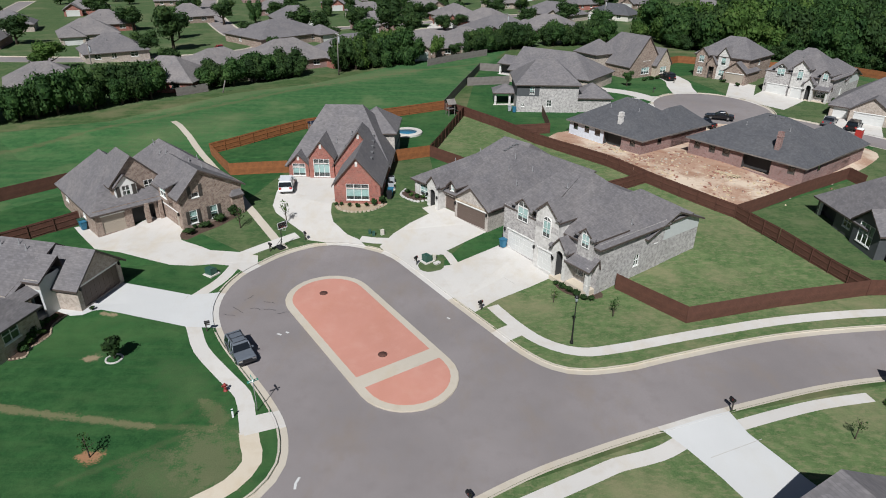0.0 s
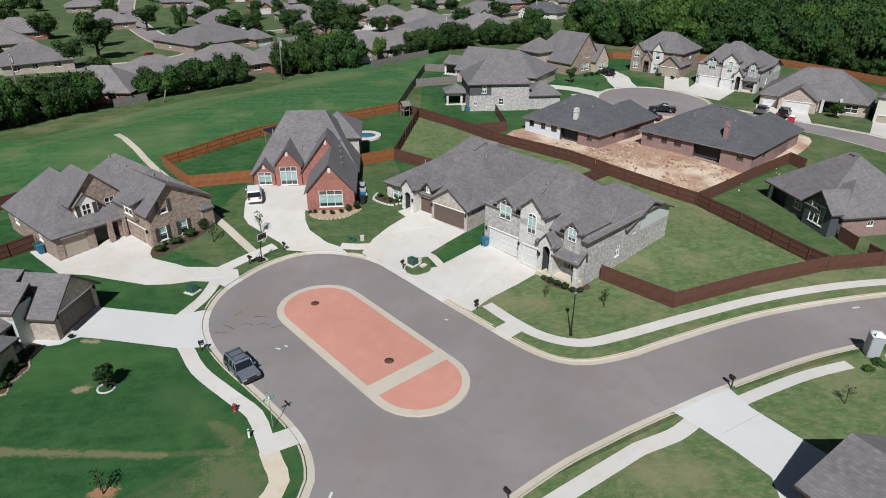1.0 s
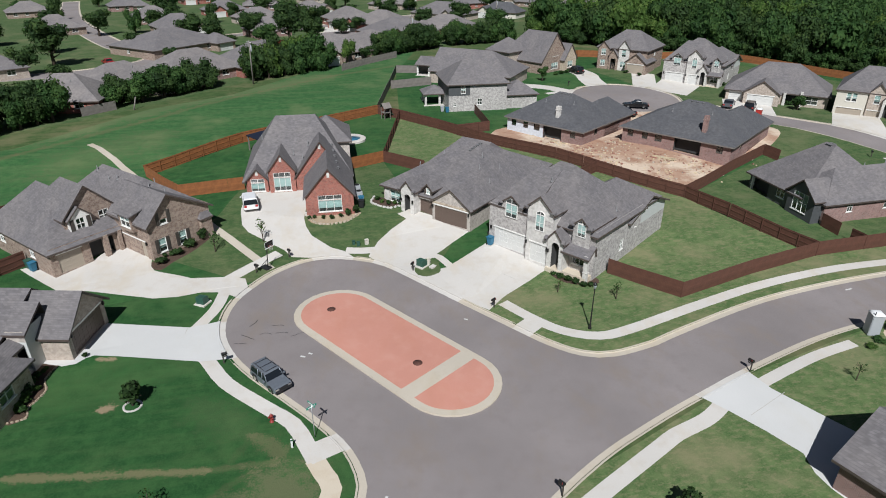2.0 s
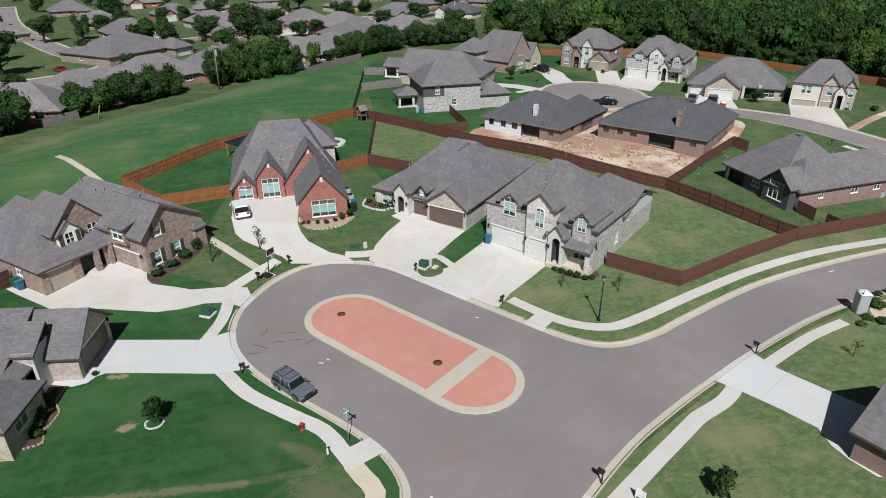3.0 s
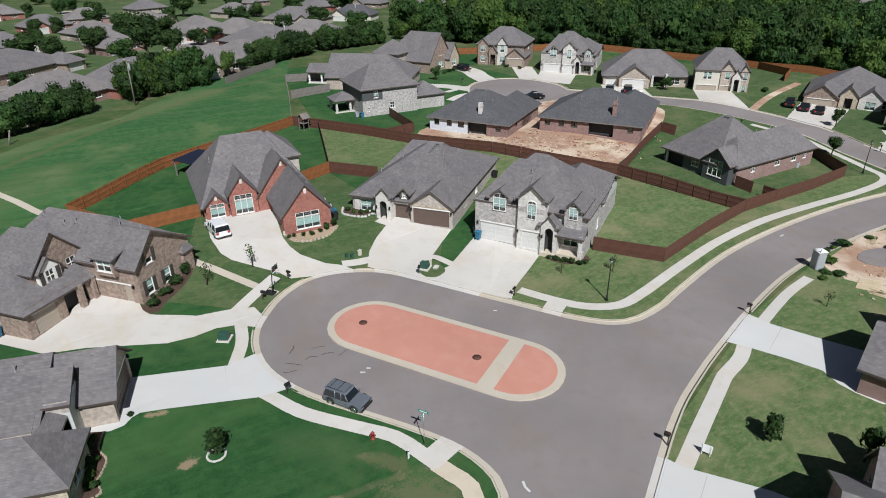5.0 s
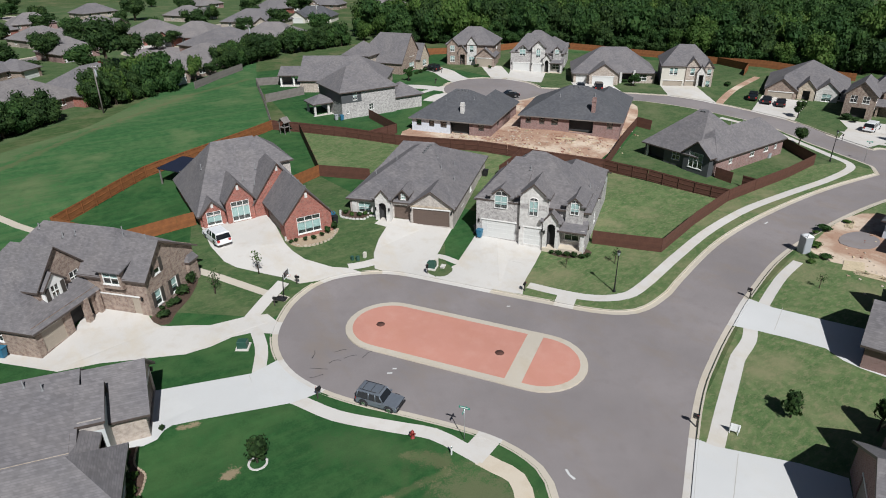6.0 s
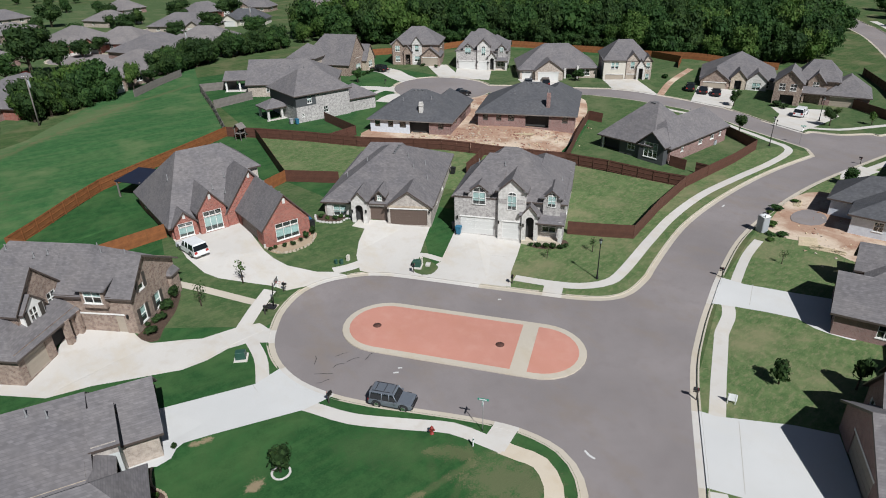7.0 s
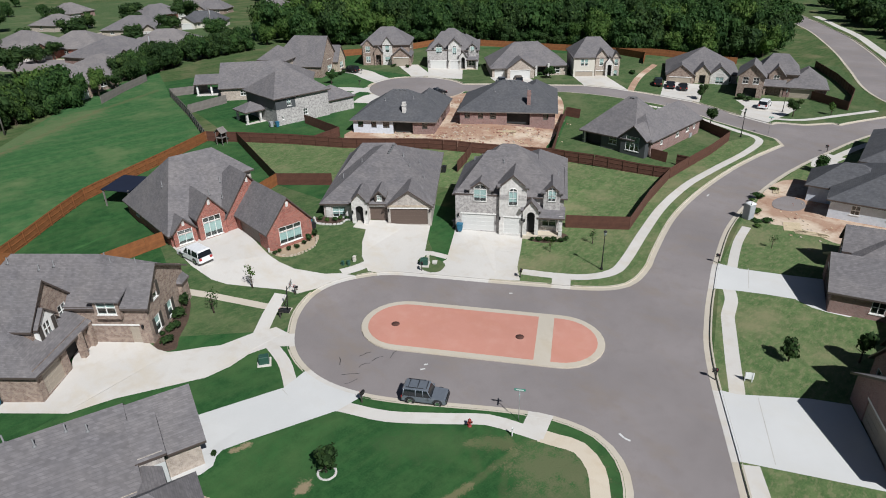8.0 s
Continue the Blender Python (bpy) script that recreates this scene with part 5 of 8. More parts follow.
def building_site_house(x, y, turn, w, d, label, pale, chimney_mat, rise, lower=0.0):
    """A single-storey house still being finished: dark hip roof, dark openings, deep rear porch."""
    h = house("house", x, y, turn, label, lower)
    R = ROOF_DARK
    ops = [("f", "w", 0.9, 1.0, 1.0, 1.15, (1, 1), FASCIA, False, False), ("f", "w", 3.4, 1.0, 1.0, 1.15, (1, 1), FASCIA, False, False), ("f", "w", 5.6, 1.0, 1.2, 1.15, (1, 1), FASCIA, False, False), ("f", "o", w * 0.5, 0, w * 0.24, 2.3), ("f", "w", w - 2.2, 1.0, 1.0, 1.15, (1, 1), FASCIA, False, False), ("r", "w", 4.0, 1.0, 1.0, 1.2, (1, 1), FASCIA, False, False)]
    wing(h, 0, w, 0, d, 2.75, rise, BRICK_ROSE, ops, roofing=R, ridge=(w * 0.42, w * 0.60), over=0.5, trim=FENCE_GREY)
    if pale:
        bm = bmesh.new()
        for a0, a1, z0, z1 in ((0, 0.9, -0.3, 2.7), (1.9, 3.4, -0.3, 2.7), (4.4, 5.6, -0.3, 2.7), (6.8, w * 0.5, -0.3, 2.7), (0.9, 1.9, -0.3, 1.0), (3.4, 4.4, -0.3, 1.0), (5.6, 6.8, -0.3, 1.0)):
            box(bm, a0, a1, -0.05, 0.0, z0, z1)
        part("wall_wrap", bm, HOUSE_WRAP, h, "white weather wrap on the wall")
    bm = bmesh.new()
    cx = w * (0.62 if pale else 0.72)
    box(bm, cx - 0.34, cx + 0.34, 1.2, 1.9, 2.4, 6.0 if not pale else 5.4, 0, 0.03)
    box(bm, cx - 0.4, cx + 0.4, 1.13, 1.97, 5.3 if not pale else 4.75, 5.42 if not pale else 4.87)
    part("chimney", bm, chimney_mat, h, "chimney stack above the rear slope")
    roof(h, w * 0.55, w, d * 0.55, d + 4.5, 2.75, 2.6, "y", (1, 1), R, 0.5, FENCE_GREY)
    block(h, w * 0.55, w, d * 0.6, d + 4.5, 2.75, BRICK_ROSE)
    for px, py, pz in ((w * 0.35, d * 0.3, 2.75 + rise * 0.55), (w * 0.7, d * 0.34, 2.75 + rise * 0.6)):
        vent_pipe(h, px, py, pz)
    for i in range(3):
        box_vent(h, w * (0.47 + 0.05 * i), d * 0.47, 2.7 + rise * 0.93)
    return h


def dark_rear_house():
    h = house("house", 47.6, 72.5, -88.0, "single-storey dark brick house with large grey roof, rear to the lane", 0.0)
    R = ROOF_GREY
    wing(h, 0, 9.5, 0, 13, 2.75, 4.9, SIDING_DARK, [("f", "o", 0.3, 0, 3.4, 2.4), ("f", "v", 5.2, 0.9, 1.4, 1.4)], axis="x", roofing=R, ridge=(4.6, 6.2), over=0.5)
    wing(h, 6.0, 12.3, 1.0, 19.5, 2.75, 3.0, BRICK_ROSE, [("r", "v", 3.4, 1.0, 0.8, 1.3), ("r", "v", 9.0, 1.0, 1.2, 1.3), ("r", "v", 13.0, 1.0, 1.2, 1.3), ("r", "v", 16.0, 1.0, 0.7, 1.3)], axis="y", ends=(1, 1), roofing=R)
    wing(h, 7.6, 12.0, -0.4, 5, 3.0, 1.9, SIDING_DARK, [("f", "w", 0.9, 0.6, 2.4, 2.4, (3, 2))], axis="y", ends=(0, 1), roofing=R, over=0.35)
    column(h, 0.3, 0.2, 2.6, 0.35, TRIM)
    for px, py, pz in ((8.4, 8.0, 5.4), (8.8, 9.0, 5.4), (9.0, 12, 5.5)):
        vent_pipe(h, px, py, pz)
    for i in range(4):
        box_vent(h, 5.2 + 0.5 * (i % 2), 6.2 + 0.5 * (i // 2), 7.2)
    return h


def white_rear_house():
    h = house("house", 14.2, 118.0, -1.0, "two-storey house with whitewashed brick and charcoal siding, rear yard", 0.0)
    R = ROOF_GREY
    wing(h, 0, 11.6, 0, 11.5, 5.35, 3.4, BRICK_GREY, [("f", "w", 2.4, 3.3, 0.9, 1.4, (2, 2)), ("f", "v", 5.7, 1.0, 0.95, 1.2), ("f", "v", 0.9, 0.9, 0.6, 0.6), ("f", "v", 4.5, 4.5, 0.7, 0.6)], roofing=R, ridge=(4.0, 7.6), over=0.5, second=(2.8, SIDING_DARK, "l"))
    bm = bmesh.new()
    for x0, x1, z0, z1 in ((0, 2.4, 2.9, 5.35), (3.3, 4.2, 2.9, 5.35), (2.4, 3.3, 2.9, 3.3), (2.4, 3.3, 4.7, 5.35)):
        box(bm, x0, x1, -0.04, 0.0, z0, z1)
    part("siding_panel", bm, SIDING_DARK, h, "charcoal siding band")
    wing(h, 11.6, 18.0, 0.6, 7.0, 2.8, 2.0, BRICK_GREY, axis="x", ends=(1, 1), roofing=R)
    roof(h, -4.0, 0.6, 4.6, 9.0, 2.6, 1.2, "x", (1, 1), R, 0.3)
    for cx, cy in ((-3.7, 4.9), (-0.9, 4.9), (-3.7, 8.7)):
        column(h, cx, cy, 2.6, 0.4, STONE_WHITE)
    bm = bmesh.new()
    box(bm, -4.1, 0, 4.5, 9.1, -0.4, 0.08)
    part("patio_slab", bm, CONCRETE, h)
    return h


def long_patio_house():
    h = house("house", 15.2, 142.6, -36.0, "long single-storey brick house with covered rear patio", 0.0)
    R = ROOF_GREY
    wing(h, 0, 19, 0, 13, 2.9, 4.0, BRICK_TAN, [("f", "v", 4, 1.0, 1.2, 1.2), ("l", "v", 6, 1.0, 1.4, 1.3)], axis="x", ends=(0, 1), roofing=R)
    roof(h, -6.5, 3.0, 6.0, 12.5, 2.7, 1.4, "x", (0, 0), R, 0.3)
    for cx, cy in ((-6.2, 6.3), (-6.2, 12.1), (-3.2, 6.3)):
        column(h, cx, cy, 2.7, 0.35, TRIM)
    bm = bmesh.new()
    box(bm, -6.6, 0, 5.8, 12.6, -0.4, 0.08)
    part("patio_slab", bm, CONCRETE, h)
    for px in (6, 9, 12):
        vent_pipe(h, px, 4.0, 5.6)
    return h


def steep_gable_house():
    h = house("house", 43.2, 146.2, 32.0, "steep-gabled brown brick house at the far turning place", 0.0)
    R = ROOF_GREY
    wing(h, 0, 10.5, 0, 14, 3.0, 6.2, BRICK_BROWN, [("f", "w", 4.2, 3.7, 2.4, 0.9, (3, 1)), ("f", "w", 4.0, 0.7, 2.6, 1.5, (3, 2)), ("l", "v", 3, 1, 1.2, 1.3)], axis="y", ends=(0, 1), roofing=R, over=0.3)
    wing(h, 7.6, 12.6, -1.2, 9, 2.9, 3.4, STONE_TAN, [("f", "w", 1.5, 0.7, 2.0, 1.5, (2, 2))], axis="y", ends=(0, 1), roofing=R, over=0.3)
    wing(h, -3.4, 4, 7.5, 14.5, 5.0, 2.6, BRICK_TAN, axis="x", ends=(1, 1), roofing=R, over=0.5)
    return h


def twin_gable_house(x, y, turn, label, brick, lower=0.0):
    h = house("house", x, y, turn, label, lower)
    R = ROOF_GREY
    wing(h, 0, 12.6, 0, 12, 5.4, 3.6, brick, [("f", "w", 1.0, 3.4, 1.2, 1.5, (2, 2)), ("f", "w", 6.4, 3.4, 1.2, 1.6, (1, 2)), ("f", "w", 1.0, 0.8, 1.4, 1.6, (2, 2)), ("r", "v", 5, 3.5, 1, 1.2)], roofing=R, ridge=(4.6, 8.2))
    wing(h, 0.3, 3.2, -0.5, 4, 5.2, 1.5, brick, [("f", "w", 0.8, 3.4, 1.2, 1.5, (2, 2)), ("f", "w", 0.8, 0.8, 1.2, 1.5, (2, 2))], axis="y", ends=(0, 1), roofing=R, over=0.25)
    wing(h, 3.4, 5.6, -0.9, 4, 3.6, 1.5, brick, [("f", "o", 0.45, 0, 1.3, 2.7)], axis="y", ends=(0, 1), roofing=R, over=0.25)
    wing(h, 5.6, 8.2, -0.4, 4, 5.6, 1.7, STONE_WHITE, [("f", "w", 0.75, 3.3, 1.1, 1.8, (1, 2)), ("f", "w", 0.6, 0.8, 1.4, 1.4, (2, 2))], axis="y", ends=(0, 1), roofing=R, over=0.25)
    wing(h, 8.2, 13.2, -2.2, 5, 2.7, 2.0, brick, [("f", "g", 0.5, 0, 4.0, 2.1, DOOR_TAN)], axis="y", ends=(0, 1), roofing=R, over=0.3)
    vent_pipe(h, 5, 3.6, 7.9), vent_pipe(h, 8, 4.0, 7.9)
    return h


def wide_hip_house():
    h = house("house", 73.6, 117.4, -42.0, "single-storey tan brick house with broad grey hip roof", 0.3)
    R = ROOF_GREY
    wing(h, 0, 19, 1.0, 14, 2.9, 4.6, BRICK_TAN, [("f", "o", 11.0, 0, 2.6, 2.4), ("f", "v", 15.0, 0.8, 2.2, 1.5), ("r", "v", 4, 1, 1.2, 1.3)], axis="x", ends=(1, 1), roofing=R)
    wing(h, 3.8, 10.4, -1.6, 6, 2.75, 2.3, BRICK_TAN, [("f", "g", 0.7, 0, 4.9, 2.1, DOOR_GREY)], axis="y", ends=(0, 1), roofing=R, over=0.3)
    wing(h, 0.2, 3.8, 0, 5, 2.7, 1.3, BRICK_TAN, [("f", "g", 0.6, 0, 2.5, 2.1, DOOR_GREY)], axis="x", ends=(1, 1), roofing=R)
    column(h, 11.2, 0.7, 2.7, 0.5, STONE_WHITE), column(h, 14.2, 0.5, 3.2, 0.5, STONE_WHITE)
    return h


def cream_house():
    h = house("house", 87.9, 103.2, -47.0, "two-storey cream and tan brick house with arched gables", 0.9)
    R = ROOF_GREY
    wing(h, 0, 10.8, 0, 13, 5.5, 3.7, BRICK_TAN, [("r", "v", 4, 3.5, 1, 1.2)], roofing=R, ridge=(3.6, 7.0))
    wing(h, -0.1, 5.0, -0.6, 5, 5.5, 0.9, STUCCO, [("f", "w", 1.7, 3.4, 0.8, 1.6, (1, 2)), ("f", "w", 2.65, 3.4, 0.8, 1.6, (1, 2)), ("f", "g", 0.5, 0, 4.2, 2.1, DOOR_TAN)], axis="x", ends=(1, 1), roofing=R, over=0.3)
    wing(h, 5.2, 8.0, -0.4, 5, 5.6, 1.6, BRICK_TAN, [("f", "w", 0.9, 3.4, 1.0, 1.6, (1, 2)), ("f", "g", 0.25, 0, 2.4, 2.1, DOOR_TAN)], axis="y", ends=(0, 1), roofing=R, over=0.25)
    wing(h, 7.6, 9.4, -1.0, 4, 4.4, 1.3, STONE_WHITE, [("f", "o", 0.45, 0, 0.95, 3.6)], axis="y", ends=(0, 1), roofing=R, over=0.2)
    wing(h, 9.2, 11.0, -0.4, 4, 5.5, 1.2, BRICK_TAN, [("f", "w", 0.5, 3.4, 0.9, 1.5, (1, 2)), ("f", "w", 0.5, 0.8, 0.9, 1.5, (1, 2))], axis="y", ends=(0, 1), roofing=R, over=0.25)
    return h


def low_stone_house():
    h = house("house", 100.4, 85.0, -62.0, "low stone and brick house with grey hip roof and garage", 0.8)
    R = ROOF_GREY
    wing(h, 0, 16, 3.0, 19, 2.9, 4.7, BRICK_GREY, [("r", "v", 3, 1, 1.2, 1.3), ("r", "v", 8, 1, 1.2, 1.3), ("f", "v", 13, 0.8, 1.6, 1.5)], axis="y", ends=(1, 1), roofing=R)
    wing(h, 0, 6.2, 0, 7, 2.75, 2.3, BRICK_BROWN, [("f", "g", 0.7, 0, 4.8, 2.1, DOOR_TAN)], axis="y", ends=(0, 1), roofing=R, over=0.3)
    wing(h, 6.4, 9.6, 0.6, 7, 3.4, 1.7, STONE_TAN, [("f", "o", 0.9, 0, 1.4, 2.7)], axis="y", ends=(0, 1), roofing=R, over=0.25)
    wing(h, 9.8, 14.0, 1.2, 8, 3.0, 1.8, STONE_WHITE, [("f", "w", 1.2, 0.7, 1.8, 1.6, (2, 2))], axis="y", ends=(0, 1), roofing=R, over=0.25)
    return h


def corner_brick_house():
    h = house("house", 100.6, 67.6, -70.0, "two-storey brown brick corner house with side garage", 0.2)
    R = ROOF_GREY
    wing(h, -0.6, 4.6, -1.2, 10, 5.1, 2.4, BRICK_BROWN, [("f", "v", 0.9, 3.3, 1.2, 1.4), ("f", "v", 3.0, 3.3, 1.2, 1.4), ("f", "o", 1.4, 0, 2.6, 2.4), ("r", "g", 1.2, 0, 2.5, 2.1, DOOR_GREY), ("r", "v", 1.6, 3.4, 1.2, 1.2)], axis="y", ends=(0, 1), roofing=R)
    wing(h, 3.0, 11.0, 4.0, 15, 5.1, 3.2, BRICK_BROWN, [("f", "v", 3.0, 3.3, 1.2, 1.4)], axis="x", roofing=R, ridge=(5.4, 8.6))
    wing(h, 5.4, 8.4, 3.0, 8, 5.0, 1.7, BRICK_BROWN, [("f", "v", 0.9, 3.3, 1.2, 1.4)], axis="y", ends=(0, 1), roofing=R)
    wing(h, 8.8, 17.0, 2.2, 13, 2.8, 3.2, BRICK_ROSE, [("f", "g", 1.2, 0, 4.6, 2.1, DOOR_TAN), ("r", "v", 2.5, 0.9, 1.2, 1.4), ("r", "v", 6.5, 0.9, 1.2, 1.4)], axis="y", ends=(1, 1), roofing=R)
    roof(h, 4.6, 8.8, 1.6, 4.4, 2.7, 1.0, "x", (0, 0), R, 0.2)
    for cx in (5.0, 8.4):
        column(h, cx, 1.9, 2.6, 0.4, BRICK_BROWN)
    return h


def side_house(x, y, turn, w, d, label, wall, openings, roofing=None, rise=3.4, top=2.8, lower=0.0, ends=(1, 1), axis="x"):
    h = house("house", x, y, turn, label, lower)
    wing(h, 0, w, 0, d, top, rise, wall, openings, axis=axis, ends=ends, roofing=roofing or ROOF_GREY, over=0.45)
    return h


near_house()
brown_brick_house()
red_brick_house()
tan_garage_house(-3.9, 77.0, -47.4, "single-storey tan brick house with brown garage doors and stone entry", BRICK_TAUPE, DOOR_BROWN, 0.55)
stone_gable_house(7.7, 63.9, -54.0, "two-storey grey brick house with white stone gables and pale garage doors", BRICK_GREY)
building_site_house(22.0, 104.7, -54.0, 15.0, 12.6, "unfinished house with dark hip roof and white wrap on bare earth", True, STONE_WHITE, 3.9)
building_site_house(38.6, 93.8, -53.0, 17.6, 14.4, "unfinished rose brick house with dark hip roof on bare earth", False, BRICK_ROSE, 4.0)
dark_rear_house()
white_rear_house()
long_patio_house()
steep_gable_house()
twin_gable_house(60.2, 151.8, -47.0, "two-storey brown brick house with white stone gables and tan garage", BRICK_BROWN)
stone_gable_house(70.4, 137.0, -48.0, "two-storey grey house with white stone gables beside the woods", BRICK_GREY, 0.3)
wide_hip_house()
cream_house()
low_stone_house()
corner_brick_house()


# ---- fences ----
def fence(points, height, mat, label, posts_inside=True, panel_length=2.4):
    """A board fence along a line: boards in panels, rails and posts on one side."""
    x0, y0 = points[0]
    f = thing("fence", x0, y0, level(x0, y0), 0, label, "fence")
    z0 = level(x0, y0)
    bm = bmesh.new()
    n = 16
    prof = []
    for i in range(n):
        prof += [(i / n + 0.003, -0.013), ((i + 1) / n - 0.003, -0.013), ((i + 1) / n, -0.002)]
    front = [[bm.verts.new((x, y, z)) for z in (0.02, height)] for x, y in [(0, -0.002)] + prof]
    back = [[bm.verts.new((x, 0.012, z)) for z in (0.02, height)] for x in (0, 1)]
    for r0, r1 in zip(front, front[1:]):
        bm.faces.new((r0[0], r1[0], r1[1], r0[1]))
    bm.faces.new((back[1][0], back[0][0], back[0][1], back[1][1]))
    bm.faces.new([r[1] for r in front] + [back[1][1], back[0][1]])
    bm.faces.new((back[0][0], front[0][0], front[0][1], back[0][1])), bm.faces.new((front[-1][0], back[1][0], back[1][1], front[-1][1]))
    board = bpy.data.meshes.new("panel")
    bm.to_mesh(board)
    bm.free()
    board.materials.append(mat)
    bm = bmesh.new()
    box(bm, 0, 1, 0.013, 0.055, 0, 0.09)
    rails = bpy.data.meshes.new("rail")
    bm.to_mesh(rails)
    bm.free()
    rails.materials.append(mat)
    bm = bmesh.new()
    box(bm, -0.05, 0.05, -0.05 + 0.064, 0.05 + 0.064, -0.3, height - 0.03, 0, 0.012)
    post = bpy.data.meshes.new("post")
    bm.to_mesh(post)
    bm.free()
    post.materials.append(mat)
    side = 1 if posts_inside else -1
    for (xa, ya), (xb, yb) in zip(points, points[1:]):
        d = Vector((xb - xa, yb - ya))
        k = max(1, round(d.length / panel_length))
        turn = math.atan2(d.y, d.x)
        for i in range(k):
            px, py = xa + d.x * i / k, ya + d.y * i / k
            qx, qy = xa + d.x * (i + 1) / k, ya + d.y * (i + 1) / k
            za, zb = level(px, py), level(qx, qy)
            run, rise = d.length / k, zb - za
            m = Matrix.Translation((px - x0, py - y0, za - z0)) @ Matrix.Rotation(turn, 4, "Z") @ Matrix.Rotation(-math.atan2(rise, run), 4, "Y")
            m = m @ Matrix.Diagonal((math.hypot(run, rise), side, 1, 1))
            for me, name, lift in ((board, "panel", 0), (rails, "rail", 0.3), (rails, "rail", height * 0.52), (rails, "rail", height - 0.22)):
                o = new(name, me)
                o.parent = f
                o.matrix_local = m @ Matrix.Translation((0, 0, lift))
            o = new("post", post)
            o.parent = f
            o.matrix_local = Matrix.Translation((px - x0, py - y0, za - z0)) @ Matrix.Rotation(turn, 4, "Z") @ Matrix.Diagonal((1, side, 1, 1))
    return f


fence([(17.6, 54.2), (22.7, 48.1), (32.6, 51.0), (42.6, 53.3)], 1.8, FENCE_BROWN, "dark brown board fence round the side yard")
fence([(42.6, 53.3), (49.2, 53.6), (57.6, 53.9), (66.9, 54.9)], 1.8, FENCE_BROWN, "dark brown board fence along the street")
fence([(42.6, 53.3), (36.6, 70.9), (28.3, 80.9), (21.3, 90.6), (15.2, 98.6), (10.0, 107.0), (4.1, 114.8), (0.4, 118.8)], 1.8, FENCE_BROWN, "long dark brown board fence behind the gardens")
fence([(0.4, 118.8), (-10.6, 112.6), (-23.6, 105.6), (-36.7, 95.0), (-30.0, 83.6), (-21.5, 83.2)], 1.8, FENCE_RED, "red-brown cedar fence round the lawn")
fence([(28.3, 80.9), (24.6, 78.6), (20.6, 76.6)], 1.8, FENCE_BROWN, "dark board fence between the two side gardens")
fence([(4.1, 114.8), (-1.8, 91.3), (3.4, 84.8)], 1.8, FENCE_BROWN, "dark board fence between two gardens")
fence([(-7.3, 88.6), (-1.8, 91.3)], 1.8, FENCE_RED, "red-brown cedar fence beside the brick house")
fence([(0.4, 118.8), (5.0, 137.0), (9.2, 155.4), (17, 153)], 1.8, FENCE_GREY, "weathered dark board fence along the meadow")
fence([(5.6, 137.6), (15.0, 140.0)], 1.8, FENCE_GREY, "weathered grey board fence between gardens")
fence([(18.9, 116.2), (18.5, 104.3), (12.4, 103.1)], 1.8, FENCE_BROWN, "dark board fence beside the white house")
fence([(36.6, 70.9), (41.2, 73.6), (48.6, 78.2), (57.8, 83.4), (58.6, 80.8)], 1.8, FENCE_BROWN, "dark brown board fence by the building site")
fence([(73.2, 66.4), (70.2, 61.0), (66.9, 54.9)], 1.8, FENCE_BROWN, "dark board fence of the corner garden")
fence([(48.7, 59.9), (48.9, 57.2)], 1.8, FENCE_BROWN, "short dark fence beside the house")
fence([(49.2, 53.6), (49.0, 55.6)], 1.8, FENCE_BROWN, "short dark fence off the street fence")
fence([(-43.6, 68.4), (-49.4, 62.5), (-58, 54)], 1.8, FENCE_BROWN, "dark brown board fence in deep shade")
fence([(-62, 70.0), (-57.6, 75.8), (-50.4, 83.6), (-44.2, 82.0)], 1.8, FENCE_BROWN, "dark brown board fence behind the brown house")
fence([(96, 160), (108, 141), (116, 126), (121, 112), (118, 101), (112, 98)], 1.8, FENCE_RED, "red-brown fence along the edge of the woods")
fence([(54, 162), (62, 168), (80, 160), (96, 160)], 1.8, FENCE_RED, "red-brown fence behind the far houses")
fence([(121, 112), (127, 96), (133, 82)], 1.8, FENCE_RED, "red-brown fence beside the woods")
fence([(108.6, 56.6), (102.4, 46.2), (115.6, 48.9), (130, 56.6), (144, 66)], 1.8, FENCE_BROWN, "dark brown fence of the corner lot")


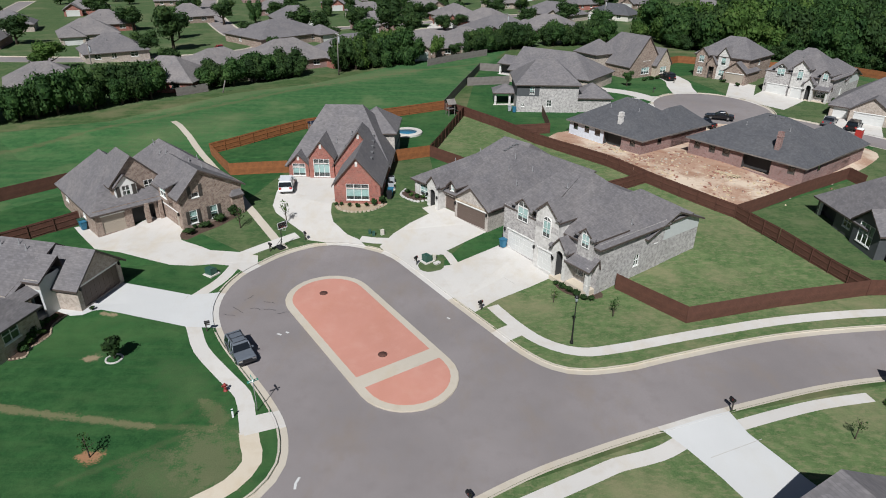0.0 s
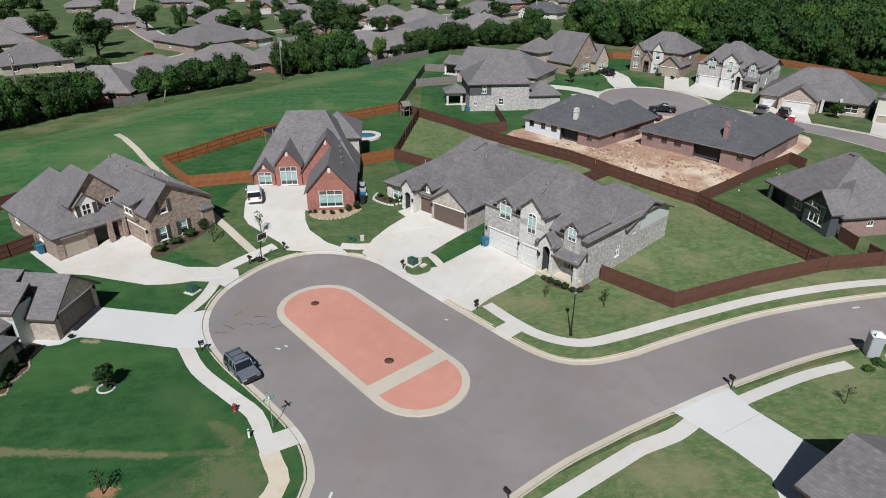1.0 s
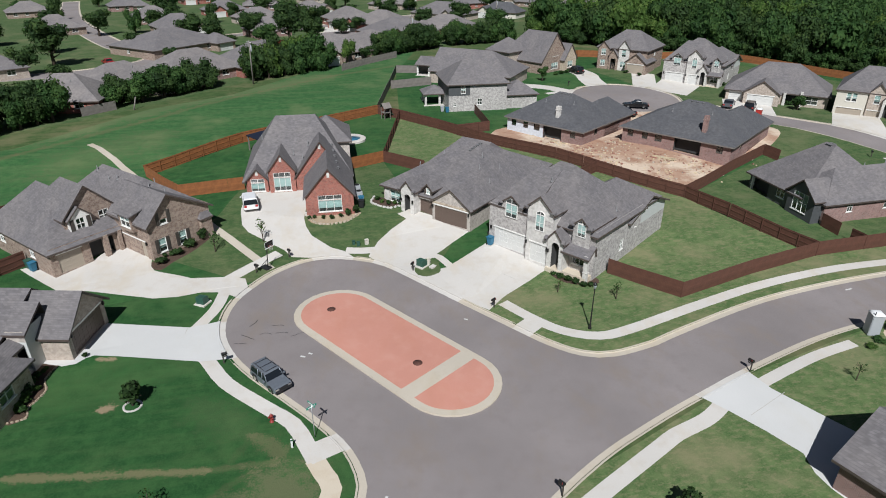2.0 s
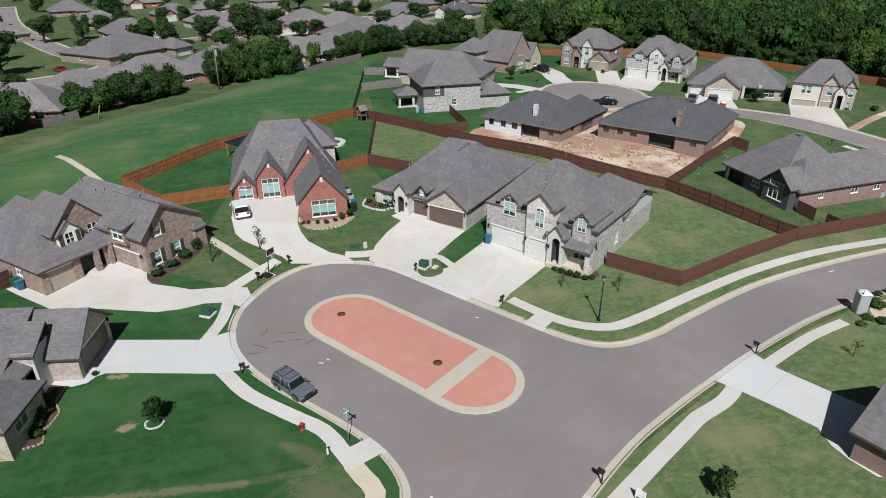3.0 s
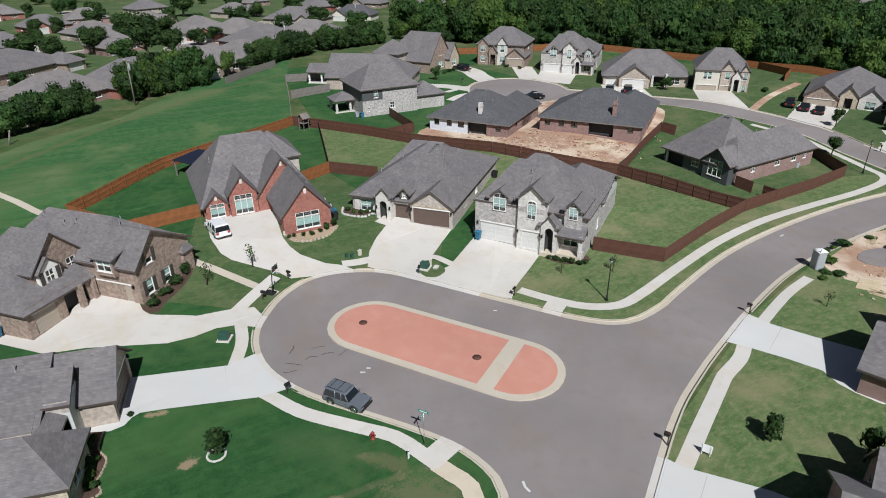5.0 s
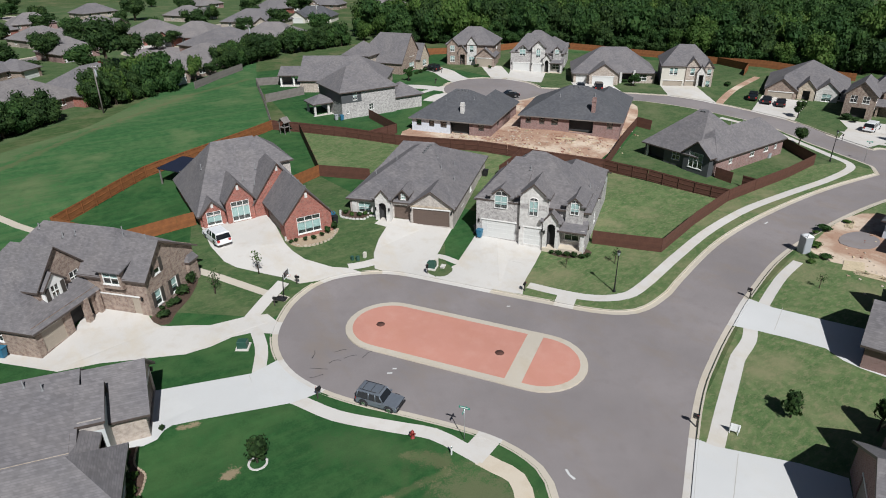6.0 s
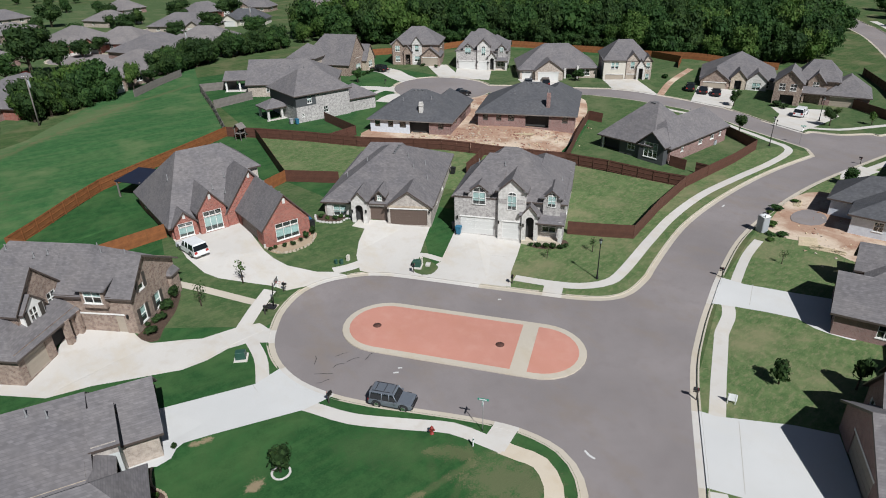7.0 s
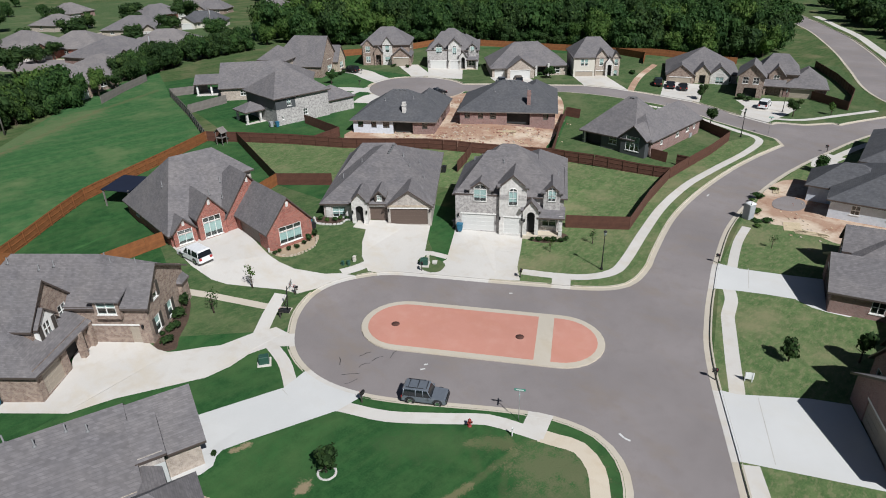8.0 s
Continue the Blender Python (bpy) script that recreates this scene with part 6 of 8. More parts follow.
# ---- trees, shrubs, woods ----
def crown_mesh(seed, lumps, leaves, spread, leaf, flat=0.75):
    """Points of a crown: several lumps, each a shell of small leaf clumps with gaps; returns vertices and quads about the origin, radius about 1."""
    rng = np.random.default_rng(seed)
    vs, fs = [], []
    centres = [np.array((0, 0, 0.0))] + [np.array((math.cos(a) * r, math.sin(a) * r, z)) for a, r, z in zip(rng.uniform(0, 6.28, lumps), rng.uniform(0.25, spread, lumps), rng.uniform(-0.35, 0.55, lumps))]
    for k, c in enumerate(centres):
        rad = rng.uniform(0.38, 0.6) if k else 0.7
        n0, rings, turns = len(vs), 4, 7
        for i in range(1, rings):
            for j in range(turns):
                up, a = math.pi * i / rings, 2 * math.pi * (j + 0.5 * i) / turns
                vs.append(c + np.array((math.sin(up) * math.cos(a), math.sin(up) * math.sin(a), math.cos(up) * flat)) * rad * rng.uniform(0.66, 0.86))
        for i in range(rings - 2):
            for j in range(turns):
                fs.append((n0 + i * turns + j, n0 + i * turns + (j + 1) % turns, n0 + (i + 1) * turns + (j + 1) % turns, n0 + (i + 1) * turns + j))
        fs.append(tuple(n0 + j for j in range(turns)))
        for _ in range(leaves // len(centres)):
            d = rng.normal(size=3)
            d /= np.linalg.norm(d)
            p = c + d * rad * rng.uniform(0.72, 1.08) * np.array((1, 1, flat))
            n = d + rng.normal(size=3) * 0.4
            n /= np.linalg.norm(n)
            a = np.cross(n, rng.normal(size=3))
            a /= np.linalg.norm(a)
            b = np.cross(n, a)
            s = leaf * rng.uniform(0.6, 1.3)
            q = [p + a * s * ca + b * s * cb for ca, cb in ((-1, -0.3), (0.1, -0.75), (1, 0.2), (-0.1, 0.8))]
            i = len(vs)
            vs += q
            fs.append((i, i + 1, i + 2, i + 3))
    return np.array(vs), fs


CROWNS = [crown_mesh(s, 11, 1700, 0.74, 0.068) for s in range(7)]
SHRUBS = [crown_mesh(20 + s, 4, 260, 0.5, 0.15, 0.9) for s in range(3)]


def mesh_of(name, v, f, mats):
    me = bpy.data.meshes.new(name)
    me.from_pydata(v.tolist(), [], f)
    for m in mats:
        me.materials.append(m)
    return me


def tree(x, y, height, radius, leaf, label, seed=0, crown_low=0.35, category="tree", lean=0.0):
    """A tapered trunk with limbs and a crown of leaf clumps."""
    rng = random.Random(seed)
    t = thing("tree", x, y, level(x, y), rng.uniform(0, 360), label, category)
    bm = bmesh.new()
    zc = height * (crown_low + 1) / 2
    tube(bm, [(0, 0, -0.2), (0.02 * height * lean, 0, height * 0.2), (0.04 * height * lean, 0.01 * height, zc), (0, 0, height * 0.85)], [radius * 0.09, radius * 0.07, radius * 0.045, 0.015], 7)
    for i in range(6):
        a = i * 2.4 + rng.random()
        z = height * (crown_low * 0.85 + 0.07 * i)
        r = radius * rng.uniform(0.5, 0.85)
        tube(bm, [(0, 0, z), (math.cos(a) * r * 0.5, math.sin(a) * r * 0.5, z + height * 0.08), (math.cos(a) * r, math.sin(a) * r, z + height * 0.2)], [radius * 0.04, radius * 0.025, 0.008], 5)
    part("trunk", bm, BARK, t)
    v, f = CROWNS[seed % len(CROWNS)] if radius > 1.2 else SHRUBS[seed % len(SHRUBS)]
    hz = height * (1 - crown_low) / 2
    w = v * np.array((radius / 1.15, radius / 1.15, hz / (0.76 if height > 4 else 0.85))) + np.array((0, 0, zc))
    if radius < 1.0:
        leaves = [q for q in f if max(q) - min(q) == 3 and len(q) == 4][::3]
        w = np.array([w[i] for q in leaves for i in q]).reshape(-1, 4, 3)
        w = (w.mean(axis=1, keepdims=True) + (w - w.mean(axis=1, keepdims=True)) * 0.75).reshape(-1, 3)
        f = [(4 * i, 4 * i + 1, 4 * i + 2, 4 * i + 3) for i in range(len(w) // 4)]
    me = mesh_of("crown", w, f, [leaf])
    o = new("crown", me)
    o.parent = t
    return t


def shrub(x, y, r, h, leaf, label="rounded green shrub in the planting bed", seed=0):
    t = thing("shrub", x, y, level(x, y), seed * 47, label, "shrub", "shrubs")
    v, f = SHRUBS[seed % len(SHRUBS)]
    me = mesh_of("foliage", v * np.array((r, r, h * 0.55)) + np.array((0, 0, h * 0.5)), f, [leaf])
    o = new("foliage", me)
    o.parent = t
    bm = bmesh.new()
    for i in range(4):
        a = i * 1.6
        tube(bm, [(0, 0, -0.05), (math.cos(a) * r * 0.4, math.sin(a) * r * 0.4, h * 0.6)], [0.03, 0.01], 5)
    part("stem", bm, BARK, t)
    return t


def woods(name, spots, mats, label, seed):
    """Many trees as one mass: crowns and trunks joined, each crown with its own size, turn and tone."""
    rng = np.random.default_rng(seed)
    V, F, M, n = [], [], [], 0
    for x, y, h, r in spots:
        v, f = CROWNS[rng.integers(len(CROWNS))]
        a = rng.uniform(0, 6.28)
        c, s = math.cos(a), math.sin(a)
        q = v @ np.array(((c, s, 0), (-s, c, 0), (0, 0, 1)))
        q = q * np.array((r / 1.15, r / 1.15, h * 0.66)) + np.array((x, y, level(x, y) + h * 0.48))
        V.append(q)
        F += [tuple(i + n for i in p) for p in f]
        M += [int(rng.integers(len(mats)))] * len(f)
        n += len(q)
        V.append(np.array([(x + 0.25 * math.cos(j * 1.57), y + 0.25 * math.sin(j * 1.57), level(x, y) + z) for z in (-0.3, h * 0.6) for j in range(4)]))
        F += [(j + n, (j + 1) % 4 + n, 4 + (j + 1) % 4 + n, 4 + j + n) for j in range(4)]
        M += [len(mats)] * 4
        n += 8
    me = mesh_of(name, np.concatenate(V), F, [*mats, BARK])
    me.polygons.foreach_set("material_index", np.array(M, dtype=np.int32))
    return tagged(new(name, me), label, "trees", "", "stuff")


def scatter(poly, spacing, h, r, seed):
    rng = np.random.default_rng(seed)
    xs, ys = [p[0] for p in poly], [p[1] for p in poly]
    out = []
    y = min(ys)
    while y < max(ys):
        x = min(xs)
        while x < max(xs):
            px, py = x + rng.uniform(-0.45, 0.45) * spacing, y + rng.uniform(-0.45, 0.45) * spacing
            if inside(poly, px, py):
                k = rng.uniform(0.62, 1.32)
                out.append((px, py, h * k, r * k * rng.uniform(0.85, 1.15)))
            x += spacing
        y += spacing
    return out


WOOD_EDGE = [(56, 207), (66, 193), (82, 177), (98, 165), (111, 147), (120, 130), (126, 114), (131, 99), (138, 88), (150, 80), (172, 84), (196, 104), (220, 140), (190, 200), (140, 248), (108, 242), (80, 226)]
woods("woodland", scatter(WOOD_EDGE, 6.8, 9.6, 5.0, 3), [LEAF_DARK, LEAF_MID, LEAF_MID, LEAF_LIGHT], "dense green broadleaf woods behind the houses", 5)
EDGE_LINE = WOOD_EDGE[1:11]
FAR_WOOD = [(128, 262), (140, 250), (192, 202), (216, 172), (300, 210), (420, 300), (420, 420), (240, 520), (150, 420), (132, 320)]
woods("far_woodland", scatter(FAR_WOOD, 13.5, 10.5, 9.0, 4), [LEAF_DARK, LEAF_DARK, LEAF_MID], "distant dark green woods", 6)


# ---- hedgerow between the meadow and the older streets ----
def along(points, spacing, rows, h, r, seed):
    rng = np.random.default_rng(seed)
    out = []
    for (xa, ya), (xb, yb) in zip(points, points[1:]):
        d = Vector((xb - xa, yb - ya))
        n = d.normalized()
        for k in range(rows):
            for i in range(max(1, int(d.length / spacing))):
                s = (i + rng.uniform(0.1, 0.9)) * spacing
                q = rng.uniform(0.7, 1.2)
                out.append((xa + n.x * s - n.y * (k * r * 1.1 + 2.0), ya + n.y * s + n.x * (k * r * 1.1 + 2.0), h * q, r * q))
    return out


woods("undergrowth", along(EDGE_LINE, 2.4, 2, 3.4, 2.4, 7), [LEAF_DARK, LEAF_MID], "low thicket along the foot of the woods", 17)
woods("hedgerow", along([(-135, 84), (-90, 100), (-75, 105.0), (-61, 117.0), (-53.5, 125.0)], 3.2, 2, 7.0, 3.4, 1), [LEAF_DARK, LEAF_MID, LEAF_DARK], "tall dark green hedgerow along the meadow", 8)
woods("hedgerow", along([(-49.0, 129.6), (-41.0, 137.0), (-29.0, 148.4)], 2.8, 2, 5.2, 2.9, 2), [LEAF_DARK, LEAF_DARK, LEAF_MID], "dark green hedgerow behind the gardens", 9)
woods("hedgerow", along([(-23.6, 150.4), (-13.6, 158.0), (-4.4, 164.2)], 2.7, 2, 7.4, 3.5, 3), [LEAF_MID, LEAF_LIGHT, LEAF_DARK], "bright green thicket at the edge of the meadow", 10)
woods("hedgerow", along([(9.0, 177.0), (19.0, 184.0), (30.0, 192.0), (56, 198)], 3.0, 2, 6.2, 3.2, 4), [LEAF_DARK, LEAF_MID, LEAF_DARK], "green hedgerow running to the woods", 11)
fence([(-3.6, 160.6), (4.0, 169.0), (12.4, 177.2)], 1.7, FENCE_GREY, "weathered grey board fence behind the old gardens")
fence([(-53.4, 125.6), (-48.6, 130.2)], 1.7, FENCE_GREY, "weathered grey board fence by the hedgerow")


# ---- older houses beyond the meadow ----
def old_house(x, y, turn, w, d, wall, roofing, label, seed):
    rng = random.Random(seed)
    h = house("house", x, y, turn, label, 0.0)
    ops = [("f", "v", w * 0.14, 0.9, 1.4, 1.3), ("f", "v", w * 0.40, 0.9, 1.2, 1.3), ("f", "v", w * 0.7, 0.9, 1.8, 1.5), ("r", "v", d * 0.3, 0.9, 1.2, 1.3), ("l", "v", d * 0.4, 0.9, 1.2, 1.3)]
    wing(h, 0, w, 0, d, 2.65, (3.9 if w > 17 else 3.4) + rng.uniform(-0.3, 0.5), wall, ops, axis="x" if w > d else "y", ends=(1, 1), roofing=roofing, over=0.5)
    if rng.random() < 0.75:
        a = rng.choice((0.0, w - 6.4))
        wing(h, a, a + 6.4, -3.2, 5, 2.6, 2.1, wall, [("f", "g", 0.8, 0, 4.8, 2.1, DOOR_GREY)], axis="y", ends=(rng.choice((0, 1)), 1), roofing=roofing, over=0.45)
    vent_pipe(h, w * 0.4, d * 0.3, 4.7), vent_pipe(h, w * 0.62, d * 0.34, 4.9)
    return h


OLD = [(-89.0, 159.6, 35, 15, 12), (-85.0, 122.0, 33, 14, 11), (-65.5, 129.6, -6, 14.5, 11), (-51.2, 189.6, 47, 18.5, 16), (-52.0, 137.4, 45, 13, 11), (-40.6, 150.2, 40, 14, 11), (-25.6, 158.6, 38, 14, 11.5),
       (-8.6, 171.0, 26, 12.6, 11), (3.6, 182.4, 28, 12, 11), (13.6, 205.6, 24, 16, 13), (6.6, 238.0, -44, 14, 12), (-3.0, 258.0, -70, 15, 12), (34.6, 268.0, -48, 17, 12), (60.4, 268.6, -42, 16.5, 9.5), (27.4, 222.0, -40, 14, 11),
       (86.0, 312.0, -50, 14, 10), (106.6, 294.6, -52, 16, 11), (-38.0, 312.0, 5, 16, 12), (60.6, 300.0, 20, 18, 11), (96.0, 330.0, 30, 18, 12), (-112.0, 190.0, 32, 16, 13), (-140.0, 178.0, 20, 16, 12), (-118.0, 214.0, 32, 16, 13), (-98.0, 238.0, 34, 15, 12), (-150.0, 210.0, 25, 16, 12),
       (-118.0, 136.0, 30, 15, 12), (-152.0, 132.0, 18, 15, 12), (-60.0, 236.0, 25, 16, 12), (-34.0, 258.0, 28, 16, 12), (-74.0, 268.0, 25, 15, 12), (-50.0, 290.0, 25, 16, 12), (-14.0, 284.0, 20, 15, 12), (24.0, 300.0, 30, 16, 12), (-96.0, 320.0, 20, 16, 12), (-150.0, 262.0, 24, 16, 12), (-130.0, 300.0, 24, 16, 12),
       (-10.0, 340.0, 24, 16, 12), (40.0, 345.0, 24, 16, 12), (-70.0, 350.0, 20, 16, 12), (-180.0, 190.0, 24, 16, 12), (-190.0, 240.0, 24, 16, 12), (-28.0, 222.0, 25, 13, 11)]
WALLS = [BRICK_TAN, BRICK_ROSE, BRICK_RED, BRICK_BROWN]
for i, (x, y, a, w, d) in enumerate(OLD):
    if 2 < i < 15 and i != 13:
        c, s = math.cos(radians(a)), math.sin(radians(a))
        x, y, w, d = x - 0.18 * w * c + 0.12 * d * s, y - 0.18 * w * s - 0.12 * d * c, w * 1.36, d * 1.24
    k = 2 if i in (2, 11) else i % 4
    if i == 13:
        old_house(x, y, a, w, d, STUCCO, ROOF_DARK, "older house with slate-blue roof and white walls", i)
    else:
        old_house(x, y, a, w, d, WALLS[k], ROOF_BROWN if i % 3 else ROOF_GREY, ("older single-storey tan brick house with brown-grey shingle roof", "older single-storey rose brick house with brown-grey shingle roof", "older red brick house with brown-grey hip roof", "older brown brick house with brown-grey hip roof")[k], i)

for x, y, a in ((244.0, 134.0, 20), (262.0, 160.0, 25), (272.0, 128.0, 20), (300.0, 170.0, 25)):
    old_house(x, y, a, 22, 14, STUCCO, ROOF_BROWN, "distant pale-walled house beyond the woods", int(x))

# ---- houses across the through street ----
e = house("house", 27.1, 27.1, -160.0, "rose-brown brick house with gabled garage and shaded drive", 0.0)
wing(e, 0, 8.2, 0, 15, 2.6, 2.0, BRICK_ROSE, [("f", "g", 1.6, 0, 4.9, 2.1, DOOR_BROWN), ("r", "v", 3.4, 0.7, 1.2, 1.4)], axis="y", ends=(0, 1), over=0.45)
wing(e, 4.4, 12.0, 6.4, 16, 2.6, 2.4, BRICK_ROSE, [("r", "v", 4, 0.8, 1.4, 1.4), ("f", "o", 5.2, 0, 1.6, 2.4)], axis="x", ends=(1, 1), over=0.45)
wing(e, -6.6, 0.5, 2.6, 12.0, 2.7, 2.6, BRICK_ROSE, [("l", "v", 3, 0.9, 1.2, 1.3)], axis="x", ends=(1, 1), over=0.4)
wing(e, -4.8, -1.4, 1.6, 8.0, 2.9, 2.0, BRICK_ROSE, [("f", "v", 0.8, 0.8, 1.4, 1.4)], axis="y", ends=(0, 1), over=0.3)
for px, py in ((3.2, 5.0), (5.6, 8.0), (7.0, 12.0)):
    vent_pipe(e, px, py, 4.5)
e = house("house", 6.4, 18.4, -148.0, "grey-roofed brick house with double garage and shaded drive", 0.0)
wing(e, -0.6, 9.4, 0, 12.0, 2.6, 3.1, BRICK_ROSE, [("f", "g", 2.6, 0, 4.9, 2.1, DOOR_TAN), ("l", "v", 3.0, 0.9, 1.2, 1.3)], axis="y", ends=(0, 1), over=0.4)
wing(e, -3.2, 1.4, 2.0, 9.5, 2.7, 2.7, BRICK_ROSE, [("f", "v", 0.9, 0.8, 1.4, 1.4)], axis="y", ends=(0, 1), over=0.35)
wing(e, -5.6, -2.4, 3.6, 9.0, 2.6, 2.2, BRICK_ROSE, [("f", "v", 0.9, 0.8, 1.4, 1.4)], axis="y", ends=(0, 1), over=0.3)
wing(e, -9.0, 3.0, 6.2, 14.0, 2.6, 3.0, BRICK_ROSE, [("f", "v", 1.0, 0.9, 1.4, 1.3), ("l", "v", 3.0, 0.9, 1.2, 1.3)], axis="x", ends=(1, 1), over=0.4)
e = house("house", 58.4, 35.0, -168.0, "half-built house in pale weather wrap under a dark roof", 0.0)
wing(e, 0, 15.2, 0, 15, 2.8, 3.6, HOUSE_WRAP, [("r", "v", 2.4, 0.9, 1.0, 1.2), ("r", "v", 6.4, 0.9, 1.6, 1.4), ("f", "o", 6.0, 0, 4.8, 2.2), ("f", "v", 12.0, 0.9, 1.2, 1.3)], axis="x", ends=(1, 1), roofing=ROOF_DARK, over=0.5)
wing(e, 3.6, 10.4, -3.0, 6, 2.7, 2.4, HOUSE_WRAP, [("f", "o", 1.0, 0, 4.8, 2.2)], axis="y", ends=(1, 1), roofing=ROOF_DARK, over=0.5)
e = house("house", 80.6, 36.2, -171.0, "grey-roofed house beside the through street", 0.0)
wing(e, 0, 18.6, 0, 13, 2.8, 3.4, BRICK_TAN, [("r", "v", 4, 0.9, 1.2, 1.3), ("f", "v", 12, 0.9, 1.4, 1.3), ("f", "g", 5, 0, 4.8, 2.1, DOOR_TAN)], axis="x", ends=(1, 1), roofing=ROOF_DARK, over=0.5)


# ---- trees that stand alone ----
LONE = [(-75.4, 181.0, 11.5, 5.6, LEAF_DARK), (-16.6, 205.6, 12.0, 6.0, LEAF_DARK), (-23.0, 198.0, 7.0, 4.4, LEAF_MID), (-9.4, 207.6, 8.0, 4.0, LEAF_DARK), (-78, 170, 6.5, 3.4, LEAF_DARK), (-94, 152, 6.5, 4.6, LEAF_LIGHT), (-83, 205, 7, 4, LEAF_DARK),
        (-47, 218, 8, 5.2, LEAF_DARK), (-40, 214, 7, 4.4, LEAF_DARK), (-60, 200, 5.5, 3.0, LEAF_DARK), (-30, 226, 8, 4.4, LEAF_DARK), (-10, 235, 8.5, 5, LEAF_DARK), (6, 232, 5, 3.2, LEAF_DARK), (-105, 222, 8, 5, LEAF_DARK), (-125, 190, 8, 5, LEAF_DARK),
        (30, 232, 7, 4.4, LEAF_DARK), (46, 244, 8, 5, LEAF_DARK), (54, 226, 7.5, 4.6, LEAF_MID), (20, 262, 8, 5, LEAF_DARK), (-28, 275, 9, 5.5, LEAF_DARK), (-58, 255, 8, 5, LEAF_DARK), (-80, 240, 8, 5, LEAF_DARK), (-70, 300, 9, 5.6, LEAF_DARK), (-130, 250, 9, 5.5, LEAF_DARK),
        (8, 320, 9, 6, LEAF_DARK), (70, 284, 9, 6, LEAF_DARK), (50, 290, 9, 6, LEAF_DARK), (-1.6, 168.6, 6.5, 2.2, LEAF_LIGHT), (3.4, 172.6, 4.0, 2.2, LEAF_DARK), (-46, 176, 4.5, 2.6, LEAF_DARK), (-64, 150, 5.5, 3, LEAF_DARK), (-35, 205, 4.0, 3.4, LEAF_DARK)]
for i, (x, y, h, r, leaf) in enumerate(LONE):
    tree(x, y, h, r, leaf, "large broadleaf tree with a full green crown" if r > 4 else "medium broadleaf garden tree with a green crown", i, 0.22)
shrub(-19.6, 199.6, 1.9, 2.6, LEAF_RED, "large round red-leaved shrub", 1)
rs = random.Random(5)
woods("suburb_trees", [(rs.uniform(-330, 40), rs.uniform(230, 470), rs.uniform(5, 8), rs.uniform(2.8, 4.6)) for _ in range(95)] + [(rs.uniform(-330, -150), rs.uniform(130, 300), rs.uniform(6, 9), rs.uniform(3.5, 5)) for _ in range(40)], [LEAF_DARK, LEAF_DARK, LEAF_MID], "scattered street trees of the distant suburb", 13)
woods("roadside_trees", scatter([(198, 92), (224, 100), (232, 112), (214, 128), (200, 112)], 8, 8, 5.0, 14) + scatter([(180, 52), (205, 66), (242, 86), (300, 116), (330, 40), (205, 24)], 8.5, 8.5, 5.4, 15), [LEAF_DARK, LEAF_MID], "dark roadside trees beyond the curve", 14)

tree(-27.2, 42.2, 2.3, 1.15, LEAF_DARK, "small leafy tree in a ring of pale stones", 1, 0.12)
tree(8.6, 24.0, 2.5, 1.05, LEAF_DARK, "young round-crowned tree in a mulch ring", 2, 0.22)
tree(-18.6, 68.2, 3.0, 0.9, LEAF_LIGHT, "spindly young tree with sparse leaves", 3, 0.3)
tree(-23.7, 66.6, 2.6, 0.95, LEAF_MID, "young tree with sparse leaves on the lawn", 4, 0.3)
tree(29.6, 33.4, 1.9, 0.6, LEAF_MID, "thin newly planted sapling", 5, 0.4)
tree(16.2, 49.2, 2.0, 0.7, LEAF_MID, "thin newly planted sapling on the dry lawn", 6, 0.3)
tree(11.0, 51.6, 1.5, 0.6, LEAF_LIGHT, "thin sapling with few leaves", 7, 0.3)
tree(-23.7, 31.2, 2.2, 0.7, LEAF_MID, "thin sapling in bare orange earth", 8, 0.3)
tree(12.6, 19.6, 3.4, 1.1, LEAF_DARK, "dark young tree beside the house", 9, 0.2)
tree(74.4, 61.8, 3.4, 1.3, LEAF_DARK, "young street tree beside the walk", 10, 0.3)
tree(90.6, 52.6, 3.6, 1.4, LEAF_DARK, "young tree on the corner lawn", 11, 0.25)
tree(90.4, 71.4, 3.4, 1.3, LEAF_DARK, "young tree before the brick house", 12, 0.25)
tree(82.6, 106.4, 3.2, 1.6, LEAF_MID, "leafy tree by the front door", 13, 0.15)
tree(40.8, 138.6, 3.4, 1.4, LEAF_MID, "young tree by the far drive", 14, 0.2)
tree(96.8, 47.6, 2.6, 1.0, LEAF_LIGHT, "small tree near the junction", 15, 0.2)
tree(60.6, 38.0, 2.8, 1.3, LEAF_MID, "leafy small tree by the site entrance", 16, 0.1)


# ---- vehicles ----
def extrude_profile(bm, pts, w0, w1, zlim, mat=0):
    """A side outline (x, z) carried across the width; narrower towards the top between the two heights of zlim."""
    def half(z):
        k = min(max((z - zlim[0]) / (zlim[1] - zlim[0]), 0), 1)
        return w0 + (w1 - w0) * k
    a = [bm.verts.new((x, -half(z), z)) for x, z in pts]
    b = [bm.verts.new((x, half(z), z)) for x, z in pts]
    n = len(pts)
    fs = [bm.faces.new(a), bm.faces.new(b[::-1])]
    for i in range(n):
        fs.append(bm.faces.new((a[i], b[i], b[(i + 1) % n], a[(i + 1) % n])))
    for f in fs:
        f.material_index = mat
    bmesh.ops.recalc_face_normals(bm, faces=fs)
    return fs


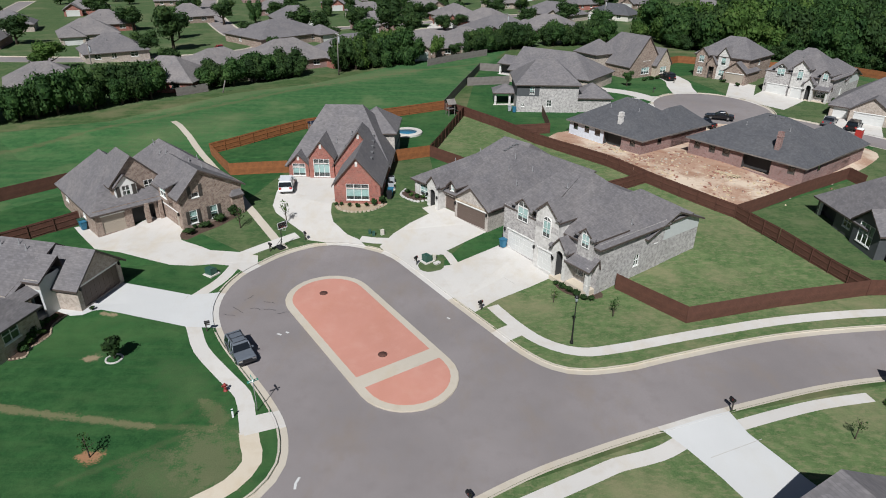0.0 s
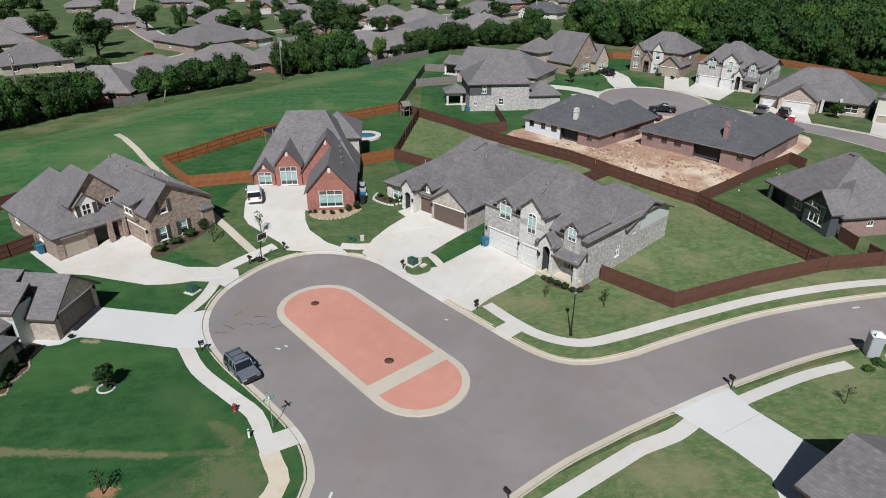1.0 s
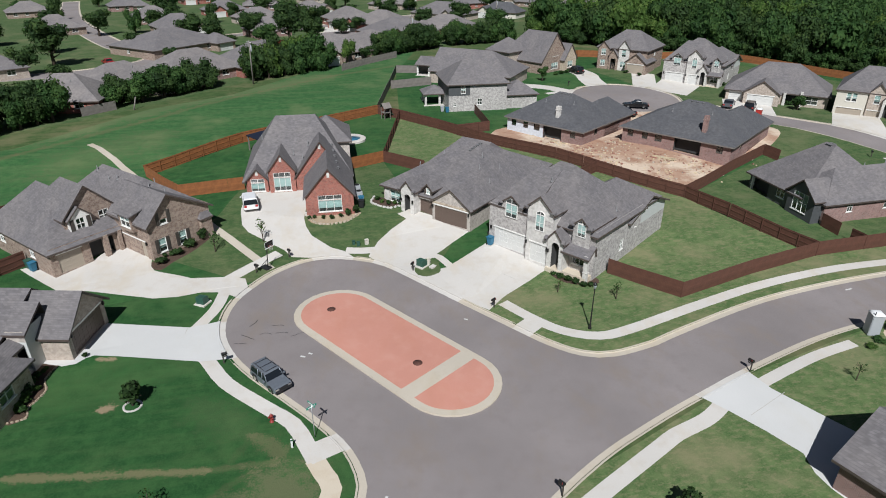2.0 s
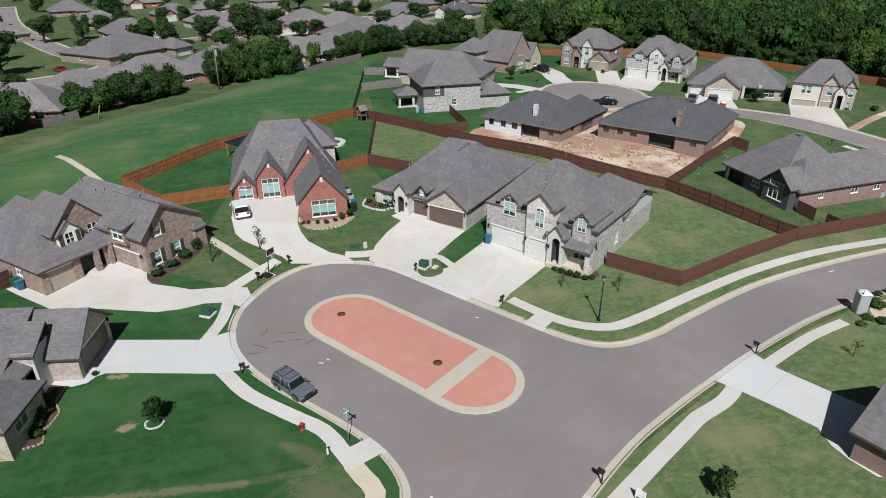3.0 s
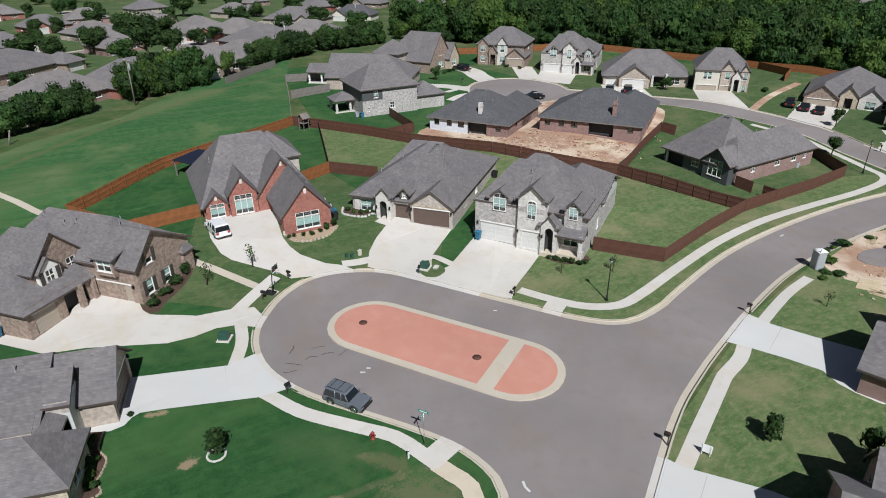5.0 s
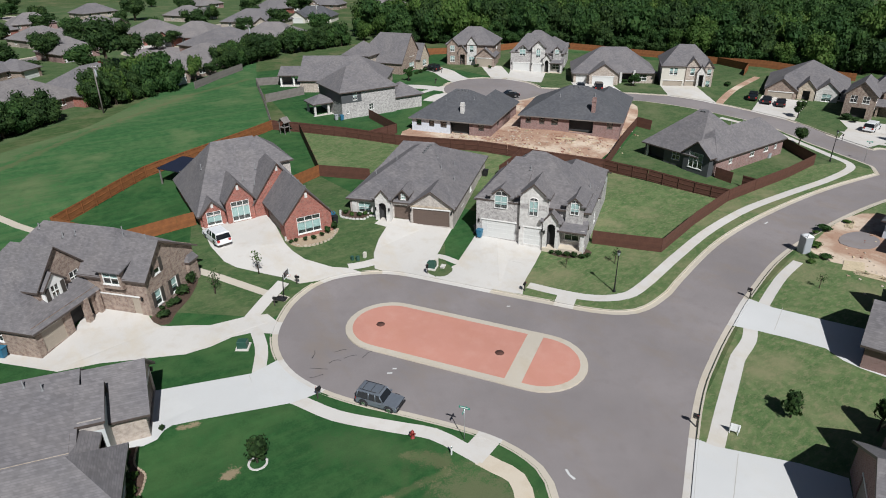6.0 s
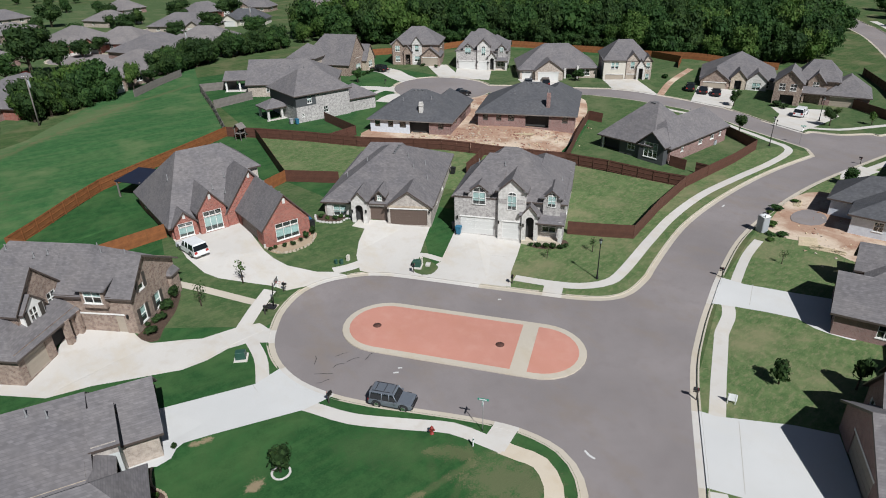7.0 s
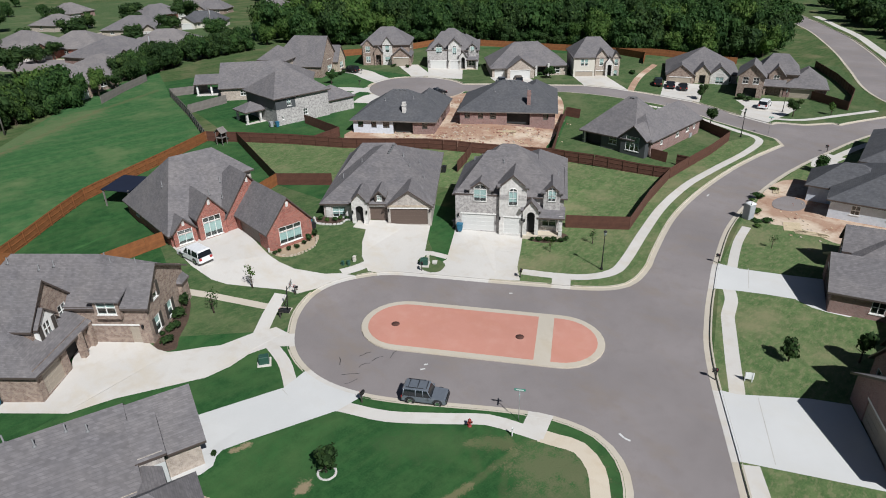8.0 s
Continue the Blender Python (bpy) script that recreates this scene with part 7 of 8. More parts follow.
def vehicle(x, y, turn, paint, label, kind="suv", length=4.4, width=1.8, height=1.7, name="car"):
    """A car about its middle, its nose along +x of its own."""
    c = thing(name, x, y, level(x, y) - (STEP if kind == "jeep" else 0) + 0.0, turn, label, "car")
    L, W, H = length / 2, width / 2, height
    belt = H * (0.56 if kind != "sedan" else 0.60)
    hood = belt - (0.04 if kind == "jeep" else 0.12)
    bm = bmesh.new()
    extrude_profile(bm, [(-L, 0.42), (-L + 0.05, 0.30), (L - 0.08, 0.28), (L, 0.42), (L - 0.02, hood - 0.16), (L - 0.14, hood - 0.02), (L * 0.36, belt + 0.01), (-L * 0.86, belt + 0.02), (-L + 0.02, belt - 0.08)], W, W * 0.95, (0.5, belt))
    bmesh.ops.bevel(bm, geom=[e for e in bm.edges], offset=0.05, segments=2, affect="EDGES", clamp_overlap=True)
    body = part("body", bm, paint, c)
    front, rear = (L * 0.36, L * 0.16) if kind != "sedan" else (L * 0.34, L * 0.02)
    back0, back1 = (-L * 0.97, -L * 0.90) if kind != "sedan" else (-L * 0.62, -L * 0.36)
    bm = bmesh.new()
    extrude_profile(bm, [(back0, belt - 0.02), (front, belt - 0.02), (rear, H - 0.07), (back1, H - 0.07)], W * 0.93, W * 0.80, (belt, H))
    part("cabin_glass", bm, CAR_GLASS, c, "dark tinted glass")
    bm = bmesh.new()
    extrude_profile(bm, [(back1 - 0.12, H - 0.13), (rear + 0.1, H - 0.13), (rear - 0.06, H), (back1 + 0.05, H)], W * 0.85, W * 0.76, (H - 0.14, H))
    bmesh.ops.bevel(bm, geom=list(bm.edges), offset=0.03, segments=2, affect="EDGES", clamp_overlap=True)
    r = part("roof", bm, paint, c)
    for s in (-1, 1):
        for xb, xt in ((back0 + 0.06, back1 + 0.04), (-L * 0.36, -L * 0.36), (-L * 0.02, -L * 0.04), (front - 0.02, rear - 0.02)):
            bm = bmesh.new()
            tube(bm, [(xb, s * W * 0.935, belt - 0.04), (xt, s * W * 0.815, H - 0.06)], 0.045, 6)
            part("pillar", bm, paint, c)
        bm = bmesh.new()
        box(bm, front - 0.22, front - 0.05, s * (W + 0.11) - 0.09, s * (W + 0.11) + 0.09, belt - 0.02, belt + 0.12, 0, 0.03)
        part("mirror", bm, paint, c)
        for z0, z1, xe, mt, nm, lb in ((hood - 0.24, hood - 0.08, L - 0.05, CHROME, "headlight", "clear headlight"), (belt - 0.34, belt - 0.06, -L + 0.02, PLASTIC_RED, "tail_light", "red tail light")):
            bm = bmesh.new()
            box(bm, xe - 0.05, xe + 0.06, s * W * 0.72 - 0.16, s * W * 0.72 + 0.16, z0, z1, 0, 0.02)
            part(nm, bm, mt, c, lb)
    for xe, nm in ((L - 0.02, "front_bumper"), (-L - 0.03, "rear_bumper")):
        bm = bmesh.new()
        box(bm, xe - 0.08, xe + 0.09, -W * 0.93, W * 0.93, 0.32, 0.52, 0, 0.04)
        part(nm, bm, PLASTIC_BLACK if kind == "jeep" else paint, c)
    bm = bmesh.new()
    box(bm, L - 0.04, L + 0.03, -W * 0.48, W * 0.48, hood - 0.27, hood - 0.08, 0, 0.01)
    part("grille", bm, PLASTIC_BLACK, c, "dark front grille")
    rad = 0.36 if kind != "sedan" else 0.32
    for sx in (-0.60, 0.62):
        for s in (-1, 1):
            bm = bmesh.new()
            turned(bm, [(rad * 0.62, -0.11), (rad * 0.94, -0.11), (rad, -0.06), (rad, 0.06), (rad * 0.94, 0.11), (rad * 0.62, 0.11)], 18)
            wheel = part("wheel", bm, RUBBER, c, "black tyre with bright rim", pose(L * sx, s * (W - 0.10), rad, 90, 0, 0))
            bm = bmesh.new()
            turned(bm, [(rad * 0.60, -0.125), (rad * 0.5, -0.135), (0.05, -0.10), (0.05, 0.10), (rad * 0.5, 0.135), (rad * 0.60, 0.125)], 14)
            part("rim", bm, CHROME, wheel)
            bm = bmesh.new()
            for i in range(11):
                a0, a1 = math.pi * i / 11, math.pi * (i + 1) / 11
                q = [bm.verts.new((L * sx + (rad + d) * math.cos(a), s * (W + e), rad + (rad + d) * math.sin(a))) for a, d, e in ((a0, 0.01, 0.012), (a1, 0.01, 0.012), (a1, 0.075, 0.012), (a0, 0.075, 0.012))]
                bm.faces.new(q)
            part("wheel_arch", bm, PLASTIC_BLACK, c)
    if kind == "jeep":
        for s in (-1, 1):
            bm = bmesh.new()
            tube(bm, [(back1 + 0.2, s * W * 0.66, H + 0.07), (rear - 0.3, s * W * 0.66, H + 0.07)], 0.022, 6)
            part("roof_rail", bm, PLASTIC_BLACK, c)
        for k in range(3):
            bm = bmesh.new()
            tube(bm, [(back1 + 0.4 + 0.75 * k, -W * 0.66, H + 0.07), (back1 + 0.4 + 0.75 * k, W * 0.66, H + 0.07)], 0.02, 6)
            part("roof_bar", bm, PLASTIC_BLACK, c)
    return c


vehicle(-16.9, 43.0, -55.4, PAINT_SLATE, "grey-blue boxy off-road wagon parked at the kerb", "jeep", 3.7, 1.62, 1.48)
vehicle(-20.5, 77.4, 98.0, PAINT_WHITE, "white sport utility car on the red brick house's drive", "suv", 4.5, 1.85, 1.66)
vehicle(51.8, 114.4, 158.0, PAINT_BLACK, "black saloon car parked at the far turning place", "sedan", 4.9, 1.85, 1.45)
vehicle(46.8, 109.6, 128.0, PAINT_BLACK, "black car beside the unfinished house", "sedan", 4.8, 1.85, 1.45)
vehicle(52.2, 146.4, 100.0, PAINT_BLACK, "black sport utility car on a curved drive", "suv", 4.7, 1.9, 1.72)
vehicle(71.0, 111.8, 47.0, PAINT_GREY, "grey car on the tan house's drive", "sedan", 4.6, 1.8, 1.45)
vehicle(73.8, 109.0, 47.0, PAINT_BLACK, "black car on the tan house's drive", "suv", 4.7, 1.9, 1.65)
vehicle(95.6, 84.6, 30.0, PAINT_BLACK, "dark car on a broad drive", "suv", 4.7, 1.9, 1.7)
vehicle(96.0, 81.6, 30.0, PAINT_BLACK, "black car on a broad drive", "sedan", 4.7, 1.85, 1.45)
vehicle(96.6, 78.8, 30.0, PAINT_BLACK, "black car at the edge of a drive", "sedan", 4.7, 1.85, 1.45)
vehicle(94.6, 59.6, 10.0, PAINT_WHITE, "white sport utility car on the corner drive", "suv", 4.8, 1.9, 1.75)
vehicle(-63.2, 183.0, 125.0, PAINT_RED, "red car parked in the old street", "sedan", 4.5, 1.8, 1.45)
vehicle(109.0, 36.0, 20.0, PAINT_BLACK, "dark car at the junction", "suv", 4.6, 1.85, 1.65)


# ---- street furniture ----
def street_lamp(x, y, h, label):
    t = thing("street_lamp", x, y, level(x, y), 0, label, "street lamp", "street lamps")
    bm = bmesh.new()
    turned(bm, [(0.17, -0.1), (0.17, 0.12), (0.11, 0.3), (0.075, 0.6), (0.05, h * 0.6), (0.045, h - 0.75), (0.09, h - 0.72), (0.05, h - 0.66)], 10)
    part("post", bm, IRON, t)
    bm = bmesh.new()
    turned(bm, [(0.10, h - 0.66), (0.17, h - 0.30), (0.18, h - 0.26)], 8)
    part("lantern_glass", bm, BLIND, t, "pale lantern glass")
    bm = bmesh.new()
    turned(bm, [(0.22, h - 0.26), (0.17, h - 0.16), (0.05, h - 0.05), (0.02, h)], 8)
    part("cap", bm, IRON, t)
    return t


street_lamp(11.5, 44.85, 4.9, "black lantern street lamp beside the walk")
street_lamp(70.7, 54.4, 5.2, "tall black street lamp at the corner")
street_lamp(93.0, 55.4, 4.6, "black lantern street lamp by the corner drive")


def mailbox(x, y, turn, label="dark mailbox on a wooden post at the kerb"):
    t = thing("mailbox", x, y, level(x, y), turn, label, "mailbox", "mailboxes")
    bm = bmesh.new()
    box(bm, -0.06, 0.06, -0.06, 0.06, -0.2, 1.05, 0, 0.015)
    post = part("post", bm, SHUTTER, t)
    bm = bmesh.new()
    box(bm, -0.05, 0.45, -0.04, 0.04, 0.78, 0.86)
    part("bracket", bm, SHUTTER, t)
    bm = bmesh.new()
    n = 8
    ring = [(-0.15, 0), (0.15, 0)] + [(0.15 * math.cos(math.pi * i / n), 0.16 + 0.14 * math.sin(math.pi * i / n)) for i in range(n + 1)]
    a = [bm.verts.new((-0.12, q[0], 1.02 + q[1])) for q in ring]
    b = [bm.verts.new((0.44, q[0], 1.02 + q[1])) for q in ring]
    bm.faces.new(a), bm.faces.new(b[::-1])
    for i in range(len(ring)):
        bm.faces.new((a[i], a[(i + 1) % len(ring)], b[(i + 1) % len(ring)], b[i]))
    bmesh.ops.recalc_face_normals(bm, faces=bm.faces)
    part("box", bm, IRON, t)
    bm = bmesh.new()
    box(bm, 0.0, 0.03, 0.155, 0.17, 1.16, 1.4)
    part("flag", bm, PLASTIC_RED, t, "small red flag")
    t.scale = (0.82, 0.82, 0.82)
    return t


for mx, my, ma in ((-20.9, 46.3, 20), (3.9, 50.2, 215), (22.0, 36.3, 110), (1.9, 27.4, 120), (-19.1, 61.9, 320), (-15.7, 64.6, 300), (-2.6, 59.2, 235), (72.0, 40.6, 100), (84.0, 59.4, 200), (52.6, 142.6, 0), (45.2, 133.6, 0), (80.6, 112.6, 0), (75.0, 80.0, 60)):
    mailbox(mx, my, ma)


def hydrant(x, y):
    t = thing("fire_hydrant", x, y, level(x, y), 30, "red fire hydrant beside the sidewalk", "fire hydrant")
    bm = bmesh.new()
    turned(bm, [(0.17, -0.05), (0.17, 0.05), (0.12, 0.07), (0.11, 0.5), (0.15, 0.52), (0.15, 0.56), (0.12, 0.62), (0.05, 0.72), (0.03, 0.76)], 12)
    part("barrel", bm, HYDRANT_RED, t)
    for a in (0, 120, 240):
        bm = bmesh.new()
        turned(bm, [(0.07, 0.0), (0.07, 0.18), (0.09, 0.18), (0.09, 0.23), (0.02, 0.24)], 10)
        part("outlet", bm, HYDRANT_RED, t, "", pose(0, 0, 0.42, 90, 0, a))
    return t


hydrant(-16.7, 38.2)


def street_sign(x, y):
    t = thing("street_sign", x, y, level(x, y), 35, "green street-name sign on a thin steel post", "street sign")
    bm = bmesh.new()
    tube(bm, [(0, 0, -0.2), (0, 0, 2.95)], 0.03, 8)
    part("post", bm, STEEL, t)
    for k, a in enumerate((0, 90)):
        bm = bmesh.new()
        box(bm, -0.42, 0.42, -0.008, 0.008, 0, 0.2, 0, 0.004)
        plate = part("plate", bm, SIGN_GREEN, t, "green name plate", pose(0, 0, 2.72 + 0.23 * k, 0, 0, a))
        for s in (-1, 1):
            bm = bmesh.new()
            box(bm, -0.30, 0.30, -0.002, 0.002, 0.06, 0.14)
            part("lettering", bm, PLASTIC_WHITE, plate, "unreadable white lettering", pose(0, s * 0.0125, 0))
    return t


street_sign(-13.6, 35.9)
street_sign(75.9, 51.6)


def marker_post(x, y):
    t = thing("utility_marker", x, y, level(x, y), 20, "short white utility marker post in the grass", "marker post")
    bm = bmesh.new()
    box(bm, -0.07, 0.07, -0.03, 0.03, -0.2, 0.8, 0, 0.01)
    part("post", bm, PLASTIC_WHITE, t)
    bm = bmesh.new()
    box(bm, -0.072, 0.072, -0.033, 0.033, 0.62, 0.74)
    part("band", bm, UTILITY_GREEN, t)


marker_post(-15.2, 35.2)


def basketball_hoop(x, y, turn):
    t = thing("basketball_hoop", x, y, level(x, y), turn, "portable basketball hoop with black base at the kerb", "basketball hoop")
    bm = bmesh.new()
    box(bm, -0.9, 0.25, -0.4, 0.4, 0, 0.2, 0, 0.06)
    part("base", bm, PLASTIC_BLACK, t)
    bm = bmesh.new()
    tube(bm, [(0, 0, 0.1), (0.1, 0, 1.6), (0.25, 0, 2.9)], 0.055, 8)
    part("pole", bm, IRON, t)
    for s in (-1, 1):
        bm = bmesh.new()
        tube(bm, [(-0.8, s * 0.25, 0.2), (0.06, s * 0.06, 1.2)], 0.025, 6)
        part("brace", bm, IRON, t)
        bm = bmesh.new()
        tube(bm, [(0.2, s * 0.05, 2.5), (0.62, s * 0.2, 2.95)], 0.02, 6)
        part("arm", bm, IRON, t)
    bm = bmesh.new()
    panel(bm, Vector((0.66, -0.6, 0)), Vector((0, 1, 0)), Vector((1, 0, 0)), 0, 1.2, 2.75, 3.55, [(0.05, 1.15, 2.8, 3.5)], 0.03)
    part("backboard_frame", bm, PLASTIC_WHITE, t)
    bm = bmesh.new()
    box(bm, 0.635, 0.645, -0.55, 0.55, 2.8, 3.5)
    part("backboard", bm, GLASS, t, "clear backboard").visible_shadow = False
    bm = bmesh.new()
    tube(bm, [(0.9 + 0.23 * math.cos(a), 0.23 * math.sin(a), 2.98) for a in np.linspace(0, 2 * math.pi, 17)], 0.012, 6, 0, False)
    part("rim", bm, PLASTIC_RED, t)
    bm = bmesh.new()
    for i in range(10):
        a, b = 2 * math.pi * i / 10, 2 * math.pi * (i + 1) / 10
        tube(bm, [(0.9 + 0.23 * math.cos(a), 0.23 * math.sin(a), 2.97), (0.9 + 0.14 * math.cos(b), 0.14 * math.sin(b), 2.55)], 0.006, 4, 0, False)
    part("net", bm, PLASTIC_WHITE, t)
    return t


basketball_hoop(-17.9, 62.5, -45)


def wheeled_bin(x, y, turn, mat, label):
    t = thing("wheeled_bin", x, y, level(x, y), turn, label, "bin", "wheeled bins")
    bm = bmesh.new()
    v0 = [bm.verts.new(p) for p in ((-0.26, -0.24, 0.06), (0.26, -0.24, 0.06), (0.26, 0.24, 0.06), (-0.26, 0.24, 0.06))]
    v1 = [bm.verts.new(p) for p in ((-0.34, -0.32, 0.98), (0.34, -0.32, 0.98), (0.34, 0.36, 0.98), (-0.34, 0.36, 0.98))]
    bm.faces.new(v0[::-1]), bm.faces.new(v1)
    for i in range(4):
        bm.faces.new((v0[i], v0[(i + 1) % 4], v1[(i + 1) % 4], v1[i]))
    bmesh.ops.bevel(bm, geom=list(bm.edges), offset=0.03, segments=2, affect="EDGES")
    part("body", bm, mat, t)
    bm = bmesh.new()
    box(bm, -0.37, 0.37, -0.36, 0.40, 0.985, 1.06, 0, 0.03)
    part("lid", bm, mat, t)
    for s in (-1, 1):
        bm = bmesh.new()
        turned(bm, [(0.12, -0.03), (0.12, 0.03)], 12)
        part("wheel", bm, RUBBER, t, "", pose(s * 0.28, 0.3, 0.12, 0, 90, 0))
    bm = bmesh.new()
    tube(bm, [(-0.28, 0.43, 1.0), (0.28, 0.43, 1.0)], 0.02, 6)
    part("handle", bm, PLASTIC_BLACK, t)
    return t


wheeled_bin(7.0, 62.6, 30, PLASTIC_BLUE, "blue wheeled recycling bin beside the drive")
wheeled_bin(7.4, 63.7, 30, PLASTIC_BLACK, "black wheeled rubbish bin beside the house")
wheeled_bin(-42.4, 66.9, -40, PLASTIC_BLUE, "teal wheeled bin beside the brown house")
wheeled_bin(-43.0, 67.6, -40, UTILITY_GREEN, "dark green wheeled bin beside the brown house")
wheeled_bin(-6.6, 75.6, -2, PLASTIC_BLUE, "blue wheeled bin beside the red brick house")
wheeled_bin(-6.7, 74.6, -2, PLASTIC_BLACK, "black wheeled bin beside the red brick house")
wheeled_bin(19.0, 77.8, 30, PLASTIC_BLACK, "dark wheeled bin behind the houses")
wheeled_bin(13.8, 117.6, 0, PLASTIC_BLUE, "blue wheeled bin behind the white house")
wheeled_bin(13.0, 118.4, 0, PLASTIC_GREY, "grey wheeled bin behind the white house")


def transformer(x, y, turn, label):
    t = thing("utility_cabinet", x, y, level(x, y), turn, label, "utility cabinet")
    bm = bmesh.new()
    box(bm, -0.65, 0.65, -0.6, 0.6, -0.1, 0.1, 0, 0.02)
    part("pad", bm, CONCRETE, t, "concrete pad")
    bm = bmesh.new()
    extrude_profile(bm, [(-0.42, 0.1), (0.42, 0.1), (0.42, 0.62), (0.3, 0.78), (-0.42, 0.84)], 0.45, 0.42, (0.5, 0.8))
    bmesh.ops.bevel(bm, geom=list(bm.edges), offset=0.02, segments=1, affect="EDGES")
    part("cabinet", bm, UTILITY_GREEN, t)
    bm = bmesh.new()
    box(bm, 0.42, 0.44, -0.12, 0.12, 0.3, 0.5)
    part("warning_plate", bm, PLASTIC_WHITE, t)
    return t


transformer(-23.9, 56.6, 60, "green utility cabinet on a concrete pad on the lawn")
transformer(-1.5, 60.0, 40, "green utility cabinet in the grass between the drives")


def small_box(x, y, turn, w, d, h, mat, name, label, category):
    t = thing(name, x, y, level(x, y), turn, label, category)
    bm = bmesh.new()
    box(bm, -w / 2, w / 2, -d / 2, d / 2, -0.05, h, 0, min(w, d) * 0.08)
    part("body", bm, mat, t)
    bm = bmesh.new()
    box(bm, -w / 2 - 0.02, w / 2 + 0.02, -d / 2 - 0.02, d / 2 + 0.02, h, h + 0.04, 0, 0.012)
    part("cover", bm, mat, t)
    return t


small_box(-6.9, 66.0, 30, 0.4, 0.3, 0.6, STUCCO, "utility_pedestal", "cream utility pedestal on the lawn", "utility box")
small_box(-7.9, 65.8, 10, 0.35, 0.3, 0.5, UTILITY_GREEN, "utility_pedestal", "dark green utility pedestal on the lawn", "utility box")
small_box(-8.4, 66.2, 10, 0.3, 0.3, 0.45, UTILITY_GREEN, "utility_pedestal", "small dark green utility pedestal on the lawn", "utility box")
small_box(-0.4, 59.4, 40, 0.7, 0.5, 0.12, CONCRETE, "valve_box", "pale concrete valve box set in the grass", "utility box")
small_box(-0.7, 60.2, 40, 0.3, 0.3, 0.7, STUCCO, "utility_pedestal", "cream utility pedestal beside the cabinet", "utility box")


def air_conditioner(x, y, turn):
    t = thing("air_conditioner", x, y, level(x, y), turn, "grey outdoor air-conditioning unit beside a wall", "air conditioner", "air conditioners")
    bm = bmesh.new()
    box(bm, -0.55, 0.55, -0.55, 0.55, -0.1, 0.08)
    part("pad", bm, CONCRETE, t)
    bm = bmesh.new()
    box(bm, -0.42, 0.42, -0.42, 0.42, 0.08, 0.88, 0, 0.05)
    part("casing", bm, PLASTIC_GREY, t)
    bm = bmesh.new()
    turned(bm, [(0.36, 0.881), (0.36, 0.93), (0.08, 0.95), (0.05, 0.93)], 16)
    part("fan_guard", bm, IRON, t)
    return t


for ax, ay in ((64.0, 61.0), (-6.8, 79.6), (-6.7, 77.6)):
    air_conditioner(ax, ay, 5)


def portable_toilet(x, y, turn, mat, label):
    t = thing("portable_toilet", x, y, level(x, y), turn, label, "portable toilet")
    bm = bmesh.new()
    box(bm, -0.5, 0.5, -0.56, 0.5, 0.0, 2.05, 0, 0.05)
    part("cabin", bm, mat, t)
    bm = bmesh.new()
    box(bm, -0.38, 0.38, -0.60, -0.555, 0.15, 1.95, 0, 0.015)
    d = part("door", bm, mat, t)
    bm = bmesh.new()
    box(bm, -0.18, 0.18, -0.612, -0.602, 1.2, 1.5)
    part("sign", bm, PLASTIC_WHITE, d)
    bm = bmesh.new()
    turned(bm, [(0.76, 2.05), (0.73, 2.12), (0.5, 2.26), (0.1, 2.32)], 4)
    part("roof", bm, PLASTIC_WHITE, t, "white domed roof", pose(0, 0, 0, 0, 0, 45))
    bm = bmesh.new()
    tube(bm, [(0.4, 0.45, 2.0), (0.4, 0.45, 2.5)], 0.04, 6)
    part("vent_pipe", bm, PLASTIC_BLACK, t)
    return t


portable_toilet(36.2, 38.9, 160, PLASTIC_GREY, "grey portable toilet with white roof at the building plot")
portable_toilet(69.6, 101.0, 130, PLASTIC_RED, "red portable toilet with white roof by the far street")


def yard_sign(x, y, turn):
    t = thing("yard_sign", x, y, level(x, y), turn, "red and white property sign on two stakes", "sign")
    for s in (-1, 1):
        bm = bmesh.new()
        box(bm, s * 0.28 - 0.025, s * 0.28 + 0.025, -0.02, 0.02, -0.2, 0.95)
        part("stake", bm, PLASTIC_WHITE, t)
    bm = bmesh.new()
    box(bm, -0.36, 0.36, -0.045, -0.021, 0.25, 0.95, 0, 0.008)
    b = part("board", bm, PLASTIC_WHITE, t)
    for z0, z1, mt in ((0.78, 0.92, PLASTIC_RED), (0.55, 0.7, PAINT_GREY), (0.32, 0.44, PLASTIC_RED)):
        bm = bmesh.new()
        box(bm, -0.3, 0.3, -0.052, -0.046, z0, z1)
        part("stripe", bm, mt, b)
    return t


yard_sign(3.4, 25.3, 120)


def manhole(s, along_name="manhole_cover"):
    x, y = s
    t = thing("manhole_cover", x, y, -STEP + 0.138, 0, "round rusty iron manhole cover set in red paving", "manhole cover", "manhole covers")
    bm = bmesh.new()
    turned(bm, [(0.41, -0.05), (0.41, 0.012), (0.39, 0.018), (0.38, 0.010), (0.0001, 0.010)], 24)
    part("frame", bm, CAST, t)
    bm = bmesh.new()
    turned(bm, [(0.37, 0.0), (0.37, 0.022), (0.0001, 0.024)], 24)
    c = part("lid", bm, CAST, t)
    for i in range(5):
        bm = bmesh.new()
        w = math.sqrt(0.34 ** 2 - (-0.24 + 0.12 * i) ** 2)
        box(bm, -w, w, -0.255 + 0.12 * i, -0.225 + 0.12 * i, 0.024, 0.032)
        part("rib", bm, CAST, c)


manhole((-11.62, 53.08))
manhole((-4.88, 43.02))


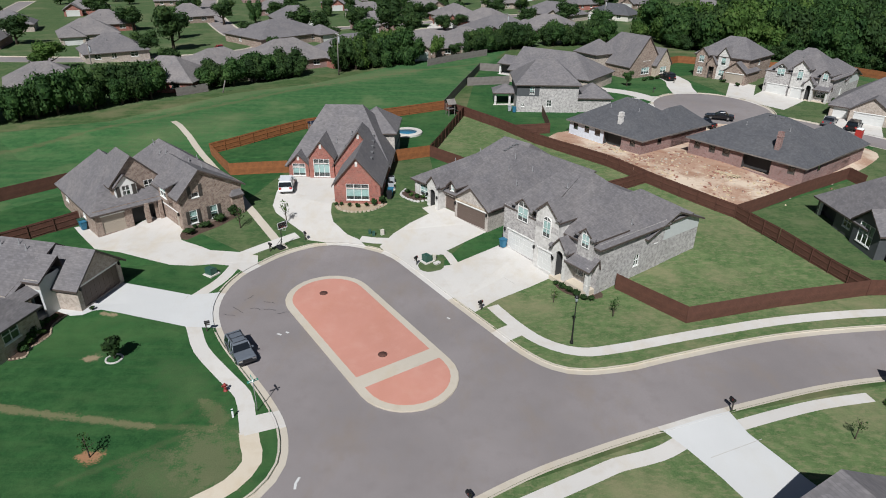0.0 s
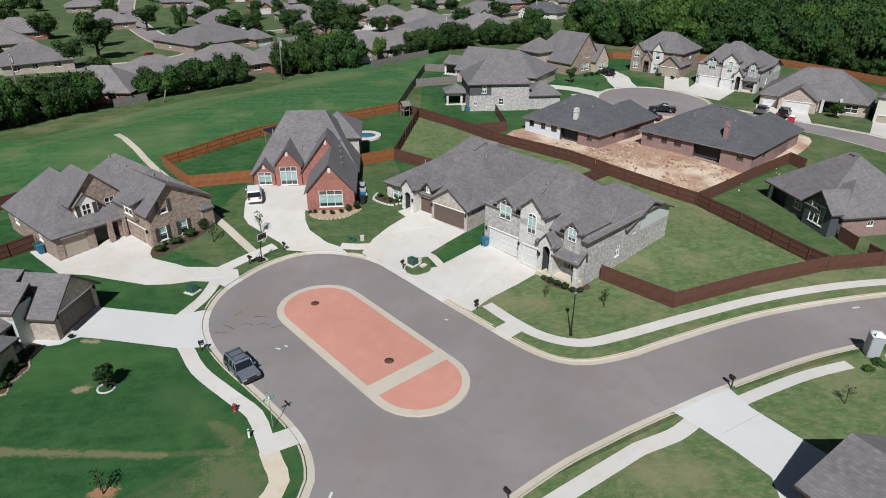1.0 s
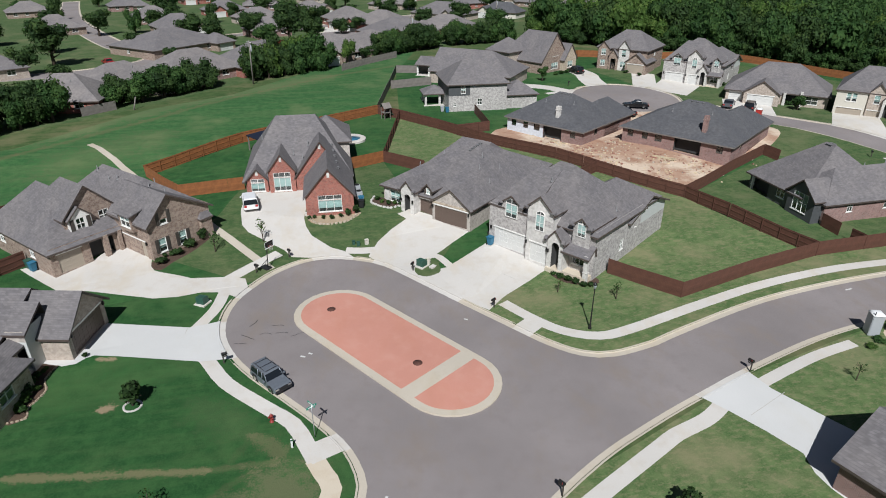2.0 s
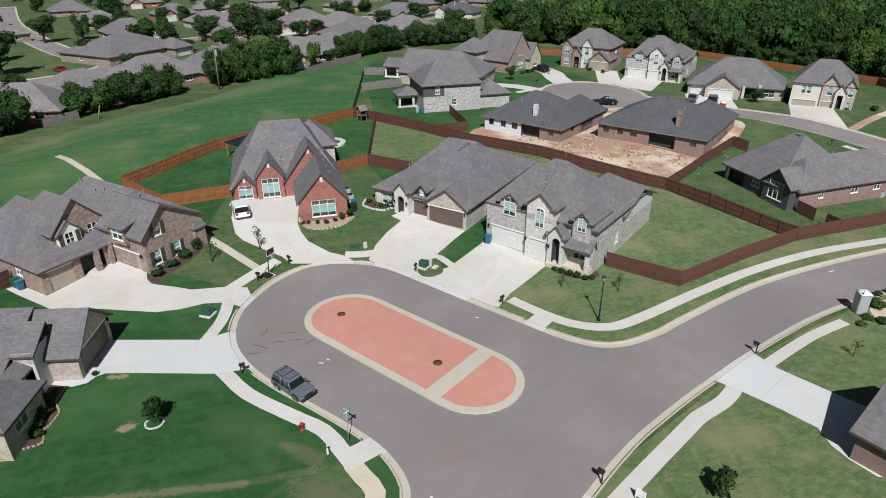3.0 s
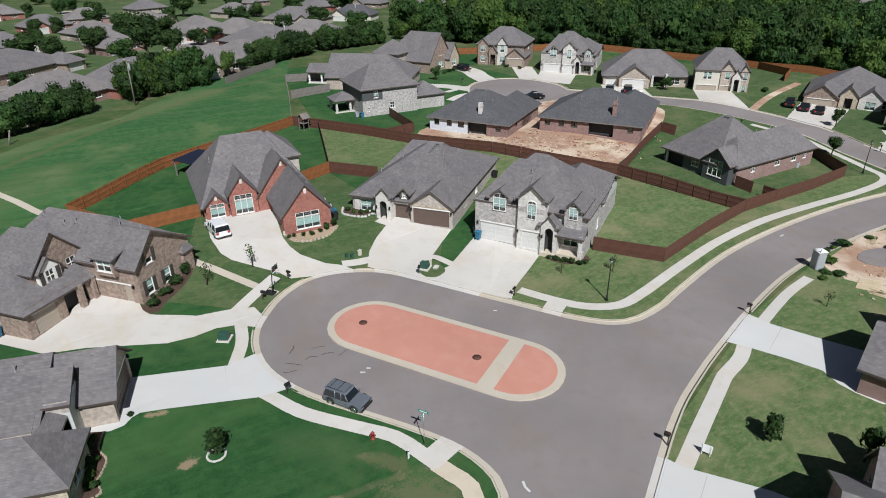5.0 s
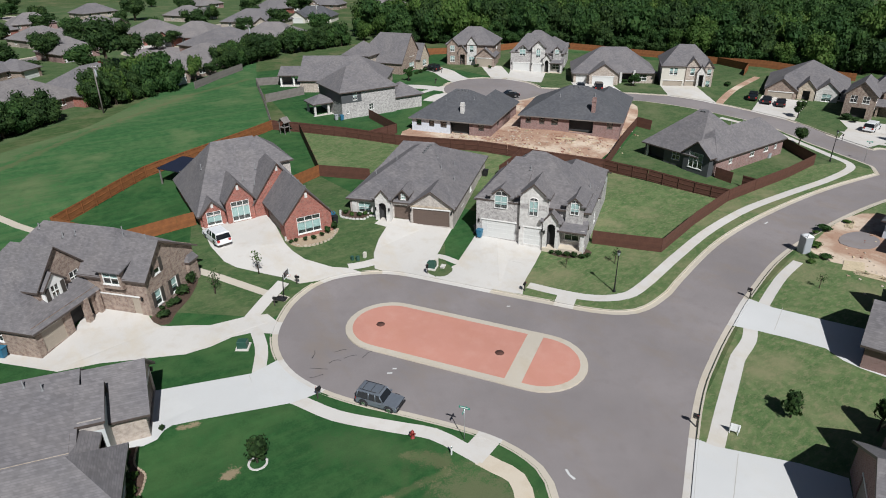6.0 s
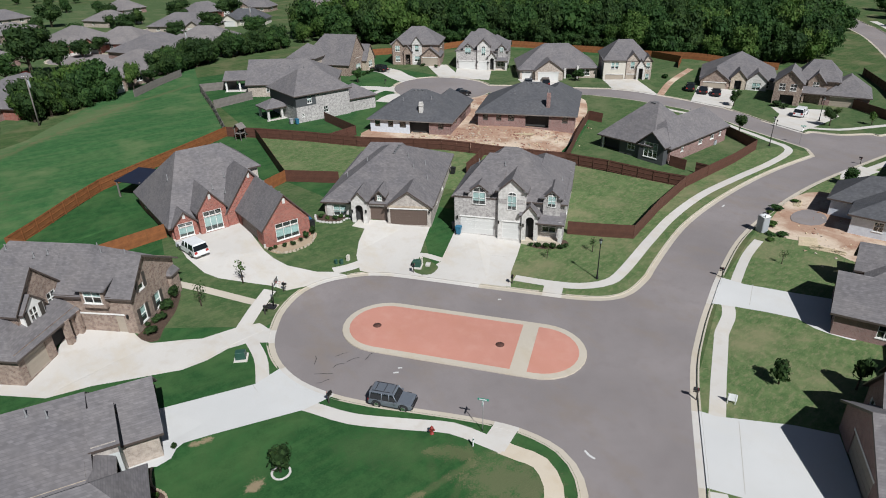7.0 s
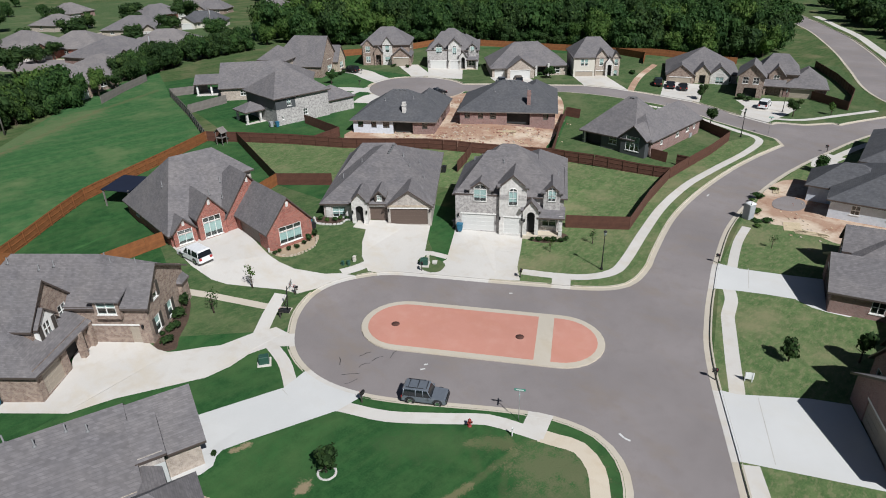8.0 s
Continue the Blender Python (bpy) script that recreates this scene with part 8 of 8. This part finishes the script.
def utility_pole(x, y, h, lean, label):
    t = thing("utility_pole", x, y, level(x, y), 30, label, "utility pole", "utility poles")
    bm = bmesh.new()
    tube(bm, [(0, 0, -0.3), (lean * h, 0, h)], [0.16, 0.11], 8)
    part("pole", bm, FENCE_GREY, t)
    if h > 5:
        bm = bmesh.new()
        box(bm, lean * h * 0.94 - 0.06, lean * h * 0.94 + 0.06, -1.0, 1.0, h * 0.94, h * 0.94 + 0.12)
        arm = part("crossarm", bm, FENCE_GREY, t)
        for s in (-0.9, -0.4, 0.4, 0.9):
            bm = bmesh.new()
            turned(bm, [(0.04, h * 0.94 + 0.12), (0.06, h * 0.94 + 0.2), (0.03, h * 0.94 + 0.26)], 8, 0, (lean * h * 0.94, s))
            part("insulator", bm, PLASTIC_WHITE, arm)
        bm = bmesh.new()
        turned(bm, [(0.18, h * 0.74), (0.2, h * 0.78), (0.2, h * 0.88), (0.12, h * 0.9)], 10, 0, (lean * h * 0.8 + 0.34, 0))
        part("transformer_can", bm, PLASTIC_GREY, t)
    return t


for px, py, ph, pl in ((-24.3, 148.7, 9.5, 0.03), (-75.0, 136.0, 9.0, 0.02), (18.4, 188.0, 10.0, 0.02), (58, 236, 10.0, 0.0), (95, 262, 11, 0.0), (-45.4, 129.2, 2.4, 0.35)):
    utility_pole(px, py, ph, pl, "weathered wooden utility pole at the edge of the meadow" if ph > 5 else "short leaning wooden post in the meadow")


def playset(x, y):
    t = thing("play_tower", x, y, level(x, y), 25, "small wooden play tower with slide by the fence", "playset")
    for sx in (-0.6, 0.6):
        for sy in (-0.6, 0.6):
            bm = bmesh.new()
            box(bm, sx - 0.05, sx + 0.05, sy - 0.05, sy + 0.05, -0.1, 2.4)
            part("leg", bm, FENCE_GREY, t)
    bm = bmesh.new()
    box(bm, -0.65, 0.65, -0.65, 0.65, 1.2, 1.28)
    part("deck", bm, FENCE_GREY, t)
    roof(t, -0.6, 0.6, -0.6, 0.6, 2.4, 0.6, "x", (0, 0), FENCE_GREY, 0.25, FENCE_GREY, 0.06)
    bm = bmesh.new()
    for s in (-0.25, 0.25):
        tube(bm, [(0.65, s, 1.3), (1.4, s, 0.7), (2.2, s, 0.15)], 0.04, 6)
    v = [bm.verts.new(p) for p in ((0.65, -0.25, 1.26), (0.65, 0.25, 1.26), (1.4, 0.25, 0.66), (1.4, -0.25, 0.66), (2.2, 0.25, 0.11), (2.2, -0.25, 0.11))]
    bm.faces.new((v[0], v[1], v[2], v[3])), bm.faces.new((v[3], v[2], v[4], v[5]))
    part("slide", bm, UTILITY_GREEN, t)
    return t


playset(1.6, 115.4)


def garden_pool(x, y):
    t = thing("garden_pool", x, y, level(x, y), 0, "round garden pool with pale rim and blue water", "pool")
    bm = bmesh.new()
    n = 28
    prof = ((1.7, 0.0), (1.7, 0.35), (2.5, 0.35), (2.6, 0.3), (2.6, -0.1))
    rings = [[bm.verts.new((r * math.cos(2 * math.pi * i / n), r * math.sin(2 * math.pi * i / n), z)) for i in range(n)] for r, z in prof]
    for a, b in zip(rings, rings[1:]):
        for i in range(n):
            bm.faces.new((a[i], a[(i + 1) % n], b[(i + 1) % n], b[i]))
    part("rim", bm, CONCRETE, t)
    bm = bmesh.new()
    turned(bm, [(1.69, 0.0), (1.69, 0.2), (0.0001, 0.2)], 28)
    part("water", bm, PLASTIC_BLUE, t, "blue water surface")
    return t


garden_pool(-5.9, 103.6)


def patio_cover():
    t = thing("patio_cover", -19.9, 98.4, level(-21, 100), 39, "dark navy patio cover on posts behind the brick house", "patio cover")
    bm = bmesh.new()
    v = [bm.verts.new(p) for p in ((0, 0, 2.2), (5.5, 0, 2.3), (5.5, 4.0, 2.5), (0, 4.0, 2.45))]
    w = [bm.verts.new(q.co - Vector((0, 0, 0.12))) for q in v]
    bm.faces.new(v), bm.faces.new(w[::-1])
    for i in range(4):
        bm.faces.new((v[i], w[i], w[(i + 1) % 4], v[(i + 1) % 4]))
    part("roof", bm, TARP, t)
    for px, py in ((0.2, 0.2), (5.3, 0.2), (5.3, 3.8), (0.2, 3.8)):
        bm = bmesh.new()
        box(bm, px - 0.08, px + 0.08, py - 0.08, py + 0.08, -0.2, 2.3)
        part("post", bm, FENCE_GREY, t)
    return t


patio_cover()


# ---- planting beds: shrubs and edging stones ----
def stones(points, size, mat, label):
    """Edging stones laid end to end, each its own piece of the border."""
    x0, y0 = points[0]
    t = thing("stone_border", x0, y0, level(x0, y0), 0, label, "stone border")
    c = smooth_line(points, size * 1.05)
    rng = random.Random(len(points))
    for i, (x, y) in enumerate(c[:-1]):
        bm = bmesh.new()
        s = size * rng.uniform(0.42, 0.56)
        box(bm, -s, s, -s * 0.62, s * 0.62, -0.08, size * rng.uniform(0.4, 0.6), 0, s * 0.3)
        d = math.degrees(math.atan2(c[i + 1][1] - y, c[i + 1][0] - x))
        part("stone", bm, mat, t, "", pose(x - x0, y - y0, level(x, y) - level(x0, y0), rng.uniform(-5, 5), rng.uniform(-5, 5), d + rng.uniform(-9, 9)))
    return t


stones([(-27.2 + 0.64 * math.cos(a), 42.1 + 0.64 * math.sin(a)) for a in np.linspace(1.2, 1.2 + 2 * math.pi, 13)], 0.25, STONE_WHITE, "ring of pale stones round a small tree")
stones([(-13.5, 73.2), (-12.4, 71.4), (-10.6, 71.0), (-8.6, 71.5), (-7.3, 73.0)], 0.4, STONE_TAN, "curved tan stone edging of the front bed")
stones([(-4.8, 77.2), (-5.3, 75.8), (-4.2, 74.5), (-3.0, 73.9), (-1.9, 74.3), (-1.2, 73.8)], 0.4, STONE_WHITE, "curved pale stone edging of the front bed")
stones([(-34.2, 47.9), (-34.6, 46.4), (-34.15, 45.1), (-34.5, 44.0), (-34.85, 43.3), (-34.7, 42.2), (-36.0, 41.9)], 0.24, STONE_TAN, "stone edging of the shaded side bed")
k = 0
for bx, by, br, bh, leaf in ((-12.6, 72.6, 0.34, 0.5, LEAF_DARK), (-11.6, 72.4, 0.36, 0.55, LEAF_DARK), (-10.5, 72.3, 0.38, 0.6, LEAF_DARK), (-9.4, 72.5, 0.38, 0.6, LEAF_DARK), (-8.5, 72.7, 0.5, 0.9, LEAF_MID), (-7.6, 73.3, 0.65, 1.3, LEAF_DARK), (-13.3, 72.5, 0.4, 0.5, LEAF_DARK),
                             (-4.4, 76.4, 0.45, 0.6, LEAF_MID), (-3.9, 75.6, 0.4, 0.5, LEAF_LIGHT), (-3.1, 75.0, 0.5, 0.6, LEAF_MID), (-2.4, 74.9, 0.4, 0.5, LEAF_LIGHT), (-1.6, 74.6, 0.4, 0.5, LEAF_MID),
                             (-29.1, 64.9, 0.85, 0.9, LEAF_DARK), (-28.9, 66.3, 0.35, 0.5, LEAF_DARK), (-27.8, 66.5, 0.8, 0.95, LEAF_DARK), (-26.5, 67.9, 0.9, 1.1, LEAF_DARK), (-25.4, 69.6, 0.75, 1.5, LEAF_DARK),
                             (12.35, 54.3, 0.5, 0.65, LEAF_DARK), (12.9, 53.5, 0.55, 0.75, LEAF_DARK), (13.45, 52.8, 0.5, 0.65, LEAF_DARK), (14.0, 52.2, 0.5, 0.7, LEAF_DARK), (14.7, 52.0, 0.45, 0.6, LEAF_DARK), (11.8, 54.9, 0.4, 0.5, LEAF_MID),
                             (-34.9, 47.4, 0.35, 0.5, LEAF_MID), (-35.3, 45.9, 0.6, 0.9, LEAF_MID), (-35.5, 44.6, 0.75, 1.1, LEAF_MID), (-35.6, 43.3, 0.6, 0.9, LEAF_LIGHT), (-34.9, 45.2, 0.5, 0.6, LEAF_LIGHT), (-35.2, 43.9, 0.55, 0.75, LEAF_LIGHT), (-35.15, 42.9, 0.5, 0.7, LEAF_MID), (-35.2, 46.6, 0.45, 0.7, LEAF_MID), (-32.3, 48.9, 0.3, 0.45, LEAF_DARK),
                             (84.0, 110.6, 0.9, 1.0, LEAF_MID), (85.6, 109.6, 1.0, 1.1, LEAF_DARK), (99.4, 93.4, 0.8, 0.9, LEAF_MID), (100.2, 94.2, 0.8, 1.0, LEAF_MID), (50.0, 146.6, 0.9, 1.0, LEAF_DARK), (48.4, 145.6, 0.8, 0.9, LEAF_DARK), (46.6, 144.8, 0.8, 0.9, LEAF_MID), (82.4, 127.6, 0.7, 0.8, LEAF_DARK), (80.6, 128.4, 0.7, 0.8, LEAF_DARK), (98.0, 66.0, 1.2, 1.6, LEAF_DARK), (97.2, 64.0, 1.0, 1.2, LEAF_DARK),
                             (66.0, 140.0, 0.7, 0.8, LEAF_DARK), (64.0, 143.4, 0.8, 0.9, LEAF_DARK), (40.6, 40.6, 0.6, 0.5, LEAF_MID), (38.6, 39.0, 0.9, 0.7, LEAF_LIGHT), (36.0, 37.6, 0.7, 0.4, LEAF_MID), (44.0, 40.8, 1.1, 0.9, LEAF_MID), (34.4, 36.9, 0.6, 0.35, LEAF_LIGHT), (48.6, 40.4, 0.6, 0.5, LEAF_LIGHT), (36.6, 36.6, 0.9, 0.6, LEAF_MID), (42.4, 40.9, 0.5, 0.4, LEAF_LIGHT), (39.4, 39.9, 0.5, 0.35, LEAF_MID)):
    shrub(bx, by, br, bh, leaf, "low rounded shrub in a planting bed" if bx < 34 or bx > 50 else "rank green weeds at the edge of the building plot", k)
    k += 1


# ---- building-plot clutter ----
def lumber(x, y, turn, n, length, label):
    t = thing("lumber_stack", x, y, level(x, y), turn, label, "lumber")
    rng = random.Random(n + int(length * 10))
    for i in range(n):
        bm = bmesh.new()
        box(bm, -length / 2, length / 2, -0.07, 0.07, 0, 0.05)
        part("board", bm, WOOD, t, "", pose(rng.uniform(-0.3, 0.3), 0.16 * (i % 6) + rng.uniform(-0.05, 0.05), 0.02 + 0.055 * (i // 6), 0, 0, rng.uniform(-6, 6)))
    return t


lumber(37.1, 31.6, 105, 7, 3.6, "loose pale boards on the red earth")
lumber(48.6, 39.6, 20, 8, 2.4, "stack of pale boards near the street")
lumber(27.6, 95.0, -50, 8, 2.6, "scattered boards behind the unfinished house")
lumber(41.0, 84.0, -50, 9, 3.0, "scattered boards on the bare earth")
lumber(58.2, 106.5, 10, 6, 4.4, "long boards by the far street")
rs = random.Random(11)
DEBRIS = [plain("pale_rubble", (0.50, 0.43, 0.35), 0.9, spread=0.3), WOOD, plain("brick_rubble", (0.30, 0.15, 0.11), 0.9, spread=0.3), DIRT]


def rubble(name, spots, count, size, label):
    """Broken blocks, offcuts and clods strewn over bare earth."""
    bm = bmesh.new()
    for _ in range(count):
        cx, cy, r = rs.choice(spots)
        x, y = cx + rs.gauss(0, r), cy + rs.gauss(0, r)
        s = size * rs.uniform(0.3, 1.3)
        n = len(bm.verts)
        v = box(bm, -s, s, -s * rs.uniform(0.3, 1), s * rs.uniform(0.3, 1), -0.05, s * rs.uniform(0.3, 0.8), rs.randrange(4))
        m = pose(x, y, level(x, y), rs.uniform(-15, 15), rs.uniform(-15, 15), rs.uniform(0, 360))
        for q in v:
            q.co = m @ q.co
    ob = part(name, bm, DEBRIS, None)
    return tagged(ob, label, "rubble", "", "stuff")


rubble("rubble", [(25.6, 98.0, 1.6), (28.4, 94.6, 1.4), (31.0, 90.4, 1.2), (34.6, 88.0, 2.2), (40.6, 84.6, 2.0), (46.0, 81.6, 1.8), (37.0, 92.0, 2.0), (33.6, 84.0, 1.6), (44.0, 100.4, 2.0), (48.6, 107.0, 2.2), (52.6, 83.0, 1.4), (27.0, 88.4, 1.2), (22.6, 95.2, 1.2), (31.6, 85.6, 1.4), (38.0, 78.0, 1.6), (43.6, 79.4, 1.4)], 900, 0.16, "pale rubble and offcuts strewn behind the unfinished houses")
rubble("rubble", [(40.0, 35.0, 2.0), (46.0, 37.6, 2.0), (38.0, 31.0, 1.6), (47.6, 31.0, 2.0)], 90, 0.13, "broken blocks and offcuts on the building plot")
slab("concrete_spill", smooth_line([(42.0, 37.8), (44.6, 38.8), (47.4, 38.0), (47.0, 35.8), (44.6, 34.8), (42.4, 35.6)], 0.8, True), 0.0, 0.05, ASPHALT, None, "grey washed-out concrete patch on red earth", "concrete patch", 0.02)
slab("plywood_sheet", [(35.6, 34.2), (38.0, 35.2), (39.2, 33.6), (36.8, 32.4)], 0.01, 0.05, WOOD, None, "pale plywood sheets lying on red earth", "plywood sheet", 0)


# ---- joints, cracks and marks in the paving ----
def strips(name, lines, width, lift, mat, label):
    bm = bmesh.new()
    for line in lines:
        for (xa, ya), (xb, yb) in zip(line, line[1:]):
            d = Vector((xb - xa, yb - ya, 0)).normalized()
            n = Vector((-d.y, d.x, 0)) * width / 2
            a, b = Vector((xa, ya, level(xa, ya) + lift)), Vector((xb, yb, level(xb, yb) + lift))
            bm.faces.new([bm.verts.new(q) for q in (a - n, b - n, b + n, a + n)])
    ob = part(name, bm, mat, None)
    return tagged(ob, label, "paving mark", "", "structure")


JOINT = plain("joint_filler", (0.47, 0.445, 0.41), 0.9)
strips("joints", [[(1.96, 23.9), (-4.3, 20.2)], [(22.9, 33.3), (18.6, 31.5)], [(3.4, 60.4), (8.2, 54.2)], [(-24.7, 52.3), (-25.1, 47.6)]], 0.05, 0.004, JOINT, "dark control joints in the concrete drives")
crack = random.Random(3)
lines = []
for x, y, a, n in ((-19.9, 50.6, -20, 4), (-18.2, 50.3, 12, 3), (-16.8, 50.2, -15, 3), (-19.2, 51.8, 15, 3), (-17.2, 51.6, -10, 3), (-20.4, 49.4, -40, 3), (-15.4, 49.4, 5, 4)):
    line = [(x, y)]
    for _ in range(n):
        a += crack.uniform(-35, 35)
        x, y = x + 0.4 * math.cos(radians(a)), y + 0.4 * math.sin(radians(a))
        line.append((x, y))
    lines.append(line)
strips("tar_cracks", lines, 0.055, -STEP + 0.004, PLASTIC_BLACK, "dark tar-sealed cracks in the asphalt")
strips("paint_smears", [[(-9.2, 29.7), (-9.35, 29.2), (-9.3, 28.7)], [(-14.6, 46.2), (-14.2, 46.0)], [(-13.9, 46.5), (-13.6, 46.3)], [(0.6, 49.0), (0.9, 48.8)], [(40.2, 46.2), (41.0, 46.3)]], 0.18, -STEP + 0.004, CONCRETE_NEW, "small white paint smears on the asphalt")
